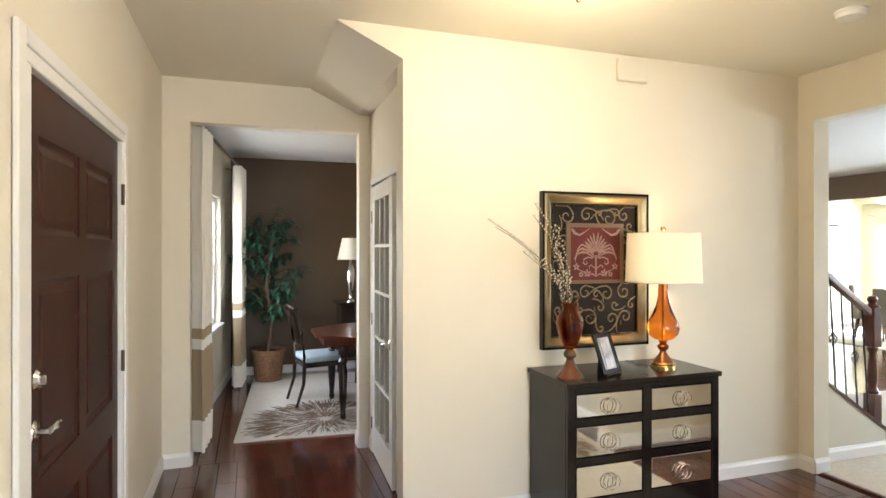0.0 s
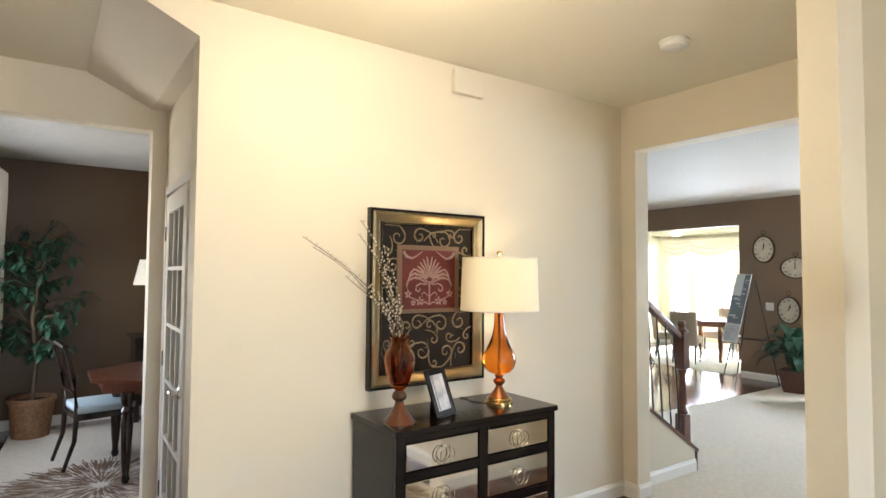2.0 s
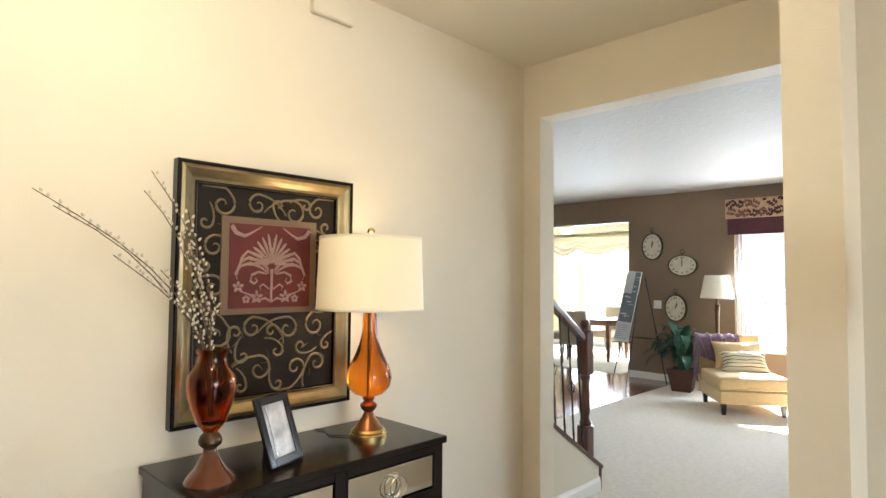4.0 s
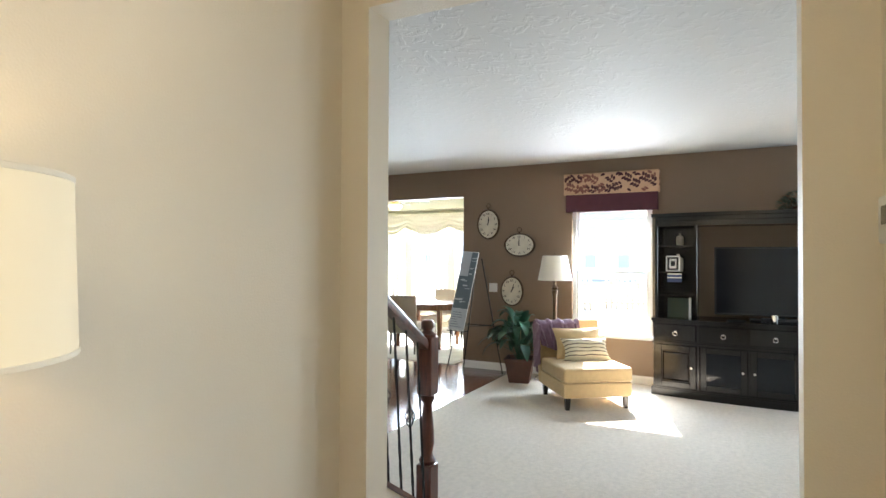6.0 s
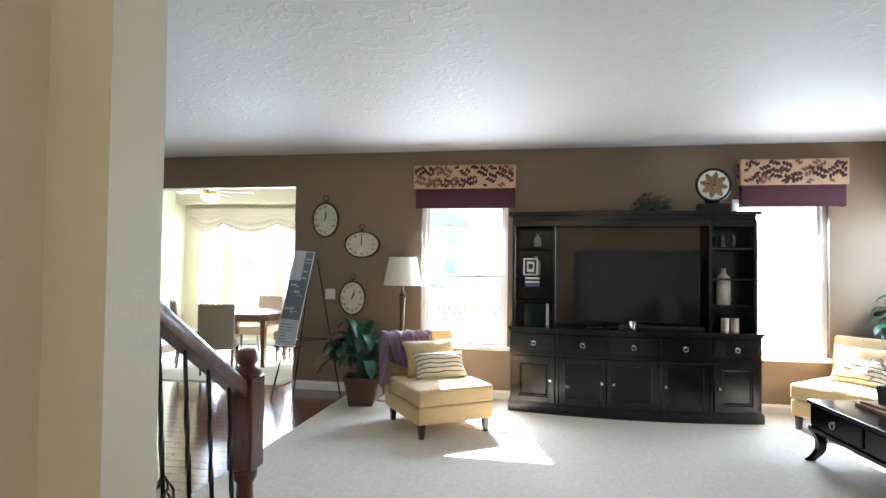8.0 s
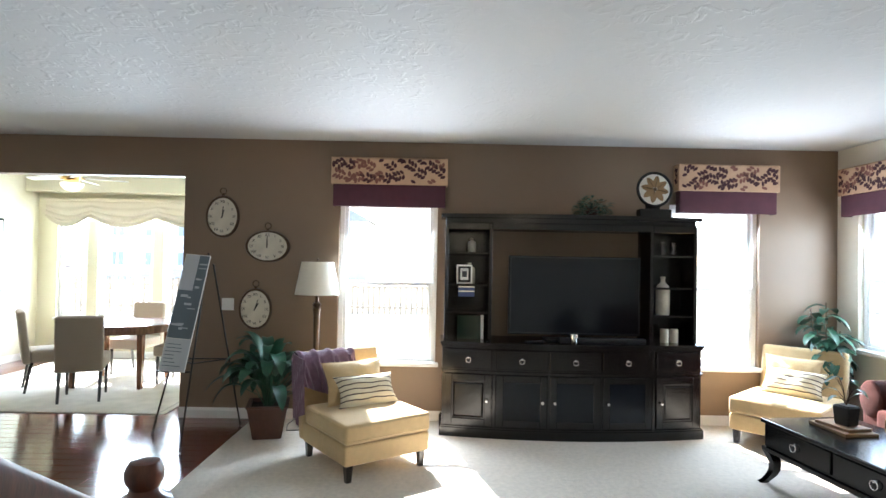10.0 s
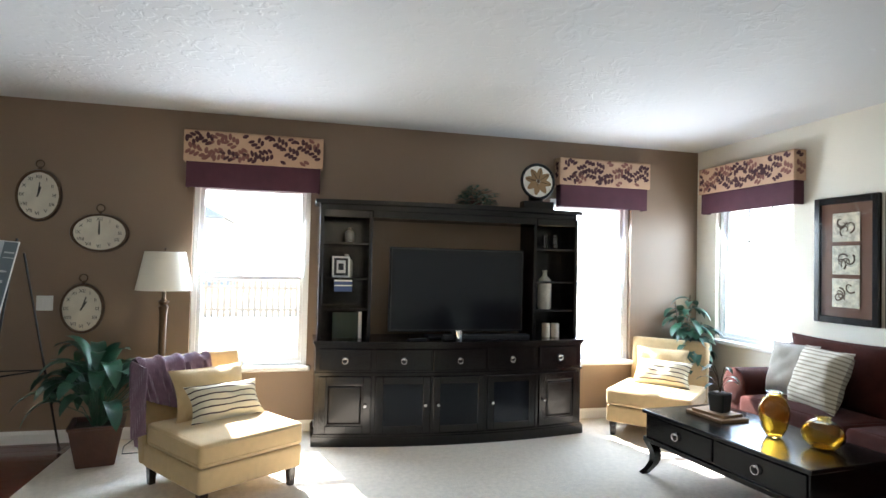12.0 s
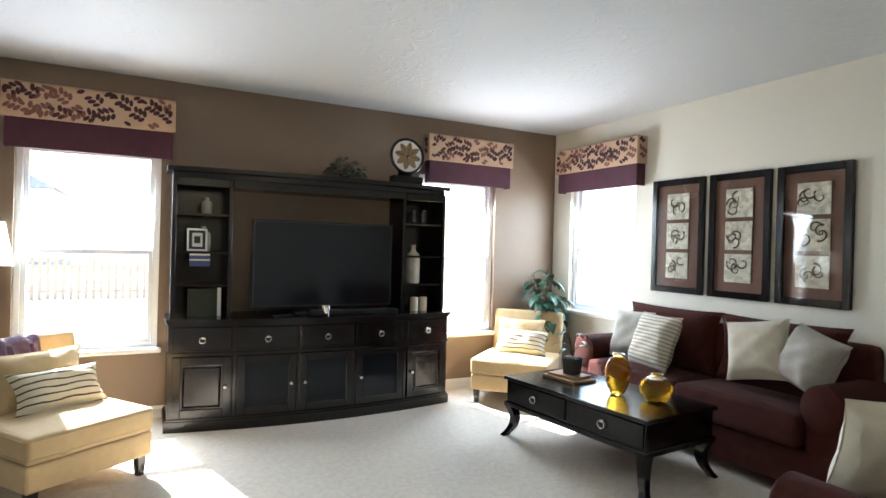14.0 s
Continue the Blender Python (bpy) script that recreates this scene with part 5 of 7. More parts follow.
# ---------- floor lamp ----------
fl = thing("floor_lamp", "dark bronze column floor lamp with cream shade behind the chair", "lamp", pose(11.06, 6.72, 0.006))
part("base", lathe([(0.14, 0), (0.145, 0.012), (0.10, 0.028), (0.045, 0.045), (0.03, 0.07), (0.035, 0.09)], 28), BRONZE, fl, "", True)
part("pole", lathe([(0.035, 0.09), (0.022, 0.11), (0.024, 0.60), (0.030, 1.05), (0.040, 1.11), (0.026, 1.125), (0.044, 1.15), (0.018, 1.17), (0.012, 1.28)], 20), BRONZE, fl, "fluted bronze column", True)
bm = lathe([(0.212, 1.243), (0.152, 1.553), (0.148, 1.553), (0.208, 1.243)], 40, False)
part("shade", bm, SHADE_OFF, fl, "cream drum-cone shade", True)
part("finial", lathe([(0.004, 1.54), (0.004, 1.57), (0.010, 1.578), (0, 1.592)], 10), BRONZE, fl, "", True)

# ---------- potted plants ----------
def planter(parent, r0, r1, h, material, label):
    p = part("pot", lathe([(r0, 0), (r1 * 0.97, h * 0.9), (r1 * 1.05, h * 0.91), (r1 * 1.05, h), (r1 * 0.93, h), (r1 * 0.9, h * 0.9), (0, h * 0.9)], 24, False), material, parent, label, True)
    part("soil", lathe([(r1 * 0.9, h * 0.905), (0, h * 0.92)], 20, False), SOIL, parent, "dark soil")
    return p


pl1 = thing("peace_lily", "broad-leaved green plant in a brown tapered planter", "plant", pose(10.72, 7.06, 0.006, 0, 0, 12))
bm = bmesh.new()
loops = []
for hw, z in ((0.120, 0.0), (0.168, 0.275), (0.178, 0.280), (0.180, 0.298), (0.150, 0.298), (0.146, 0.265)):
    loops.append([bm.verts.new((a * hw, b * hw, z)) for a, b in ((-1, -1), (1, -1), (1, 1), (-1, 1))])
for a_, b_ in zip(loops, loops[1:]):
    for k in range(4):
        bm.faces.new((a_[k], a_[(k + 1) % 4], b_[(k + 1) % 4], b_[k]))
bm.faces.new(list(reversed(loops[0])))
bmesh.ops.bevel(bm, geom=bm.edges[:], offset=0.004, segments=2, affect="EDGES")
part("pot", bm, POT, pl1, "brown square tapered planter", True)
part("soil", box(-0.147, 0.147, -0.147, 0.147, 0.25, 0.266), SOIL, pl1, "dark soil")
rng = random.Random(21)
st = bmesh.new()
for k in range(62):
    a = rng.uniform(0, 2 * math.pi)
    tilt = rng.uniform(0.1, 1.0)
    hgt = rng.uniform(0.16, 0.46) * (1.1 - 0.4 * tilt)
    r = 0.06 + 0.17 * tilt
    base = Vector((r * math.cos(a), r * math.sin(a), 0.27 + hgt))
    tube([(0.03 * math.cos(a), 0.03 * math.sin(a), 0.26), (base.x * 0.45, base.y * 0.45, 0.27 + hgt * 0.6), base], 0.0035, 5, st)
    bm = bmesh.new()
    leaf(bm, base, (math.cos(a) * tilt, math.sin(a) * tilt, 0.55), rng.uniform(0.26, 0.42), rng.uniform(0.085, 0.13), rng.uniform(0.8, 1.9), 0.3, 7)
    part("leaf", bm, LEAF if k % 3 else LEAF2, pl1, "", True)
part("stems", st, LEAF2, pl1, "green leaf stalks", False, "stuff")

pl2 = thing("rubber_plant", "tall leafy green plant in a woven basket in the corner", "plant", pose(10.97, 1.87, 0.006))
planter(pl2, 0.12, 0.15, 0.30, WICKER, "tapered woven basket")
rng = random.Random(22)
st = bmesh.new()
for k in range(9):
    a = k * 2.4
    tip = Vector((0.22 * math.cos(a) * rng.uniform(0.4, 1), 0.18 * math.sin(a) * rng.uniform(0.4, 1), rng.uniform(0.75, 1.27)))
    tube([(0.02 * math.cos(a), 0.02 * math.sin(a), 0.26), tip * 0.6, tip], 0.006, 5, st)
    for q in range(17):
        f = 0.30 + 0.65 * q / 16
        p = tip * f
        p.z = 0.3 + (tip.z - 0.3) * f
        b_ = rng.uniform(0, 6.28)
        bm = bmesh.new()
        leaf(bm, p, (math.cos(b_), math.sin(b_) * 0.8, rng.uniform(-0.1, 0.5)), rng.uniform(0.17, 0.26), rng.uniform(0.07, 0.10), rng.uniform(0.5, 1.2), 0.3, 5)
        part("leaf", bm, LEAF if (k + q) % 3 else LEAF2, pl2, "", True)
part("stems", st, BARK, pl2, "thin stems", False, "stuff")

# ---------- easel with plan board ----------
es = thing("easel", "black metal tripod easel beside the clocks", "easel")
tipp = Vector((10.83, 7.60, 1.50))
feet = [Vector((10.24, 7.63, 0.008)), Vector((10.73, 8.09, 0.0)), Vector((11.02, 7.41, 0.008))]
tops = [Vector((10.70, 7.62, 1.62)), Vector((10.74, 7.70, 1.60)), Vector((10.84, 7.63, 1.52))]
for f_, t_ in zip(feet, tops):
    part("leg", tube([f_ + Vector((0, 0, 0.012)), t_], 0.008, 8), IRON, es, "thin black leg", True)
    part("foot", lathe([(0.012, 0), (0.013, 0.03), (0.009, 0.035)], 10), BLACKPL, es, "rubber foot", True).location = f_
a_ = feet[0].lerp(tops[0], 0.42)
b_ = feet[1].lerp(tops[1], 0.42)
c_ = feet[2].lerp(tops[2], 0.42)
for p, q in ((a_, c_), (b_, c_), (a_, b_)):
    part("brace", tube([p, q], 0.006, 6), IRON, es, "", True)
part("shelf_bar", tube([Vector((10.38, 7.62, 0.625)), Vector((10.44, 7.93, 0.615))], 0.008, 6), IRON, es, "", True)
bd = thing("display_board", "tall printed plan board with slate panels on the easel", "display board")
BOARDM = mat("slate_blue_print", (0.12, 0.15, 0.17), 0.4)
LIGHTB = mat("pale_grey_print", (0.48, 0.50, 0.52), 0.4)
A = Vector((10.33, 7.86, 0.645))
B = Vector((10.33, 7.66, 0.630))
C = Vector((10.64, 7.545, 1.60))
ux = (B - A)
wid = ux.length
ux = ux.normalized()
uz = (C - B)
hgt = uz.length - 0.01
uz = (uz - ux * uz.dot(ux)).normalized()
un = ux.cross(uz)
M = Matrix((ux, -un, uz)).transposed().to_4x4()
M.translation = A
wid = 0.215
def board(name, x0, x1, z0, z1, d, m_, label=""):
    bm = box(x0, x1, -d, 0.0, z0, z1)
    bmesh.ops.transform(bm, matrix=M, verts=bm.verts[:])
    return part(name, bm, m_, bd, label)
board("panel", 0, wid, 0, hgt, 0.008, WHITEPL, "white foam board")
board("print", 0.004, wid - 0.006, hgt * 0.27, hgt - 0.006, 0.0095, BOARDM, "slate printed area")
board("print", 0.004, 0.125, hgt * 0.68, hgt - 0.006, 0.011, LIGHTB, "pale printed panel")
board("print", 0.004, wid - 0.006, 0.004, hgt * 0.265, 0.0095, LIGHTB, "pale printed panel")
rng = random.Random(5)
for k in range(16):
    x = rng.uniform(0.015, wid - 0.09)
    z = rng.uniform(hgt * 0.30, hgt * 0.64) if k < 10 else rng.uniform(hgt * 0.70, hgt * 0.95)
    if k >= 10:
        x = rng.uniform(0.14, wid - 0.08)
    board("line", x, x + rng.uniform(0.03, 0.07), z, z + rng.uniform(0.006, 0.02), 0.0108 if k < 10 else 0.0105, LIGHTB)
for k in range(7):
    board("line", 0.02, wid - rng.uniform(0.03, 0.12), hgt * 0.04 + 0.03 * k, hgt * 0.04 + 0.03 * k + 0.006, 0.0108, BOARDM)

# ---------- three framed panels ----------
for k, (x0, x1) in enumerate(((9.27, 9.815), (8.70, 9.225), (8.14, 8.655))):
    pf = thing("wall_art", "tall black-framed picture of three carved plaster tiles", "picture", pose((x0 + x1) / 2, 1.56, 1.62), "three framed panels")
    w, h = x1 - x0, 0.99
    bm = bmesh.new()
    for a, b, c, d in ((-w / 2, -w / 2 + 0.055, -h / 2, h / 2), (w / 2 - 0.055, w / 2, -h / 2, h / 2), (-w / 2 + 0.055, w / 2 - 0.055, -h / 2, -h / 2 + 0.055), (-w / 2 + 0.055, w / 2 - 0.055, h / 2 - 0.055, h / 2)):
        join(bm, box(a, b, 0.0, 0.035, c, d, 0.006))
    part("frame", bm, BLACKWOOD, pf, "wide black frame")
    part("mount", box(-w / 2 + 0.05, w / 2 - 0.05, 0.002, 0.012, -h / 2 + 0.05, h / 2 - 0.05), MATBOARD, pf, "brown mat board")
    for j in range(3):
        z = 0.255 - 0.255 * j
        tl = part("tile", box(-0.115, 0.115, 0.013, 0.022, z - 0.112, z + 0.112, 0.003), STONE, pf, "cream carved tile")
        rng = random.Random(50 + k * 3 + j)
        for q in range(4):
            cx, cz = rng.uniform(-0.06, 0.06), z + rng.uniform(-0.05, 0.05)
            a0, d_ = rng.uniform(0, 6.28), rng.choice((-1, 1))
            pts = []
            for i in range(15):
                f = i / 14
                rr = 0.008 + 0.045 * f
                aa = a0 + d_ * f * 5.0
                px, pz = cx + rr * math.cos(aa), cz + rr * math.sin(aa)
                pts.append((max(-0.105, min(0.105, px)), 0.024, max(z - 0.103, min(z + 0.103, pz))))
            part("scroll", tube(pts, [0.003 + 0.004 * (i / 14) for i in range(15)], 5), BRONZE, tl, "dark scroll line", True)
    gp = part("glazing", box(-w / 2 + 0.055, w / 2 - 0.055, 0.0320, 0.0335, -h / 2 + 0.055, h / 2 - 0.055), PANE, pf, "clear picture glass")
    gp.visible_shadow = False

# ---------- foyer: mirrored chest ----------
cx0, cx1, cy0, cy1, ctop = 3.575, 4.57, 5.545, 5.985, 0.86
ch = thing("console_chest", "black six-drawer chest with antiqued mirror drawer fronts", "chest of drawers")
part("top", box(cx0 - 0.012, cx1 + 0.012, cy0 - 0.014, cy1, ctop - 0.028, ctop, 0.004), BLACKWOOD, ch, "glossy black top")
bm = box(cx0, cx1, cy0 + 0.022, cy1 - 0.006, 0.10, ctop - 0.028, 0.003)
part("carcass", bm, BLACKWOOD, ch)
part("stile", box(cx0, cx0 + 0.048, cy0, cy0 + 0.022, 0.10, ctop - 0.028, 0.002), BLACKWOOD, ch)
part("stile", box(cx1 - 0.048, cx1, cy0, cy0 + 0.022, 0.10, ctop - 0.028, 0.002), BLACKWOOD, ch)
xm = (cx0 + cx1) / 2
part("stile", box(xm - 0.025, xm + 0.025, cy0, cy0 + 0.022, 0.10, ctop - 0.028, 0.002), BLACKWOOD, ch)
rows_z = [(0.665, 0.800), (0.455, 0.625), (0.235, 0.415)]
for z0, z1 in ((0.800, ctop - 0.028), (0.625, 0.665), (0.415, 0.455), (0.10, 0.235)):
    for a, b in ((cx0 + 0.048, xm - 0.025), (xm + 0.025, cx1 - 0.048)):
        part("rail", box(a, b, cy0, cy0 + 0.022, z0, z1, 0.002), BLACKWOOD, ch)
for z0, z1 in rows_z:
    for a, b in ((cx0 + 0.048, xm - 0.025), (xm + 0.025, cx1 - 0.048)):
        d = part("drawer", box(a + 0.003, b - 0.003, cy0 + 0.006, cy0 + 0.0225, z0 + 0.003, z1 - 0.003, 0.002), BLACKWOOD, ch, "mirror-fronted drawer")
        part("mirror", box(a + 0.008, b - 0.008, cy0 + 0.002, cy0 + 0.0055, z0 + 0.008, z1 - 0.008, 0.0015), MIRROR, d, "antiqued mirror glass")
        mx, mz = (a + b) / 2, (z0 + z1) / 2
        for k, (dx, r) in enumerate(((-0.012, 0.040), (0.012, 0.040))):
            bm = ring(r, 0.0028, 32, 6)
            bmesh.ops.transform(bm, matrix=pose(mx + dx, cy0 - 0.012 - 0.004 * k, mz - 0.012) @ pose(0, 0, 0, 0, 0, 90), verts=bm.verts[:])
            part("ring_pull", bm, CHROME, d, "nickel ring pull", True)
        part("pull_mount", box(mx - 0.012, mx + 0.012, cy0 - 0.016, cy0 + 0.002, mz + 0.022, mz + 0.034, 0.003), CHROME, d)
for x in (cx0 + 0.03, cx1 - 0.03):
    for y in (cy0 + 0.03, cy1 - 0.04):
        part("leg", box(x - 0.028, x + 0.028, y - 0.028, y + 0.028, 0.0, 0.10, 0.002), BLACKWOOD, ch)

# amber glass lamp
lm = thing("table_lamp", "amber glass gourd lamp, lit, with cream drum shade on the chest", "lamp", pose(4.352, 5.755, ctop))
part("base", lathe([(0.074, 0), (0.074, 0.010), (0.068, 0.014), (0.070, 0.022), (0.062, 0.030)], 32), BRASS, lm, "brass base ring", True)
part("foot", lathe([(0.060, 0.030), (0.050, 0.042), (0.026, 0.075), (0.018, 0.095), (0.032, 0.110), (0.034, 0.124), (0.018, 0.138), (0.026, 0.150), (0.020, 0.158)], 32), COPPERY, lm, "copper-brown turned foot", True)
AMBERL = glass("deep_amber_glass", (0.82, 0.24, 0.02), 0.03)
prof = [(0.030, 0.158), (0.062, 0.170), (0.086, 0.198), (0.094, 0.232), (0.084, 0.272), (0.060, 0.320), (0.040, 0.370), (0.030, 0.42), (0.026, 0.50)]
bm = lathe([(0.0, 0.158)] + prof + [(0.0, 0.50)], 40, False)
bmesh.ops.recalc_face_normals(bm, faces=bm.faces[:])
part("glass_body", bm, AMBERL, lm, "amber blown glass body", True)
part("stem", lathe([(0.006, 0.16), (0.006, 0.60), (0.010, 0.62), (0, 0.64)], 12), BRASS, lm, "brass stem", True)
bm = lathe([(0.218, 0.508), (0.208, 0.800), (0.205, 0.800), (0.215, 0.508)], 56, False)
sh = part("shade", bm, SHADE_ON, lm, "cream linen drum shade glowing warm", True)
for z, r in ((0.507, 0.2185), (0.791, 0.2085)):
    part("trim_band", lathe([(r, z), (r + 0.0012, z + 0.001), (r + 0.0012, z + 0.009), (r, z + 0.010)], 56, False), SHADE_OFF, sh, "", True)
part("finial", lathe([(0.004, 0.79), (0.005, 0.812), (0.016, 0.822), (0.014, 0.835), (0, 0.842)], 16), BRASS, lm, "amber ball finial", True)
part("harp", tube([(0.03, 0, 0.64), (0.07, 0, 0.70), (0.05, 0, 0.77), (0, 0, 0.80), (-0.05, 0, 0.77), (-0.07, 0, 0.70), (-0.03, 0, 0.64)], 0.002, 6), BRASS, lm, "", True)
part("cord", tube([(-0.07, 0.03, 0.004), (-0.12, 0.10, 0.004), (-0.09, 0.17, 0.004), (-0.11, 0.215, 0.004)], 0.0025, 6), BLACKPL, lm, "", True)

# amber urn with branches
vz = thing("urn_vase", "dark amber glass urn on a ball-stemmed foot on the chest", "vase", pose(3.675, 5.69, ctop))
prof = [(0.078, 0.0), (0.074, 0.010), (0.046, 0.040), (0.024, 0.082), (0.020, 0.098)]
part("foot", lathe(prof, 36), mat("dark_amber_foot_glass", (0.10, 0.022, 0.006), 0.08, coat=0.8), vz, "flared copper-brown foot", True)
part("ball", lathe([(0.018, 0.098), (0.034, 0.112), (0.036, 0.125), (0.030, 0.140), (0.018, 0.152)], 28), BRONZE, vz, "dark ball stem", True)
prof = [(0.022, 0.152), (0.045, 0.180), (0.064, 0.235), (0.076, 0.290), (0.073, 0.325), (0.054, 0.352), (0.044, 0.368), (0.042, 0.385), (0.052, 0.405)]
inner = [(r - 0.006, z + 0.004) for r, z in prof[1:]]
bm = lathe([(0, 0.152)] + prof + list(reversed(inner)) + [(0, 0.168)], 40, False)
bmesh.ops.recalc_face_normals(bm, faces=bm.faces[:])
part("body", bm, glass("brown_amber_glass", (0.62, 0.17, 0.025), 0.02), vz, "dark amber glass body", True)
br_ = thing("branches", "budding willow branches standing in the amber urn", "dried branches", pose(3.675, 5.69, ctop))
BUD = mat("pale_willow_bud", (0.55, 0.50, 0.40), 0.8)
rng = random.Random(14)
ends_ = [(-0.49, 0.02, 0.87), (-0.44, 0.04, 0.83), (-0.30, -0.02, 0.70), (-0.16, 0.10, 0.97), (-0.10, -0.03, 0.84), (-0.14, 0.05, 0.66), (-0.05, 0.06, 0.72), (-0.09, 0.05, 0.78), (0.02, 0.05, 0.58), (-0.20, 0.06, 0.90)]
for e_ in ends_:
    pts = []
    for i in range(9):
        f = i / 8
        pts.append((e_[0] * f ** 2.0 + 0.008 * math.sin(9 * f + e_[0] * 30), e_[1] * f ** 1.6, 0.20 + (e_[2] - 0.20) * f ** 0.8 + 0.005 * math.sin(11 * f)))
    bm = tube(pts, [0.0028 - 0.0014 * i / 8 for i in range(9)], 5)
    b_ = part("branch", bm, BARK, br_, "thin bent branch", True)
    bm = bmesh.new()
    for i in range(22):
        f = 0.38 + 0.6 * i / 21
        k = min(7, int(f * 8))
        p = Vector(pts[k]).lerp(Vector(pts[k + 1]), f * 8 - k)
        a = rng.uniform(0, 6.28)
        off = Vector((math.cos(a), math.sin(a), 0.4)) * 0.007
        l_ = lathe([(0, 0), (0.0042, 0.004), (0.0038, 0.010), (0, 0.015)], 6, False)
        join(bm, l_, Matrix.Translation(p + off) @ pose(0, 0, 0, rng.uniform(-50, 50), rng.uniform(-50, 50), 0))
    part("bud_cluster", bm, BUD, b_, "pale buds", True, "stuff")

# small photo frame
ph = thing("framed_photo", "dark silver-cornered photo frame propped on the chest", "picture frame", pose(3.93, 5.66, ctop + 0.004, 0, 0, 22) @ pose(0, 0, 0, -20, 0, 0))
bm = box(-0.085, -0.058, -0.008, 0.008, 0, 0.235, 0.003)
for s_ in (box(0.058, 0.085, -0.008, 0.008, 0, 0.235, 0.003), box(-0.058, 0.058, -0.008, 0.008, 0, 0.028, 0.003), box(-0.058, 0.058, -0.008, 0.008, 0.207, 0.235, 0.003)):
    join(bm, s_)
part("frame", bm, BLACKWOOD, ph)
part("photo", box(-0.058, 0.058, 0.0, 0.002, 0.028, 0.207), mat("pale_grey_photo_print", (0.45, 0.46, 0.50), 0.25, vary=0.5, vscale=14), ph, "pale grey photograph")
bm = box(-0.05, -0.044, -0.010, -0.0085, 0.035, 0.20)
part("inner_bead", bm, CHROME, ph)
part("stand", prism([(0.006, 0.18), (0.10, -0.022), (0.075, -0.022), (0.006, 0.10)], -0.03, 0.03, "x"), BLACKWOOD, ph, "fold-out back stand")

# large framed art
ar = thing("framed_art", "large framed scrollwork panel with red damask square", "picture", pose(4.030, 6.0, 1.437))
GILT = mat("antique_silver_gilt_frame", (0.26, 0.205, 0.115), 0.34, 0.85, bump=0.12, scale=30, vary=0.25, vscale=8)
AW, AH = 0.379, 0.477
def moulding(w, h, prof, material, name, label=""):
    """A mitred frame: prof is (inset from the edge, depth towards -y)."""
    bm = bmesh.new()
    corners = ((-1, -1), (1, -1), (1, 1), (-1, 1))
    loops = [[bm.verts.new((sx * (w - i), -d, sz * (h - i))) for sx, sz in corners] for i, d in prof]
    for a_, b_ in zip(loops, loops[1:]):
        for k in range(4):
            bm.faces.new((a_[k], a_[(k + 1) % 4], b_[(k + 1) % 4], b_[k]))
    bmesh.ops.recalc_face_normals(bm, faces=bm.faces[:])
    return part(name, bm, material, ar, label)
moulding(AW, AH, [(0, 0), (0, 0.040), (0.004, 0.044), (0.012, 0.044), (0.014, 0.038)], BLACKWOOD, "outer_edge", "black outer edge")
moulding(AW - 0.0125, AH - 0.0125, [(0, 0.030), (0.003, 0.040), (0.015, 0.042), (0.030, 0.034), (0.045, 0.024), (0.058, 0.020)], GILT, "frame", "antique silver-gold frame")
moulding(AW - 0.070, AH - 0.070, [(0, 0.018), (0.0, 0.024), (0.010, 0.024), (0.012, 0.012)], BLACKWOOD, "inner_edge")
bm = bmesh.new()
for k in range(70):
    f = -1 + 2 * k / 69
    for p in ((f * (AW - 0.076), -0.0255, AH - 0.076), (f * (AW - 0.076), -0.0255, -AH + 0.076)):
        join(bm, lathe([(0, -0.003), (0.0032, 0), (0, 0.003)], 5, False), Matrix.Translation(p))
for k in range(90):
    f = -1 + 2 * k / 89
    for p in ((AW - 0.076, -0.0255, f * (AH - 0.076)), (-AW + 0.076, -0.0255, f * (AH - 0.076))):
        join(bm, lathe([(0, -0.003), (0.0032, 0), (0, 0.003)], 5, False), Matrix.Translation(p))
part("beading", bm, GILT, ar, "fine beaded edge", False, "stuff")
part("panel", box(-AW + 0.07, AW - 0.07, -0.012, -0.004, -AH + 0.07, AH - 0.07), mat("black_brown_painted_panel", (0.013, 0.009, 0.007), 0.5, spec=0.2, vary=0.4, vscale=6), ar, "dark painted panel")
SCR = mat("champagne_scroll_paint", (0.17, 0.125, 0.065), 0.5)
def spiral(cx, cz, r0, turns, a0, sgn, tail):
    pts = []
    for i in range(22):
        f = i / 21
        r = r0 * (0.18 + 0.82 * f)
        a = a0 + sgn * turns * 2 * math.pi * f
        pts.append((cx + r * math.cos(a), -0.0135, cz + r * math.sin(a)))
    p = Vector(pts[-1])
    d = (p - Vector(pts[-2])).normalized()
    side = Vector((d.z, 0, -d.x)) * sgn
    for i in range(1, 9):
        p = p + d * tail / 8
        d = (d - side * 0.12).normalized()
        pts.append(tuple(p))
    lim = lambda v, m_: max(-m_, min(m_, v))
    pts = [(lim(x, AW - 0.085), y, lim(z, AH - 0.085)) for x, y, z in pts]
    return tube(pts, [0.0028 + 0.0028 * math.sin(math.pi * i / (len(pts) - 1)) for i in range(len(pts))], 5)
rng = random.Random(3)
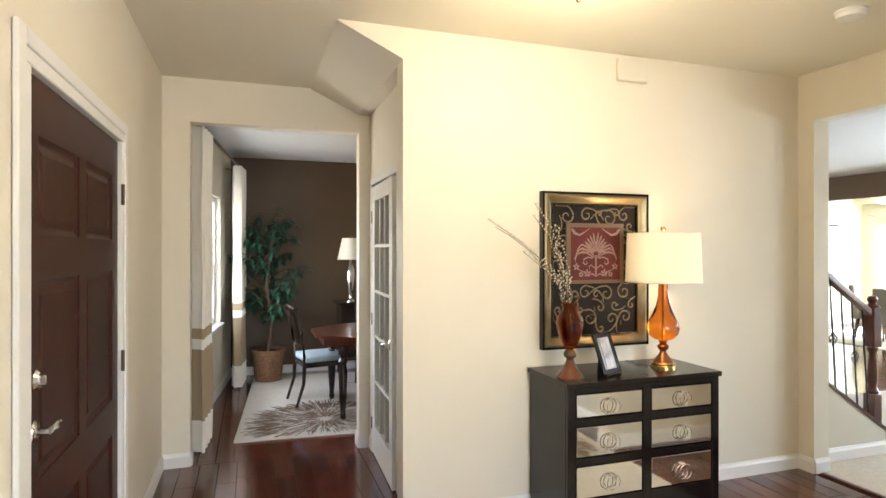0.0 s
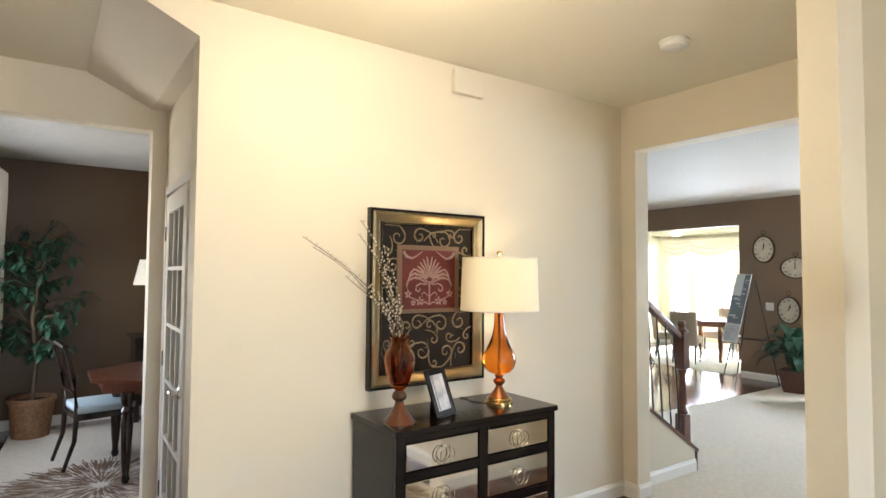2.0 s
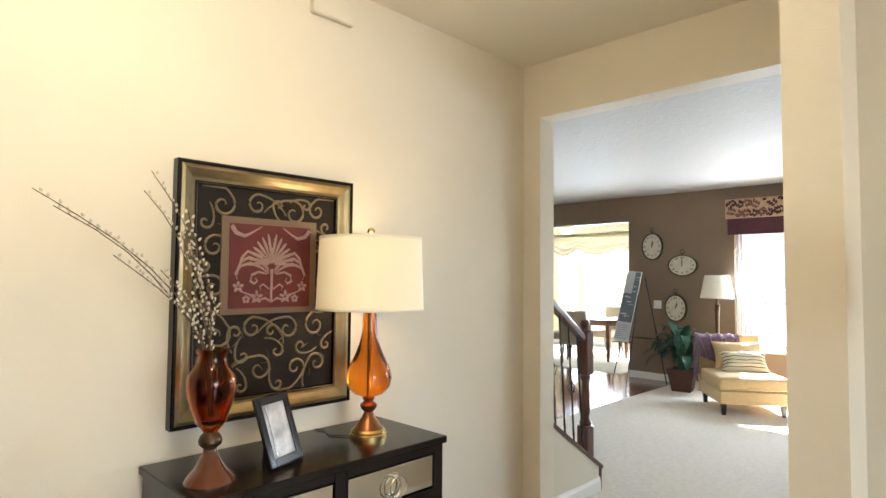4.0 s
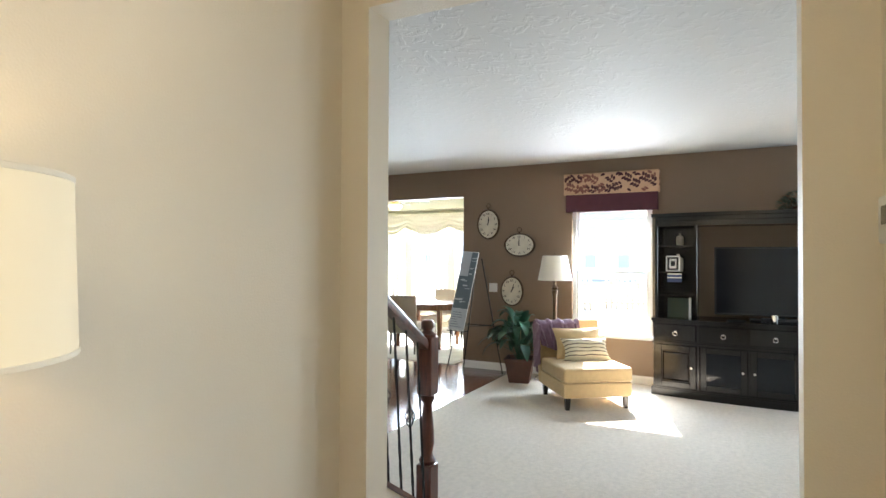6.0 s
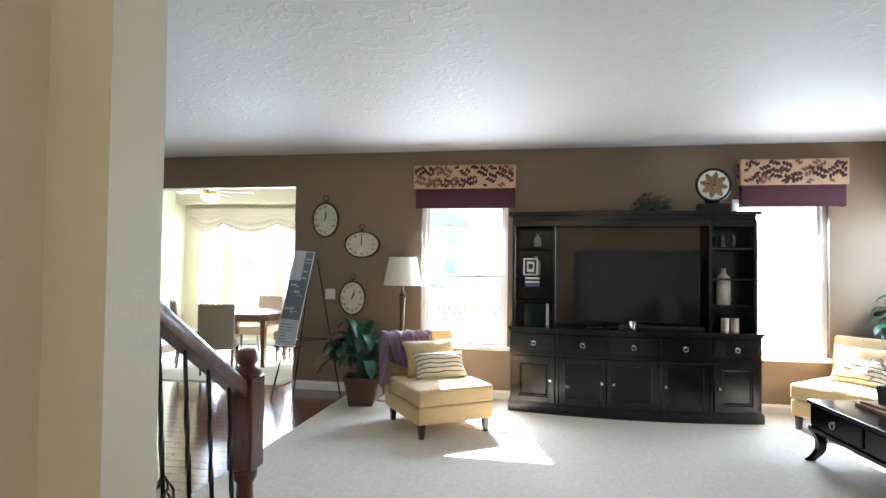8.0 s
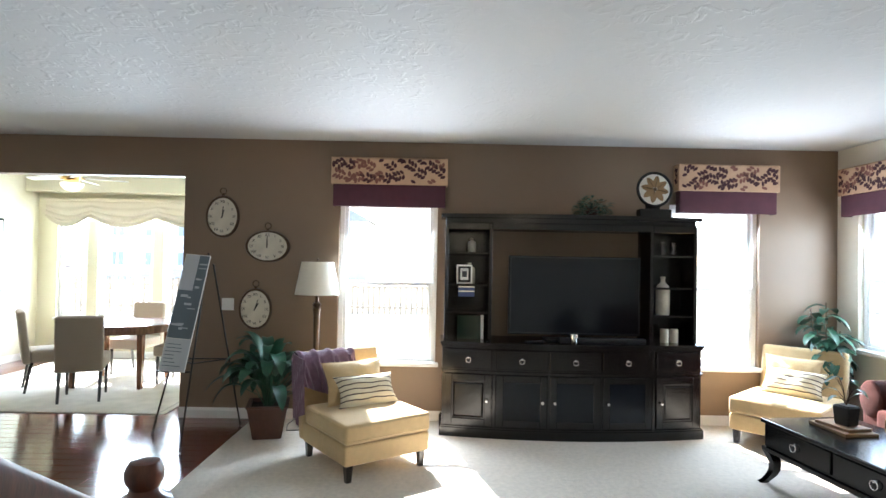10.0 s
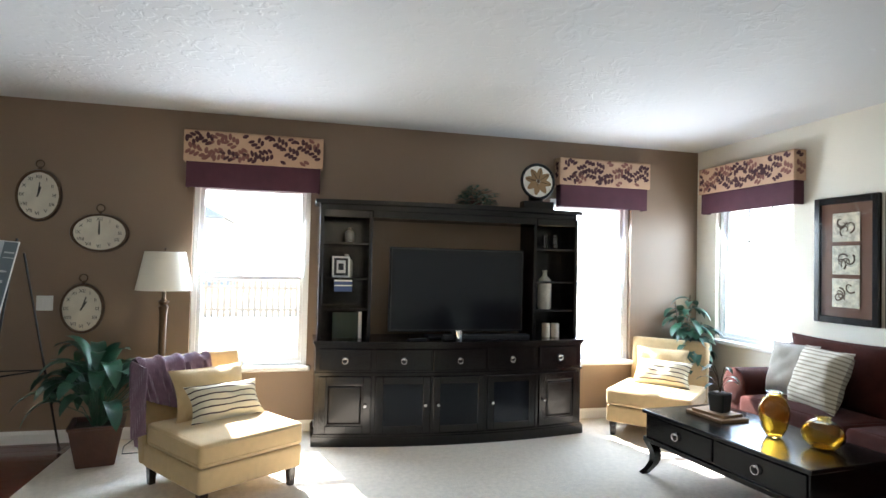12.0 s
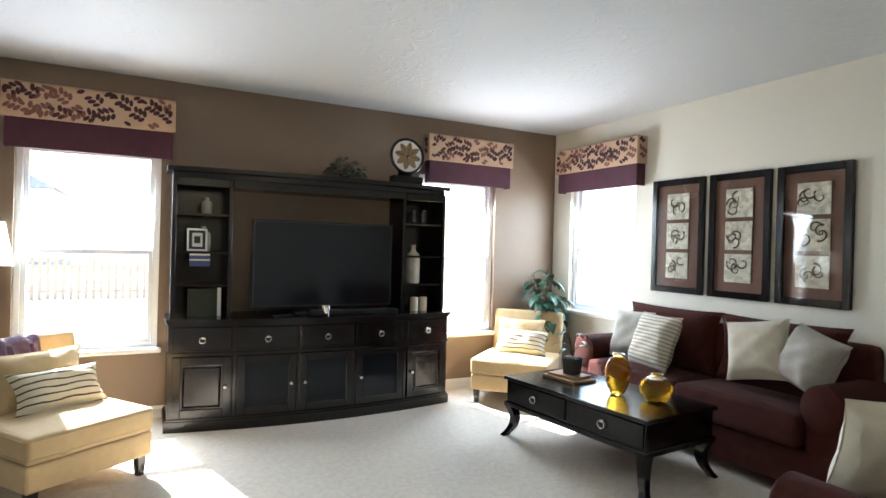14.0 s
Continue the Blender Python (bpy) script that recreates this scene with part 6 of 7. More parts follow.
for k, (cx, cz, r, a0, sg) in enumerate(((-0.20, 0.33, 0.05, 0, 1), (-0.06, 0.34, 0.045, 2, -1), (0.10, 0.32, 0.055, 1, 1), (0.21, 0.34, 0.04, 3, -1), (0.22, 0.20, 0.05, 0.5, 1), (-0.23, 0.17, 0.045, 2, -1), (-0.23, 0.02, 0.045, 1, 1),
                                         (0.23, 0.04, 0.045, 4, -1), (-0.21, -0.16, 0.055, 0, 1), (-0.07, -0.14, 0.045, 2, -1), (0.08, -0.15, 0.05, 1, 1), (0.21, -0.14, 0.05, 3, -1), (-0.19, -0.31, 0.05, 5, -1), (-0.04, -0.30, 0.055, 1, 1), (0.12, -0.31, 0.045, 0, -1), (0.22, -0.30, 0.045, 2, 1))):
    part("scroll", spiral(cx, cz, r, 1.15, a0, sg, 0.13), SCR, ar, "champagne painted scroll", True)
for k in range(26):
    x, z = rng.uniform(-0.26, 0.26), rng.choice((rng.uniform(0.10, 0.36), rng.uniform(-0.36, -0.09)))
    bm = bmesh.new()
    a = rng.uniform(0, 6.28)
    leaf(bm, (x, -0.0145, z), (math.cos(a), 0.0001, math.sin(a)), 0.035, 0.014, 0.0, 0.0, 3)
    part("leaf_stroke", bm, SCR, ar)
for k, (cx, cz, r, a0, sg) in enumerate(((-0.13, 0.255, 0.030, 1.0, -1), (0.03, 0.345, 0.026, 4.0, 1), (0.155, 0.355, 0.024, 2.0, 1), (0.255, 0.27, 0.028, 5.0, 1), (-0.265, 0.26, 0.028, 0.4, 1), (-0.265, 0.10, 0.026, 3.2, -1),
                                         (0.262, 0.115, 0.028, 0.6, -1), (-0.262, -0.06, 0.030, 2.2, 1), (0.265, -0.05, 0.028, 4.6, -1), (-0.14, -0.155, 0.030, 3.6, 1), (0.01, -0.155, 0.028, 0.2, -1), (0.145, -0.225, 0.030, 5.2, 1),
                                         (-0.11, -0.245, 0.030, 2.6, -1), (0.035, -0.235, 0.030, 1.4, 1), (-0.26, -0.245, 0.026, 4.2, 1), (-0.115, -0.36, 0.026, 0.8, 1), (0.04, -0.365, 0.026, 3.0, -1), (0.265, -0.225, 0.026, 1.8, -1))):
    part("scroll", spiral(cx, cz, r, 0.95, a0, sg, 0.075), SCR, ar, "champagne painted scroll", True)
# damask square
RED = mat("dark_red_damask_paint", (0.10, 0.010, 0.009), 0.5, vary=0.35, vscale=9)
PINK = mat("dusty_pink_paint", (0.30, 0.19, 0.165), 0.6, vary=0.15, vscale=20)
TANB = mat("taupe_border_paint", (0.16, 0.10, 0.06), 0.5)
part("square_border", box(-0.205, 0.205, -0.020, -0.0125, -0.085, 0.288), TANB, ar, "taupe border")
sq = part("red_square", box(-0.175, 0.175, -0.0225, -0.0205, -0.062, 0.262), RED, ar, "dark red painted square")
def stroke(pts, w):
    bm = tube([(x, -0.0235, z + 0.02) for x, z in pts], w, 5)
    for v in bm.verts:
        v.co.y = -0.0235 + (v.co.y + 0.0235) * 0.3
    return bm
for s_ in (-1, 1):
    for k in range(7):
        a = math.radians(90 - s_ * (5 + 12 * k))
        L = 0.125 - 0.007 * k
        pts = [((0.012 + (L - 0.012) * f) * math.cos(a + s_ * 0.10 * f) + s_ * 0.020 * f * f, 0.085 + (0.012 + (L - 0.012) * f) * math.sin(a) - 0.020 * k / 6 * f * f) for f in (0, 0.3, 0.6, 0.85, 1)]
        part("petal_stroke", stroke(pts, [0.002, 0.004, 0.0065, 0.006, 0.002]), PINK, sq, "", True)
    for k, lift in enumerate((0.0, 0.022, 0.044)):
        part("curl_stroke", stroke([(s_ * 0.012, 0.052 + lift * 0.3), (s_ * 0.045, 0.075 + lift), (s_ * (0.09 + 0.006 * k), 0.092 + lift), (s_ * (0.132 - 0.004 * k), 0.078 + lift * 0.8), (s_ * (0.150 - 0.008 * k), 0.050 + lift * 0.7), (s_ * 0.142, 0.028 + lift * 0.8)], [0.002, 0.005, 0.006, 0.006, 0.005, 0.002]), PINK, sq, "", True)
    part("curl_stroke", stroke([(s_ * 0.02, 0.050), (s_ * 0.055, 0.058), (s_ * 0.085, 0.045), (s_ * 0.090, 0.022), (s_ * 0.072, 0.012), (s_ * 0.060, 0.024), (s_ * 0.068, 0.034)], [0.003, 0.005, 0.006, 0.006, 0.005, 0.004, 0.003]), PINK, sq, "", True)
    part("curl_stroke", stroke([(0, -0.060), (s_ * 0.025, -0.045), (s_ * 0.06, -0.055), (s_ * 0.09, -0.030), (s_ * 0.12, -0.020), (s_ * 0.150, 0.0)], [0.004, 0.005, 0.004, 0.004, 0.003, 0.002]), PINK, sq, "", True)
    part("curl_stroke", stroke([(s_ * 0.008, -0.010), (s_ * 0.035, 0.010), (s_ * 0.050, 0.000), (s_ * 0.045, -0.014)], [0.003, 0.004, 0.004, 0.002]), PINK, sq, "", True)
    for fx, fz, fr_ in ((0.062, -0.040, 0.026), (0.138, 0.000, 0.022), (0.105, -0.048, 0.016)):
        for q in range(5):
            a = q * 1.2566 + 0.3
            part("flower_petal", stroke([(s_ * fx + 0.004 * math.cos(a), fz + 0.004 * math.sin(a)), (s_ * fx + 0.55 * fr_ * math.cos(a), fz + 0.55 * fr_ * math.sin(a)), (s_ * fx + fr_ * math.cos(a), fz + fr_ * math.sin(a))], [0.002, 0.0075, 0.004]), PINK, sq, "", True)
    part("corner_stroke", stroke([(s_ * 0.170, 0.232), (s_ * 0.150, 0.205), (s_ * 0.115, 0.195), (s_ * 0.085, 0.210), (s_ * 0.045, 0.236)], [0.009, 0.009, 0.007, 0.004, 0.002]), PINK, sq, "", True)
part("plume_heart", stroke([(0, 0.09), (0, 0.125), (0, 0.155)], [0.003, 0.010, 0.002]), PINK, sq, "", True)
part("stem_stroke", stroke([(0, 0.07), (0, 0.02), (0, -0.06)], [0.008, 0.006, 0.005]), PINK, sq, "", True)

# ceiling fixtures, chime, thermostat
cl = thing("ceiling_light", "flush frosted glass foyer ceiling light with brass finial, lit", "lamp", pose(3.32, 5.03, FC))
part("canopy", lathe([(0.06, -0.02), (0.13, -0.012), (0.14, 0.0)], 32), BRASS, cl, "brass canopy", True)
part("shade", lathe([(0.012, -0.14), (0.09, -0.128), (0.135, -0.095), (0.150, -0.05), (0.143, -0.048), (0.12, -0.088), (0.0, -0.125)], 40, False), LIT_GLASS, cl, "lit frosted bowl", True)
part("finial", lathe([(0, -0.19), (0.010, -0.182), (0.012, -0.165), (0.018, -0.150), (0.008, -0.140)], 16), BRONZE, cl, "small finial", True)
part("stem", tube([(0, 0, -0.14), (0, 0, 0.0)], 0.005, 8), BRASS, cl)
sd = thing("smoke_detector", "round white smoke detector on the foyer ceiling", "smoke detector", pose(4.95, 5.05, FC))
part("body", lathe([(0.045, -0.045), (0.066, -0.036), (0.070, -0.015), (0.076, -0.012), (0.076, 0.0)], 32), WHITEPL, sd, "", True)
part("vent", lathe([(0.0, -0.047), (0.03, -0.0465), (0.031, -0.044)], 24), TRIM, sd)
cm = thing("door_chime", "cream door chime box high on the foyer wall", "door chime", pose(4.30, 6.0, 2.70))
part("cover", box(-0.11, 0.11, -0.035, 0.0, -0.07, 0.07, 0.010, 2), mat("cream_plastic", (0.74, 0.69, 0.58), 0.5), cm)
part("slot", box(-0.10, 0.10, -0.030, -0.008, -0.073, -0.070), CREAMFAB, cm)
tm = thing("thermostat", "white wall thermostat with small display", "thermostat", pose(5.55, 4.33, 1.62))
part("body", box(-0.075, 0.075, 0.0, 0.028, -0.055, 0.055, 0.008, 2), WHITEPL, tm)
part("display", box(-0.03, 0.035, 0.0275, 0.029, -0.012, 0.03, 0.0), mat("grey_green_display", (0.10, 0.12, 0.10), 0.2), tm, "grey display")
part("vents", box(-0.070, -0.050, 0.0275, 0.029, -0.04, 0.04), GREYFAB, tm)
tg = thing("paper_tag", "small green and white instruction card hanging under the thermostat", "card", pose(5.54, 4.3325, 1.48))
part("card", box(-0.035, 0.035, 0.0, 0.0015, -0.085, 0.085), WHITEPL, tg)
part("green_band", box(-0.034, 0.034, 0.0018, 0.0024, 0.03, 0.084), mat("sage_green_ink", (0.20, 0.24, 0.11), 0.6), tg, "green band")
for k in range(3):
    part("line", box(-0.025, 0.02, 0.0018, 0.0022, -0.02 - 0.016 * k, -0.016 - 0.016 * k), GREYFAB, tg)

# passage lamp
ql = thing("floor_lamp", "bronze floor lamp with pale cone shade beside the passage wall", "lamp", pose(4.48, 3.80, 0.0345))
part("base", lathe([(0.14, -0.02), (0.14, 0.02), (0.03, 0.05)], 28), BRONZE, ql, "", True)
part("pole", lathe([(0.014, 0.05), (0.012, 1.40), (0.0, 1.62)], 12), BRONZE, ql, "", True)
part("shade", lathe([(0.195, 1.385), (0.08, 1.63), (0.077, 1.63), (0.191, 1.385)], 40, False), SHADE_OFF, ql, "pale cone shade", True)

# ---------- dining room ----------
CURT = {"top": CREAMCURT, "mid": TANCURT}


def curtain(x, y0, y1, ztop, label, seed):
    """A floor-length panel along y that hangs from a rod at x: cream above, a tan band, a narrow cream stripe, tan, cream hem."""
    root = thing("curtain", label, "curtain")
    rng = random.Random(seed)
    ph_ = rng.uniform(0, 6)
    n = 48
    def strip(z0, z1, material, nm, k):
        bm = bmesh.new()
        prev = None
        for i in range(n + 1):
            f = i / n
            y = y0 + (y1 - y0) * f
            amp = 0.055
            row = [bm.verts.new((x + amp * math.sin(f * math.pi * 7 + ph_) + 0.004 * math.sin(6 * z + f * 20), y, z)) for z in np.linspace(z0, z1, k)]
            if prev:
                for j in range(k - 1):
                    bm.faces.new((prev[j], prev[j + 1], row[j + 1], row[j]))
            prev = row
        bm.normal_update()
        bmesh.ops.solidify(bm, geom=bm.faces[:], thickness=0.004)
        part(nm, bm, material, root, "", True)
    strip(0.02, 0.26, CREAMCURT, "hem", 4)
    strip(0.26, 0.80, TANCURT, "tan_band", 6)
    strip(0.80, 0.88, CREAMCURT, "stripe", 3)
    strip(0.88, 0.96, TANCURT, "tan_band", 3)
    strip(0.96, ztop, CREAMCURT, "upper_panel", 12)
    return root


curtain(1.64, 7.62, 8.02, 2.50, "cream curtain with wide tan band by the dining room opening", 1)
curtain(1.66, 9.74, 10.14, 2.50, "cream curtain with wide tan band by the plant", 2)
rd = thing("curtain_rod", "dark bronze curtain rod with ball finials", "curtain rod")
part("rod", tube([(1.66, 7.60, 2.515), (1.66, 10.22, 2.515)], 0.013, 10), BRONZE, rd, "", True)
for y, x in ((7.58, 1.66), (10.24, 1.66)):
    part("finial", lathe([(0, -0.03), (0.022, -0.022), (0.032, 0), (0.022, 0.022), (0, 0.03)], 16), BRONZE, rd, "", True).location = (x, y, 2.515)
for y in (7.9, 10.05):
    part("bracket", box(1.50, 1.70, y - 0.01, y + 0.01, 2.49, 2.505, 0.003), BRONZE, rd)

TURN_D = Matrix.Translation((1.46, 7.53, 0)) @ pose(0, 0, 0, 0, 0, -6) @ Matrix.Translation((-1.50, -7.53, 0))
for o in list(scene.objects):
    if o.parent is None and (o.name in ("wall_dining_west", "window_4", "curtain", "curtain.001", "curtain_rod")):
        o.matrix_world = TURN_D @ o.matrix_world
rg = thing("rug", "cream rug with brown sunburst lines under the dining table", "rug", pose(3.05, 8.95, 0.0, 0, 0, -4))
part("mat", box(-1.10, 1.10, -1.22, 1.22, 0.001, 0.014, 0.004), mat("cream_rug_wool", (0.60, 0.57, 0.50), 0.95, bump=0.7, scale=150, vary=0.06, vscale=30), rg)
DARKR = mat("brown_rug_wool", (0.16, 0.10, 0.06), 0.95, bump=0.5, scale=150)
rng = random.Random(33)
bm = bmesh.new()
for cx_, cy_, n_, rr in ((-0.35, -0.75, 1500, 0.72), (0.75, 0.6, 700, 0.7)):
    for k in range(n_):
        a = rng.uniform(0, 2 * math.pi)
        r0 = rng.uniform(0.05, rr * 0.80)
        L = rng.uniform(0.05, 0.16) if r0 < rr * 0.5 else rng.uniform(0.10, 0.24)
        w = 0.0035 if r0 < rr * 0.5 else 0.006
        c_, s_ = math.cos(a), math.sin(a)
        q = []
        for rr_, ww in ((r0, w * 0.5), (r0 + L, w)):
            q.append((cx_ + rr_ * c_ - ww * s_, cy_ + rr_ * s_ * 0.9 + ww * c_))
            q.append((cx_ + rr_ * c_ + ww * s_, cy_ + rr_ * s_ * 0.9 - ww * c_))
        if all(abs(x) < 1.07 and abs(y) < 1.19 for x, y in q):
            lo = [bm.verts.new((x, y, 0.0145)) for x, y in q]
            bm.faces.new((lo[0], lo[1], lo[3], lo[2]))
part("sunburst", bm, DARKR, rg, "brown sunburst strokes", False, "stuff")
RUGZ = 0.0145
foyer_rug = copy_thing(rg, pose(3.42, 4.20, 0.0, 0, 0, 90))
foyer_rug["label"] = "cream rug with brown sunburst lines on the foyer floor"

dt = thing("dining_table", "dark cherry octagonal-edged pedestal dining table with turned legs", "table", pose(3.22, 8.55, RUGZ))
oct_ = [(0.70 * math.cos(math.radians(22.5 + 45 * k)), 0.60 * math.sin(math.radians(22.5 + 45 * k))) for k in range(8)]
part("tabletop", prism(oct_, 0.725, 0.755, "z"), CHERRY, dt, "cherry top with clipped corners")
part("apron", prism([(x * 0.88, y * 0.88) for x, y in oct_], 0.64, 0.725, "z"), CHERRY, dt)
for x, y in ((-0.42, -0.38), (0.42, -0.38), (-0.42, 0.38), (0.42, 0.38)):
    part("leg", lathe([(0.020, 0), (0.030, 0.03), (0.022, 0.06), (0.034, 0.20), (0.042, 0.42), (0.030, 0.50), (0.044, 0.53), (0.030, 0.56), (0.045, 0.60), (0.045, 0.66)], 16), ESPRESSO, dt, "turned dark leg", True).location = (x, y, 0)
BLUEFAB = mat("pale_blue_seat_cloth", (0.42, 0.52, 0.56), 0.85, bump=0.3, scale=200)


def dining_chair(m):
    """Front at -y."""
    c = thing("dining_chair", "dark wooden side chair with pale blue seat", "chair", m, "dining chairs")
    part("seat_frame", box(-0.22, 0.22, -0.22, 0.20, 0.38, 0.43, 0.006), ESPRESSO, c)
    part("seat", soft_box(-0.225, 0.225, -0.23, 0.19, 0.43, 0.485, 0.02, 0.015), BLUEFAB, c, "pale blue padded seat", True)
    for x in (-0.19, 0.19):
        bm = tube([(x, -0.19, 0.0), (x, -0.20, 0.2), (x, -0.19, 0.40)], [0.014, 0.018, 0.022], 8)
        part("leg", bm, ESPRESSO, c, "", True)
        bm = tube([(x, 0.27, 0.0), (x, 0.20, 0.22), (x, 0.19, 0.45), (x * 1.02, 0.22, 0.72), (x * 1.02, 0.29, 0.98)], [0.014, 0.018, 0.02, 0.017, 0.014], 8)
        part("back_leg", bm, ESPRESSO, c, "", True)
    part("top_rail", tube([(-0.20, 0.285, 0.96), (0, 0.30, 0.985), (0.20, 0.285, 0.96)], 0.022, 8), ESPRESSO, c, "", True)
    part("lower_rail", tube([(-0.19, 0.215, 0.60), (0.19, 0.215, 0.60)], 0.012, 8), ESPRESSO, c, "", True)
    for x in (-0.09, -0.03, 0.03, 0.09):
        part("splat", tube([(x, 0.215, 0.60), (x * 0.6, 0.24, 0.78), (x, 0.29, 0.96)], 0.007, 6), ESPRESSO, c, "", True)
    return c


d0 = dining_chair(pose(2.66, 8.92, RUGZ, 0, 0, 100))
copy_thing(d0, pose(3.35, 9.28, RUGZ, 0, 0, 0))
copy_thing(d0, pose(3.30, 7.98, RUGZ, 0, 0, 172))
copy_thing(d0, pose(4.02, 8.6, RUGZ, 0, 0, -90))

sbd = thing("sideboard", "dark wooden sideboard against the brown wall", "sideboard")
part("top", box(3.02, 4.45, 10.02, 10.44, 0.88, 0.905, 0.004), ESPRESSO, sbd)
part("body", box(3.06, 4.41, 10.05, 10.43, 0.22, 0.88, 0.003), ESPRESSO, sbd)
for k in range(3):
    x0 = 3.09 + 0.435 * k
    d = part("cabinet_door", box(x0, x0 + 0.42, 10.035, 10.05, 0.26, 0.85, 0.003), ESPRESSO, sbd)
    part("knob", lathe([(0.006, 0), (0.012, 0.015), (0, 0.02)], 10), CHROME, d).matrix_basis = pose(x0 + 0.38, 10.035, 0.6, 90, 0, 0)
for x in (3.09, 4.38):
    for y in (10.08, 10.40):
        part("leg", box(x - 0.025, x + 0.025, y - 0.025, y + 0.025, 0, 0.22, 0.002), ESPRESSO, sbd)
dl = thing("table_lamp", "silver baluster lamp with pale shade on the sideboard", "lamp", pose(3.20, 10.18, 0.905))
part("base", lathe([(0.07, 0), (0.07, 0.02), (0.03, 0.04), (0.022, 0.06), (0.04, 0.12), (0.065, 0.34), (0.05, 0.42), (0.02, 0.48), (0.012, 0.56)], 28), CHROME, dl, "silver baluster base", True)
part("shade", lathe([(0.165, 0.53), (0.105, 0.80), (0.102, 0.80), (0.162, 0.53)], 36, False), SHADE_OFF, dl, "pale cone shade", True)
part("finial", lathe([(0.004, 0.56), (0.004, 0.81), (0.010, 0.82), (0, 0.835)], 10), BRASS, dl)
dp = thing("picture", "gold panel picture on the brown wall", "picture", pose(3.75, 10.45, 1.60))
part("frame", box(-0.42, 0.42, -0.03, 0, -0.52, 0.52, 0.006), ESPRESSO, dp)
part("canvas", box(-0.38, 0.38, -0.034, -0.031, -0.48, 0.48), mat("gold_leaf_canvas", (0.45, 0.30, 0.12), 0.4, 0.4, vary=0.5, vscale=10), dp, "mottled gold canvas")

tr = thing("ficus_tree", "tall indoor ficus tree in a woven basket by the window", "plant", pose(2.20, 10.05, 0.0))
planter(tr, 0.15, 0.19, 0.38, WICKER, "round woven basket")
rng = random.Random(77)
part("trunk", tube([(0, 0, 0.34), (0.03, 0.0, 0.7), (-0.02, 0.02, 1.1), (0.02, -0.02, 1.5), (0, 0, 1.85)], [0.022, 0.02, 0.017, 0.012, 0.006], 8), BARK, tr, "thin curved trunk", True)
lb = bmesh.new()
lf = bmesh.new()
for k in range(66):
    z = rng.uniform(0.85, 1.95)
    a = rng.uniform(0, 6.28)
    R = 0.40 * (1 - abs(z - 1.35) / 0.9) + 0.06
    tip = Vector((R * math.cos(a), min(R * math.sin(a), 0.32), z + rng.uniform(-0.1, 0.12)))
    tube([(0, 0, z - 0.15), tip * 0.5 + Vector((0, 0, (z - 0.05) * 0.5)), tip], 0.004, 4, lb)
    for q in range(12):
        f = rng.uniform(0.3, 1.1)
        p = Vector((tip.x * f, tip.y * f, z - 0.15 + (tip.z - z + 0.15) * f + rng.uniform(-0.04, 0.04)))
        b_ = rng.uniform(0, 6.28)
        leaf(lf, p, (math.cos(b_), math.sin(b_) * 0.7, rng.uniform(-0.8, 0.2)), rng.uniform(0.09, 0.145), 0.042, 0.7, 0.2, 3)
part("twigs", lb, BARK, tr, "thin limbs", False, "stuff")
part("crown", lf, LEAF, tr, "dense small green leaves", False, "stuff")

# ---------- breakfast room ----------
brug = thing("rug", "pale patterned area rug under the breakfast table", "rug", pose(12.85, 9.6, 0.0))
part("mat", box(-1.50, 1.50, -1.32, 1.55, 0.001, 0.012, 0.004), mat("pale_rug_wool", (0.60, 0.57, 0.50), 0.95, bump=0.6, scale=60, vary=0.10, vscale=5), brug)
part("border", box(-1.46, 1.46, -1.28, -1.25, 0.0122, 0.0132), GREYFAB, brug)
BZ = 0.013
WALN = mat("walnut_table_wood", (0.16, 0.065, 0.03), 0.22, vary=0.3, vscale=8, stretch=(1, 8, 1), coat=0.3)
bt = thing("breakfast_table", "oval walnut breakfast table with square tapered legs", "table", pose(12.72, 9.45, BZ))
ov = [(0.56 * math.cos(2 * math.pi * k / 40), 0.66 * math.sin(2 * math.pi * k / 40)) for k in range(40)]
part("tabletop", prism(ov, 0.725, 0.75, "z"), WALN, bt, "oval walnut top")
part("apron", prism([(x * 0.86, y * 0.86) for x, y in ov], 0.64, 0.725, "z"), WALN, bt)
for x, y in ((-0.34, -0.40), (0.34, -0.40), (-0.34, 0.40), (0.34, 0.40)):
    bm = box(x - 0.035, x + 0.035, y - 0.035, y + 0.035, 0, 0.64, 0.002)
    for v in bm.verts:
        if v.co.z < 0.3:
            v.co.x, v.co.y = x + (v.co.x - x) * 0.7, y + (v.co.y - y) * 0.7
    part("leg", bm, WALN, bt)
PARS = mat("stone_parsons_cloth", (0.36, 0.30, 0.23), 0.9, bump=0.4, scale=180, sheen=0.2)


def parsons_chair(m):
    c = thing("parsons_chair", "stone-coloured upholstered parsons chair with dark legs", "chair", m, "breakfast chairs")
    part("seat", soft_box(-0.23, 0.23, -0.24, 0.22, 0.34, 0.475, 0.03, 0.012), PARS, c, "padded seat", True)
    bm = soft_box(-0.225, 0.225, -0.04, 0.04, 0.33, 0.93, 0.03)
    bmesh.ops.transform(bm, matrix=pose(0, 0.21, 0, -7, 0, 0), verts=bm.verts[:])
    part("backrest", bm, PARS, c, "padded tall back", True)
    for x in (-0.19, 0.19):
        part("leg", tube([(x, -0.20, 0.0), (x, -0.20, 0.35)], [0.014, 0.022], 6), ESPRESSO, c)
        part("back_leg", tube([(x, 0.27, 0.0), (x, 0.21, 0.35)], [0.014, 0.022], 6), ESPRESSO, c)
    return c


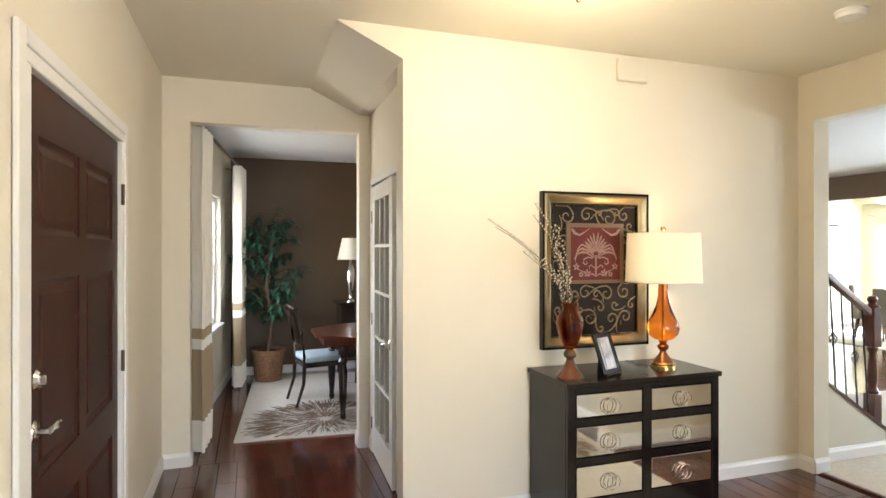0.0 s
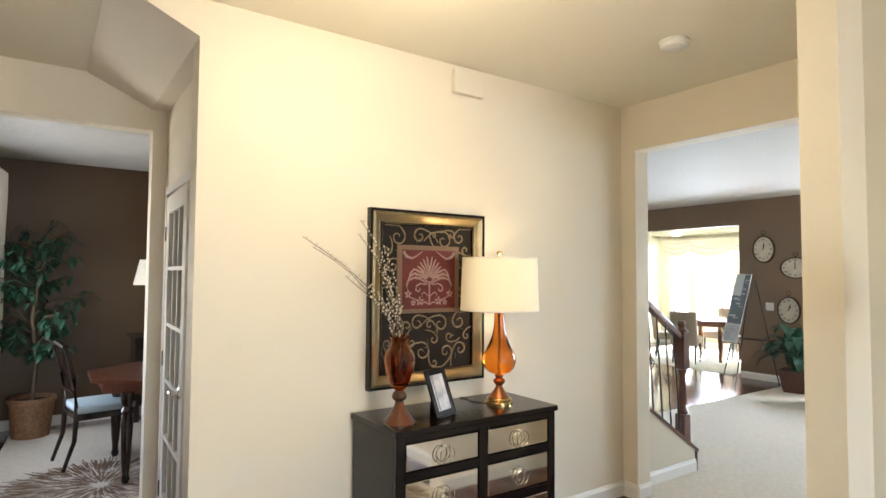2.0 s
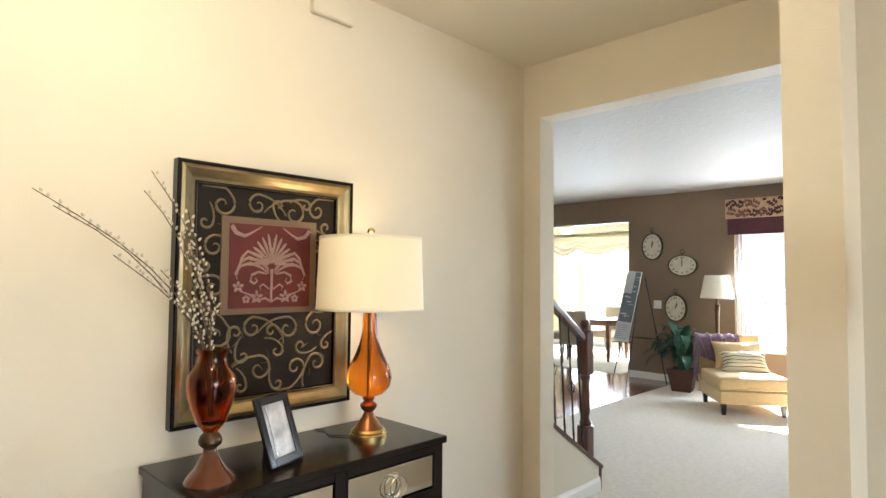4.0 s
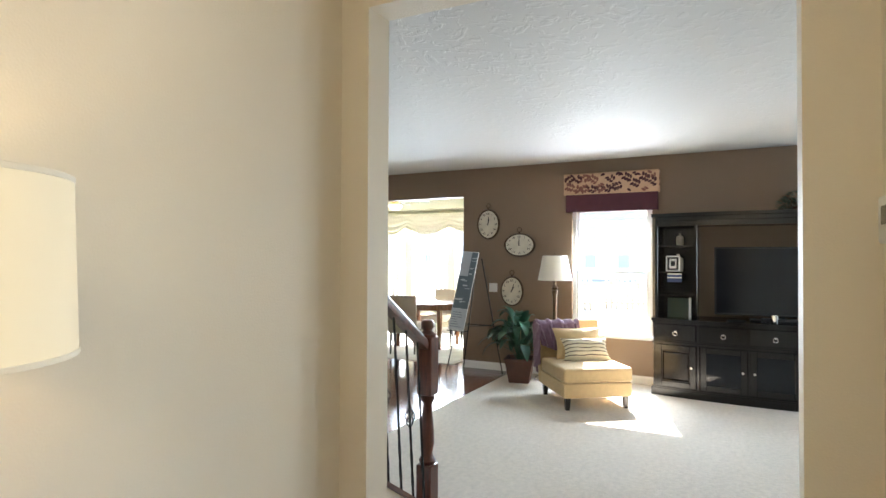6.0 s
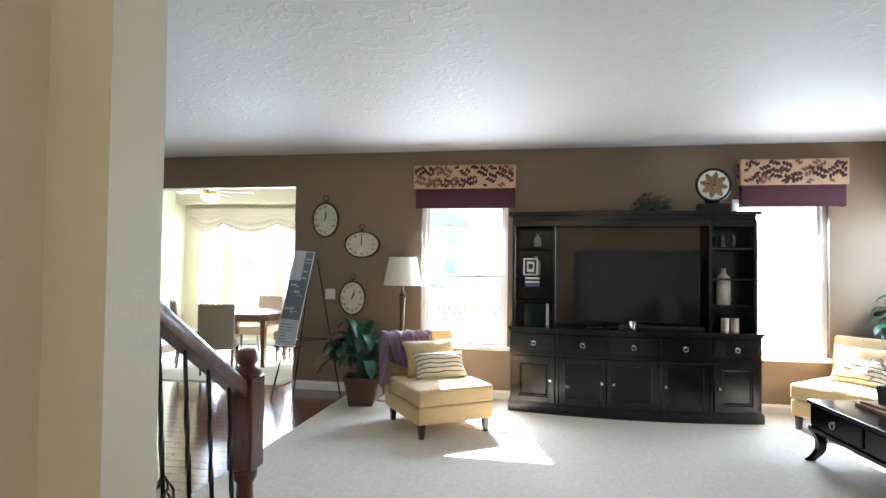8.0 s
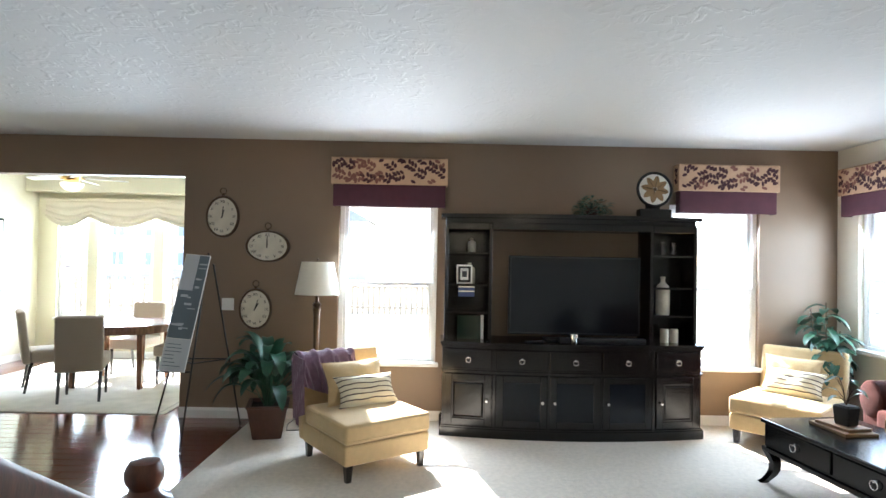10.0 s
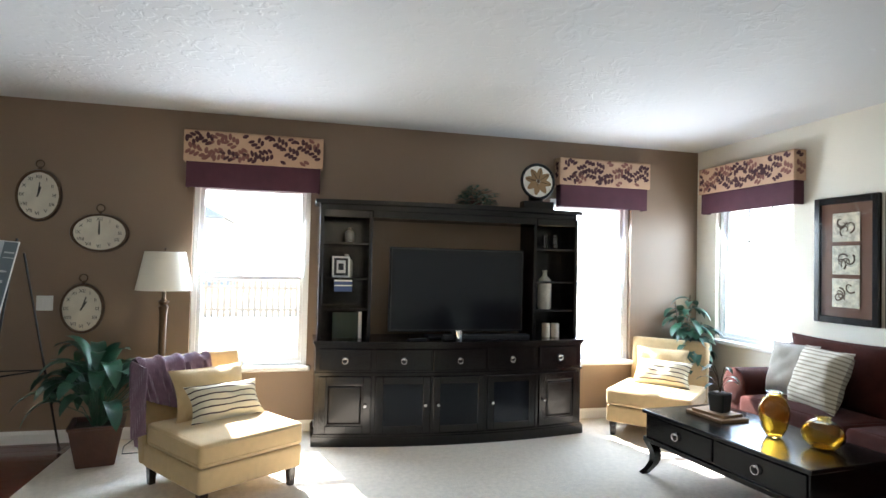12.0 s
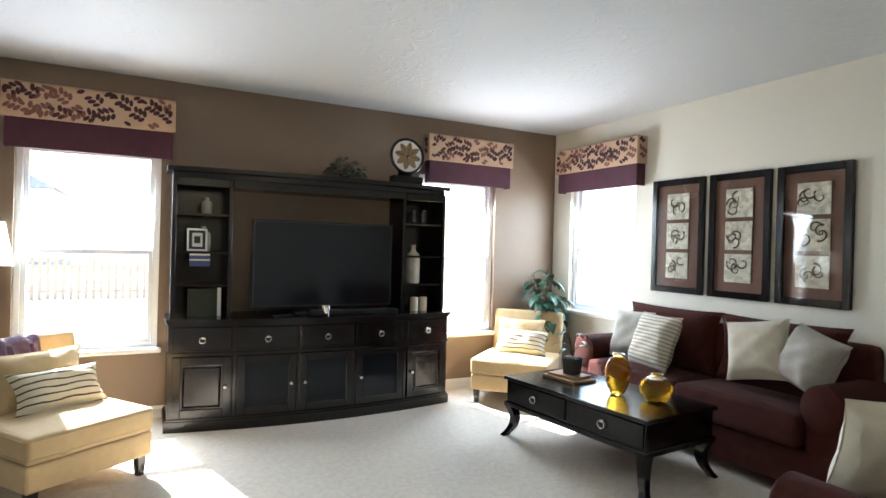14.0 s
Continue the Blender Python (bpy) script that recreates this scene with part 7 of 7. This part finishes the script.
p0 = parsons_chair(pose(11.95, 9.45, BZ, 0, 0, 112))
copy_thing(p0, pose(12.38, 10.08, BZ, 0, 0, 38))
copy_thing(p0, pose(13.35, 9.62, BZ, 0, 0, -96))
copy_thing(p0, pose(12.85, 8.78, BZ, 0, 0, 176))

# swagged shade across the windows
svz = thing("swag_valance", "cream relaxed roman shade swagged across the three windows", "window shade")
SHEER = mat("cream_sheer_cloth", (0.68, 0.62, 0.50), 0.85, bump=0.2, scale=200)
for y0, y1 in ((8.70, 9.88), (9.88, 10.90), (10.90, 11.58)):
    bm = bmesh.new()
    prev = None
    n = 30
    for i in range(n + 1):
        f = i / n
        sag = math.sin(math.pi * f)
        row = []
        for j in range(13):
            g_ = j / 12
            z = 2.42 - g_ * (0.26 + 0.16 * sag)
            x = 14.42 - 0.035 * abs(math.sin(g_ * math.pi * 3.5)) * (0.4 + g_) - 0.02 * sag * g_
            row.append(bm.verts.new((x, y0 + (y1 - y0) * f, z)))
        if prev:
            for j in range(12):
                bm.faces.new((prev[j], prev[j + 1], row[j + 1], row[j]))
        prev = row
    bm.normal_update()
    bmesh.ops.solidify(bm, geom=bm.faces[:], thickness=0.004)
    part("swag", bm, SHEER, svz, "", True)
part("headboard", box(14.38, 14.50, 8.68, 11.60, 2.40, 2.44, 0.004), SHEER, svz)
bm_ = struct("ceiling_beam", box(14.20, 14.50, 8.05, 11.75, 2.52, LC - 0.001), YEL, "yellow dropped beam above the windows")

fn = thing("ceiling_fan", "white five-blade ceiling fan with lit frosted bowl", "ceiling fan", pose(12.75, 10.15, LC))
part("rod", tube([(0, 0, -0.16), (0, 0, 0)], 0.012, 8), BRASS, fn)
part("motor", lathe([(0.02, -0.30), (0.09, -0.27), (0.11, -0.22), (0.09, -0.17), (0.03, -0.15)], 24), BRASS, fn, "brass motor housing", True)
for k in range(5):
    bm = box(0.14, 0.62, -0.06, 0.06, -0.004, 0.004, 0.003)
    bmesh.ops.transform(bm, matrix=pose(0, 0, -0.235, 0, 0, 72 * k + 8) @ pose(0, 0, 0, 12, 0, 0), verts=bm.verts[:])
    part("blade", bm, WHITEPL, fn, "white blade")
    part("blade_arm", tube([(0.09 * math.cos(math.radians(72 * k + 8)), 0.09 * math.sin(math.radians(72 * k + 8)), -0.235), (0.17 * math.cos(math.radians(72 * k + 8)), 0.17 * math.sin(math.radians(72 * k + 8)), -0.242)], 0.008, 6), BRASS, fn)
part("bowl", lathe([(0.0, -0.40), (0.07, -0.385), (0.12, -0.34), (0.13, -0.30), (0.0, -0.30)], 28, False), LIT_GLASS, fn, "lit frosted bowl", True)

kp = thing("picture", "narrow black-framed botanical print on the yellow wall", "picture", pose(13.45, 11.75, 1.55))
part("frame", box(-0.30, 0.30, -0.03, 0.0, -0.52, 0.52, 0.005), BLACKWOOD, kp)
part("print", box(-0.27, 0.27, -0.034, -0.031, -0.49, 0.49), PAPER, kp, "cream print")
bm = bmesh.new()
for k in range(6):
    leaf(bm, (0.0, -0.036, -0.12 + 0.06 * k), (math.cos(0.6 + 0.9 * (k % 2) * 1.5), 0.0001, 0.6), 0.14, 0.04, 0, 0, 3)
part("drawing", bm, INK, kp, "ink leaf drawing")

# lamp cord behind the planter
cd = thing("lamp_cord", "dark lamp cord lying on the carpet behind the planter", "cable")
part("cord", tube([(11.20, 6.75, 0.012), (11.0, 6.86, 0.012), (10.88, 6.80, 0.012), (10.86, 6.93, 0.012), (11.05, 6.97, 0.012), (11.26, 6.92, 0.03)], 0.004, 6), BLACKPL, cd, "", True)

# ---------- hardwood planks ----------
PLANK = 0.127


def plank_mesh(w, l):
    bm = bmesh.new()
    g = 0.0012
    r = box(g, w - g, g, l - g, -0.016, 0.0, bm=bm)
    top = [e for e in bm.edges if all(v.co.z > -0.001 for v in e.verts)]
    bmesh.ops.bevel(bm, geom=top, offset=0.0018, segments=1, affect="EDGES")
    me = bpy.data.meshes.new("plank")
    bm.to_mesh(me)
    bm.free()
    me.materials.append(WOOD)
    return me


fl_ = bpy.data.objects["floor"]
lens_ = [0.6, 0.9, 1.2, 1.5]
cache = {}
rng = random.Random(99)


def planks(x0, x1, y0, y1, near):
    """Boards that run along y; singly where near() holds, else joined into one sheet."""
    bulk = bmesh.new()
    x = x0
    while x < x1 - 0.01:
        w = round(min(PLANK, x1 - x), 4)
        y = y0 - rng.choice((0, 0.3, 0.6, 0.9)) * 0.9
        while y < y1 - 0.01:
            L = rng.choice(lens_)
            a, b = max(y, y0), min(y + L, y1)
            if b - a > 0.02:
                l = round(b - a, 3)
                key = (w, l)
                if near(x, (a + b) / 2):
                    if key not in cache:
                        cache[key] = plank_mesh(w, l)
                    ob = new("plank", cache[key])
                    ob.location = (x, a, 0)
                    ob.parent = fl_
                else:
                    if key not in cache:
                        cache[key] = plank_mesh(w, l)
                    n0 = len(bulk.verts)
                    bulk.from_mesh(cache[key])
                    bulk.verts.ensure_lookup_table()
                    for v in bulk.verts[n0:]:
                        v.co.x += x
                        v.co.y += a
            y += L
        x += w
    if len(bulk.verts):
        part("boards", bulk, WOOD, fl_, "", False, "stuff")
    else:
        bulk.free()


planks(1.40, 5.725, -0.50, 7.405, lambda x, y: y > 3.2)
planks(5.865, 11.28, 7.36, 12.06, lambda x, y: False)
planks(1.50, 5.60, 7.405, 10.45, lambda x, y: False)
planks(11.28, 14.50, 8.05, 11.75, lambda x, y: False)
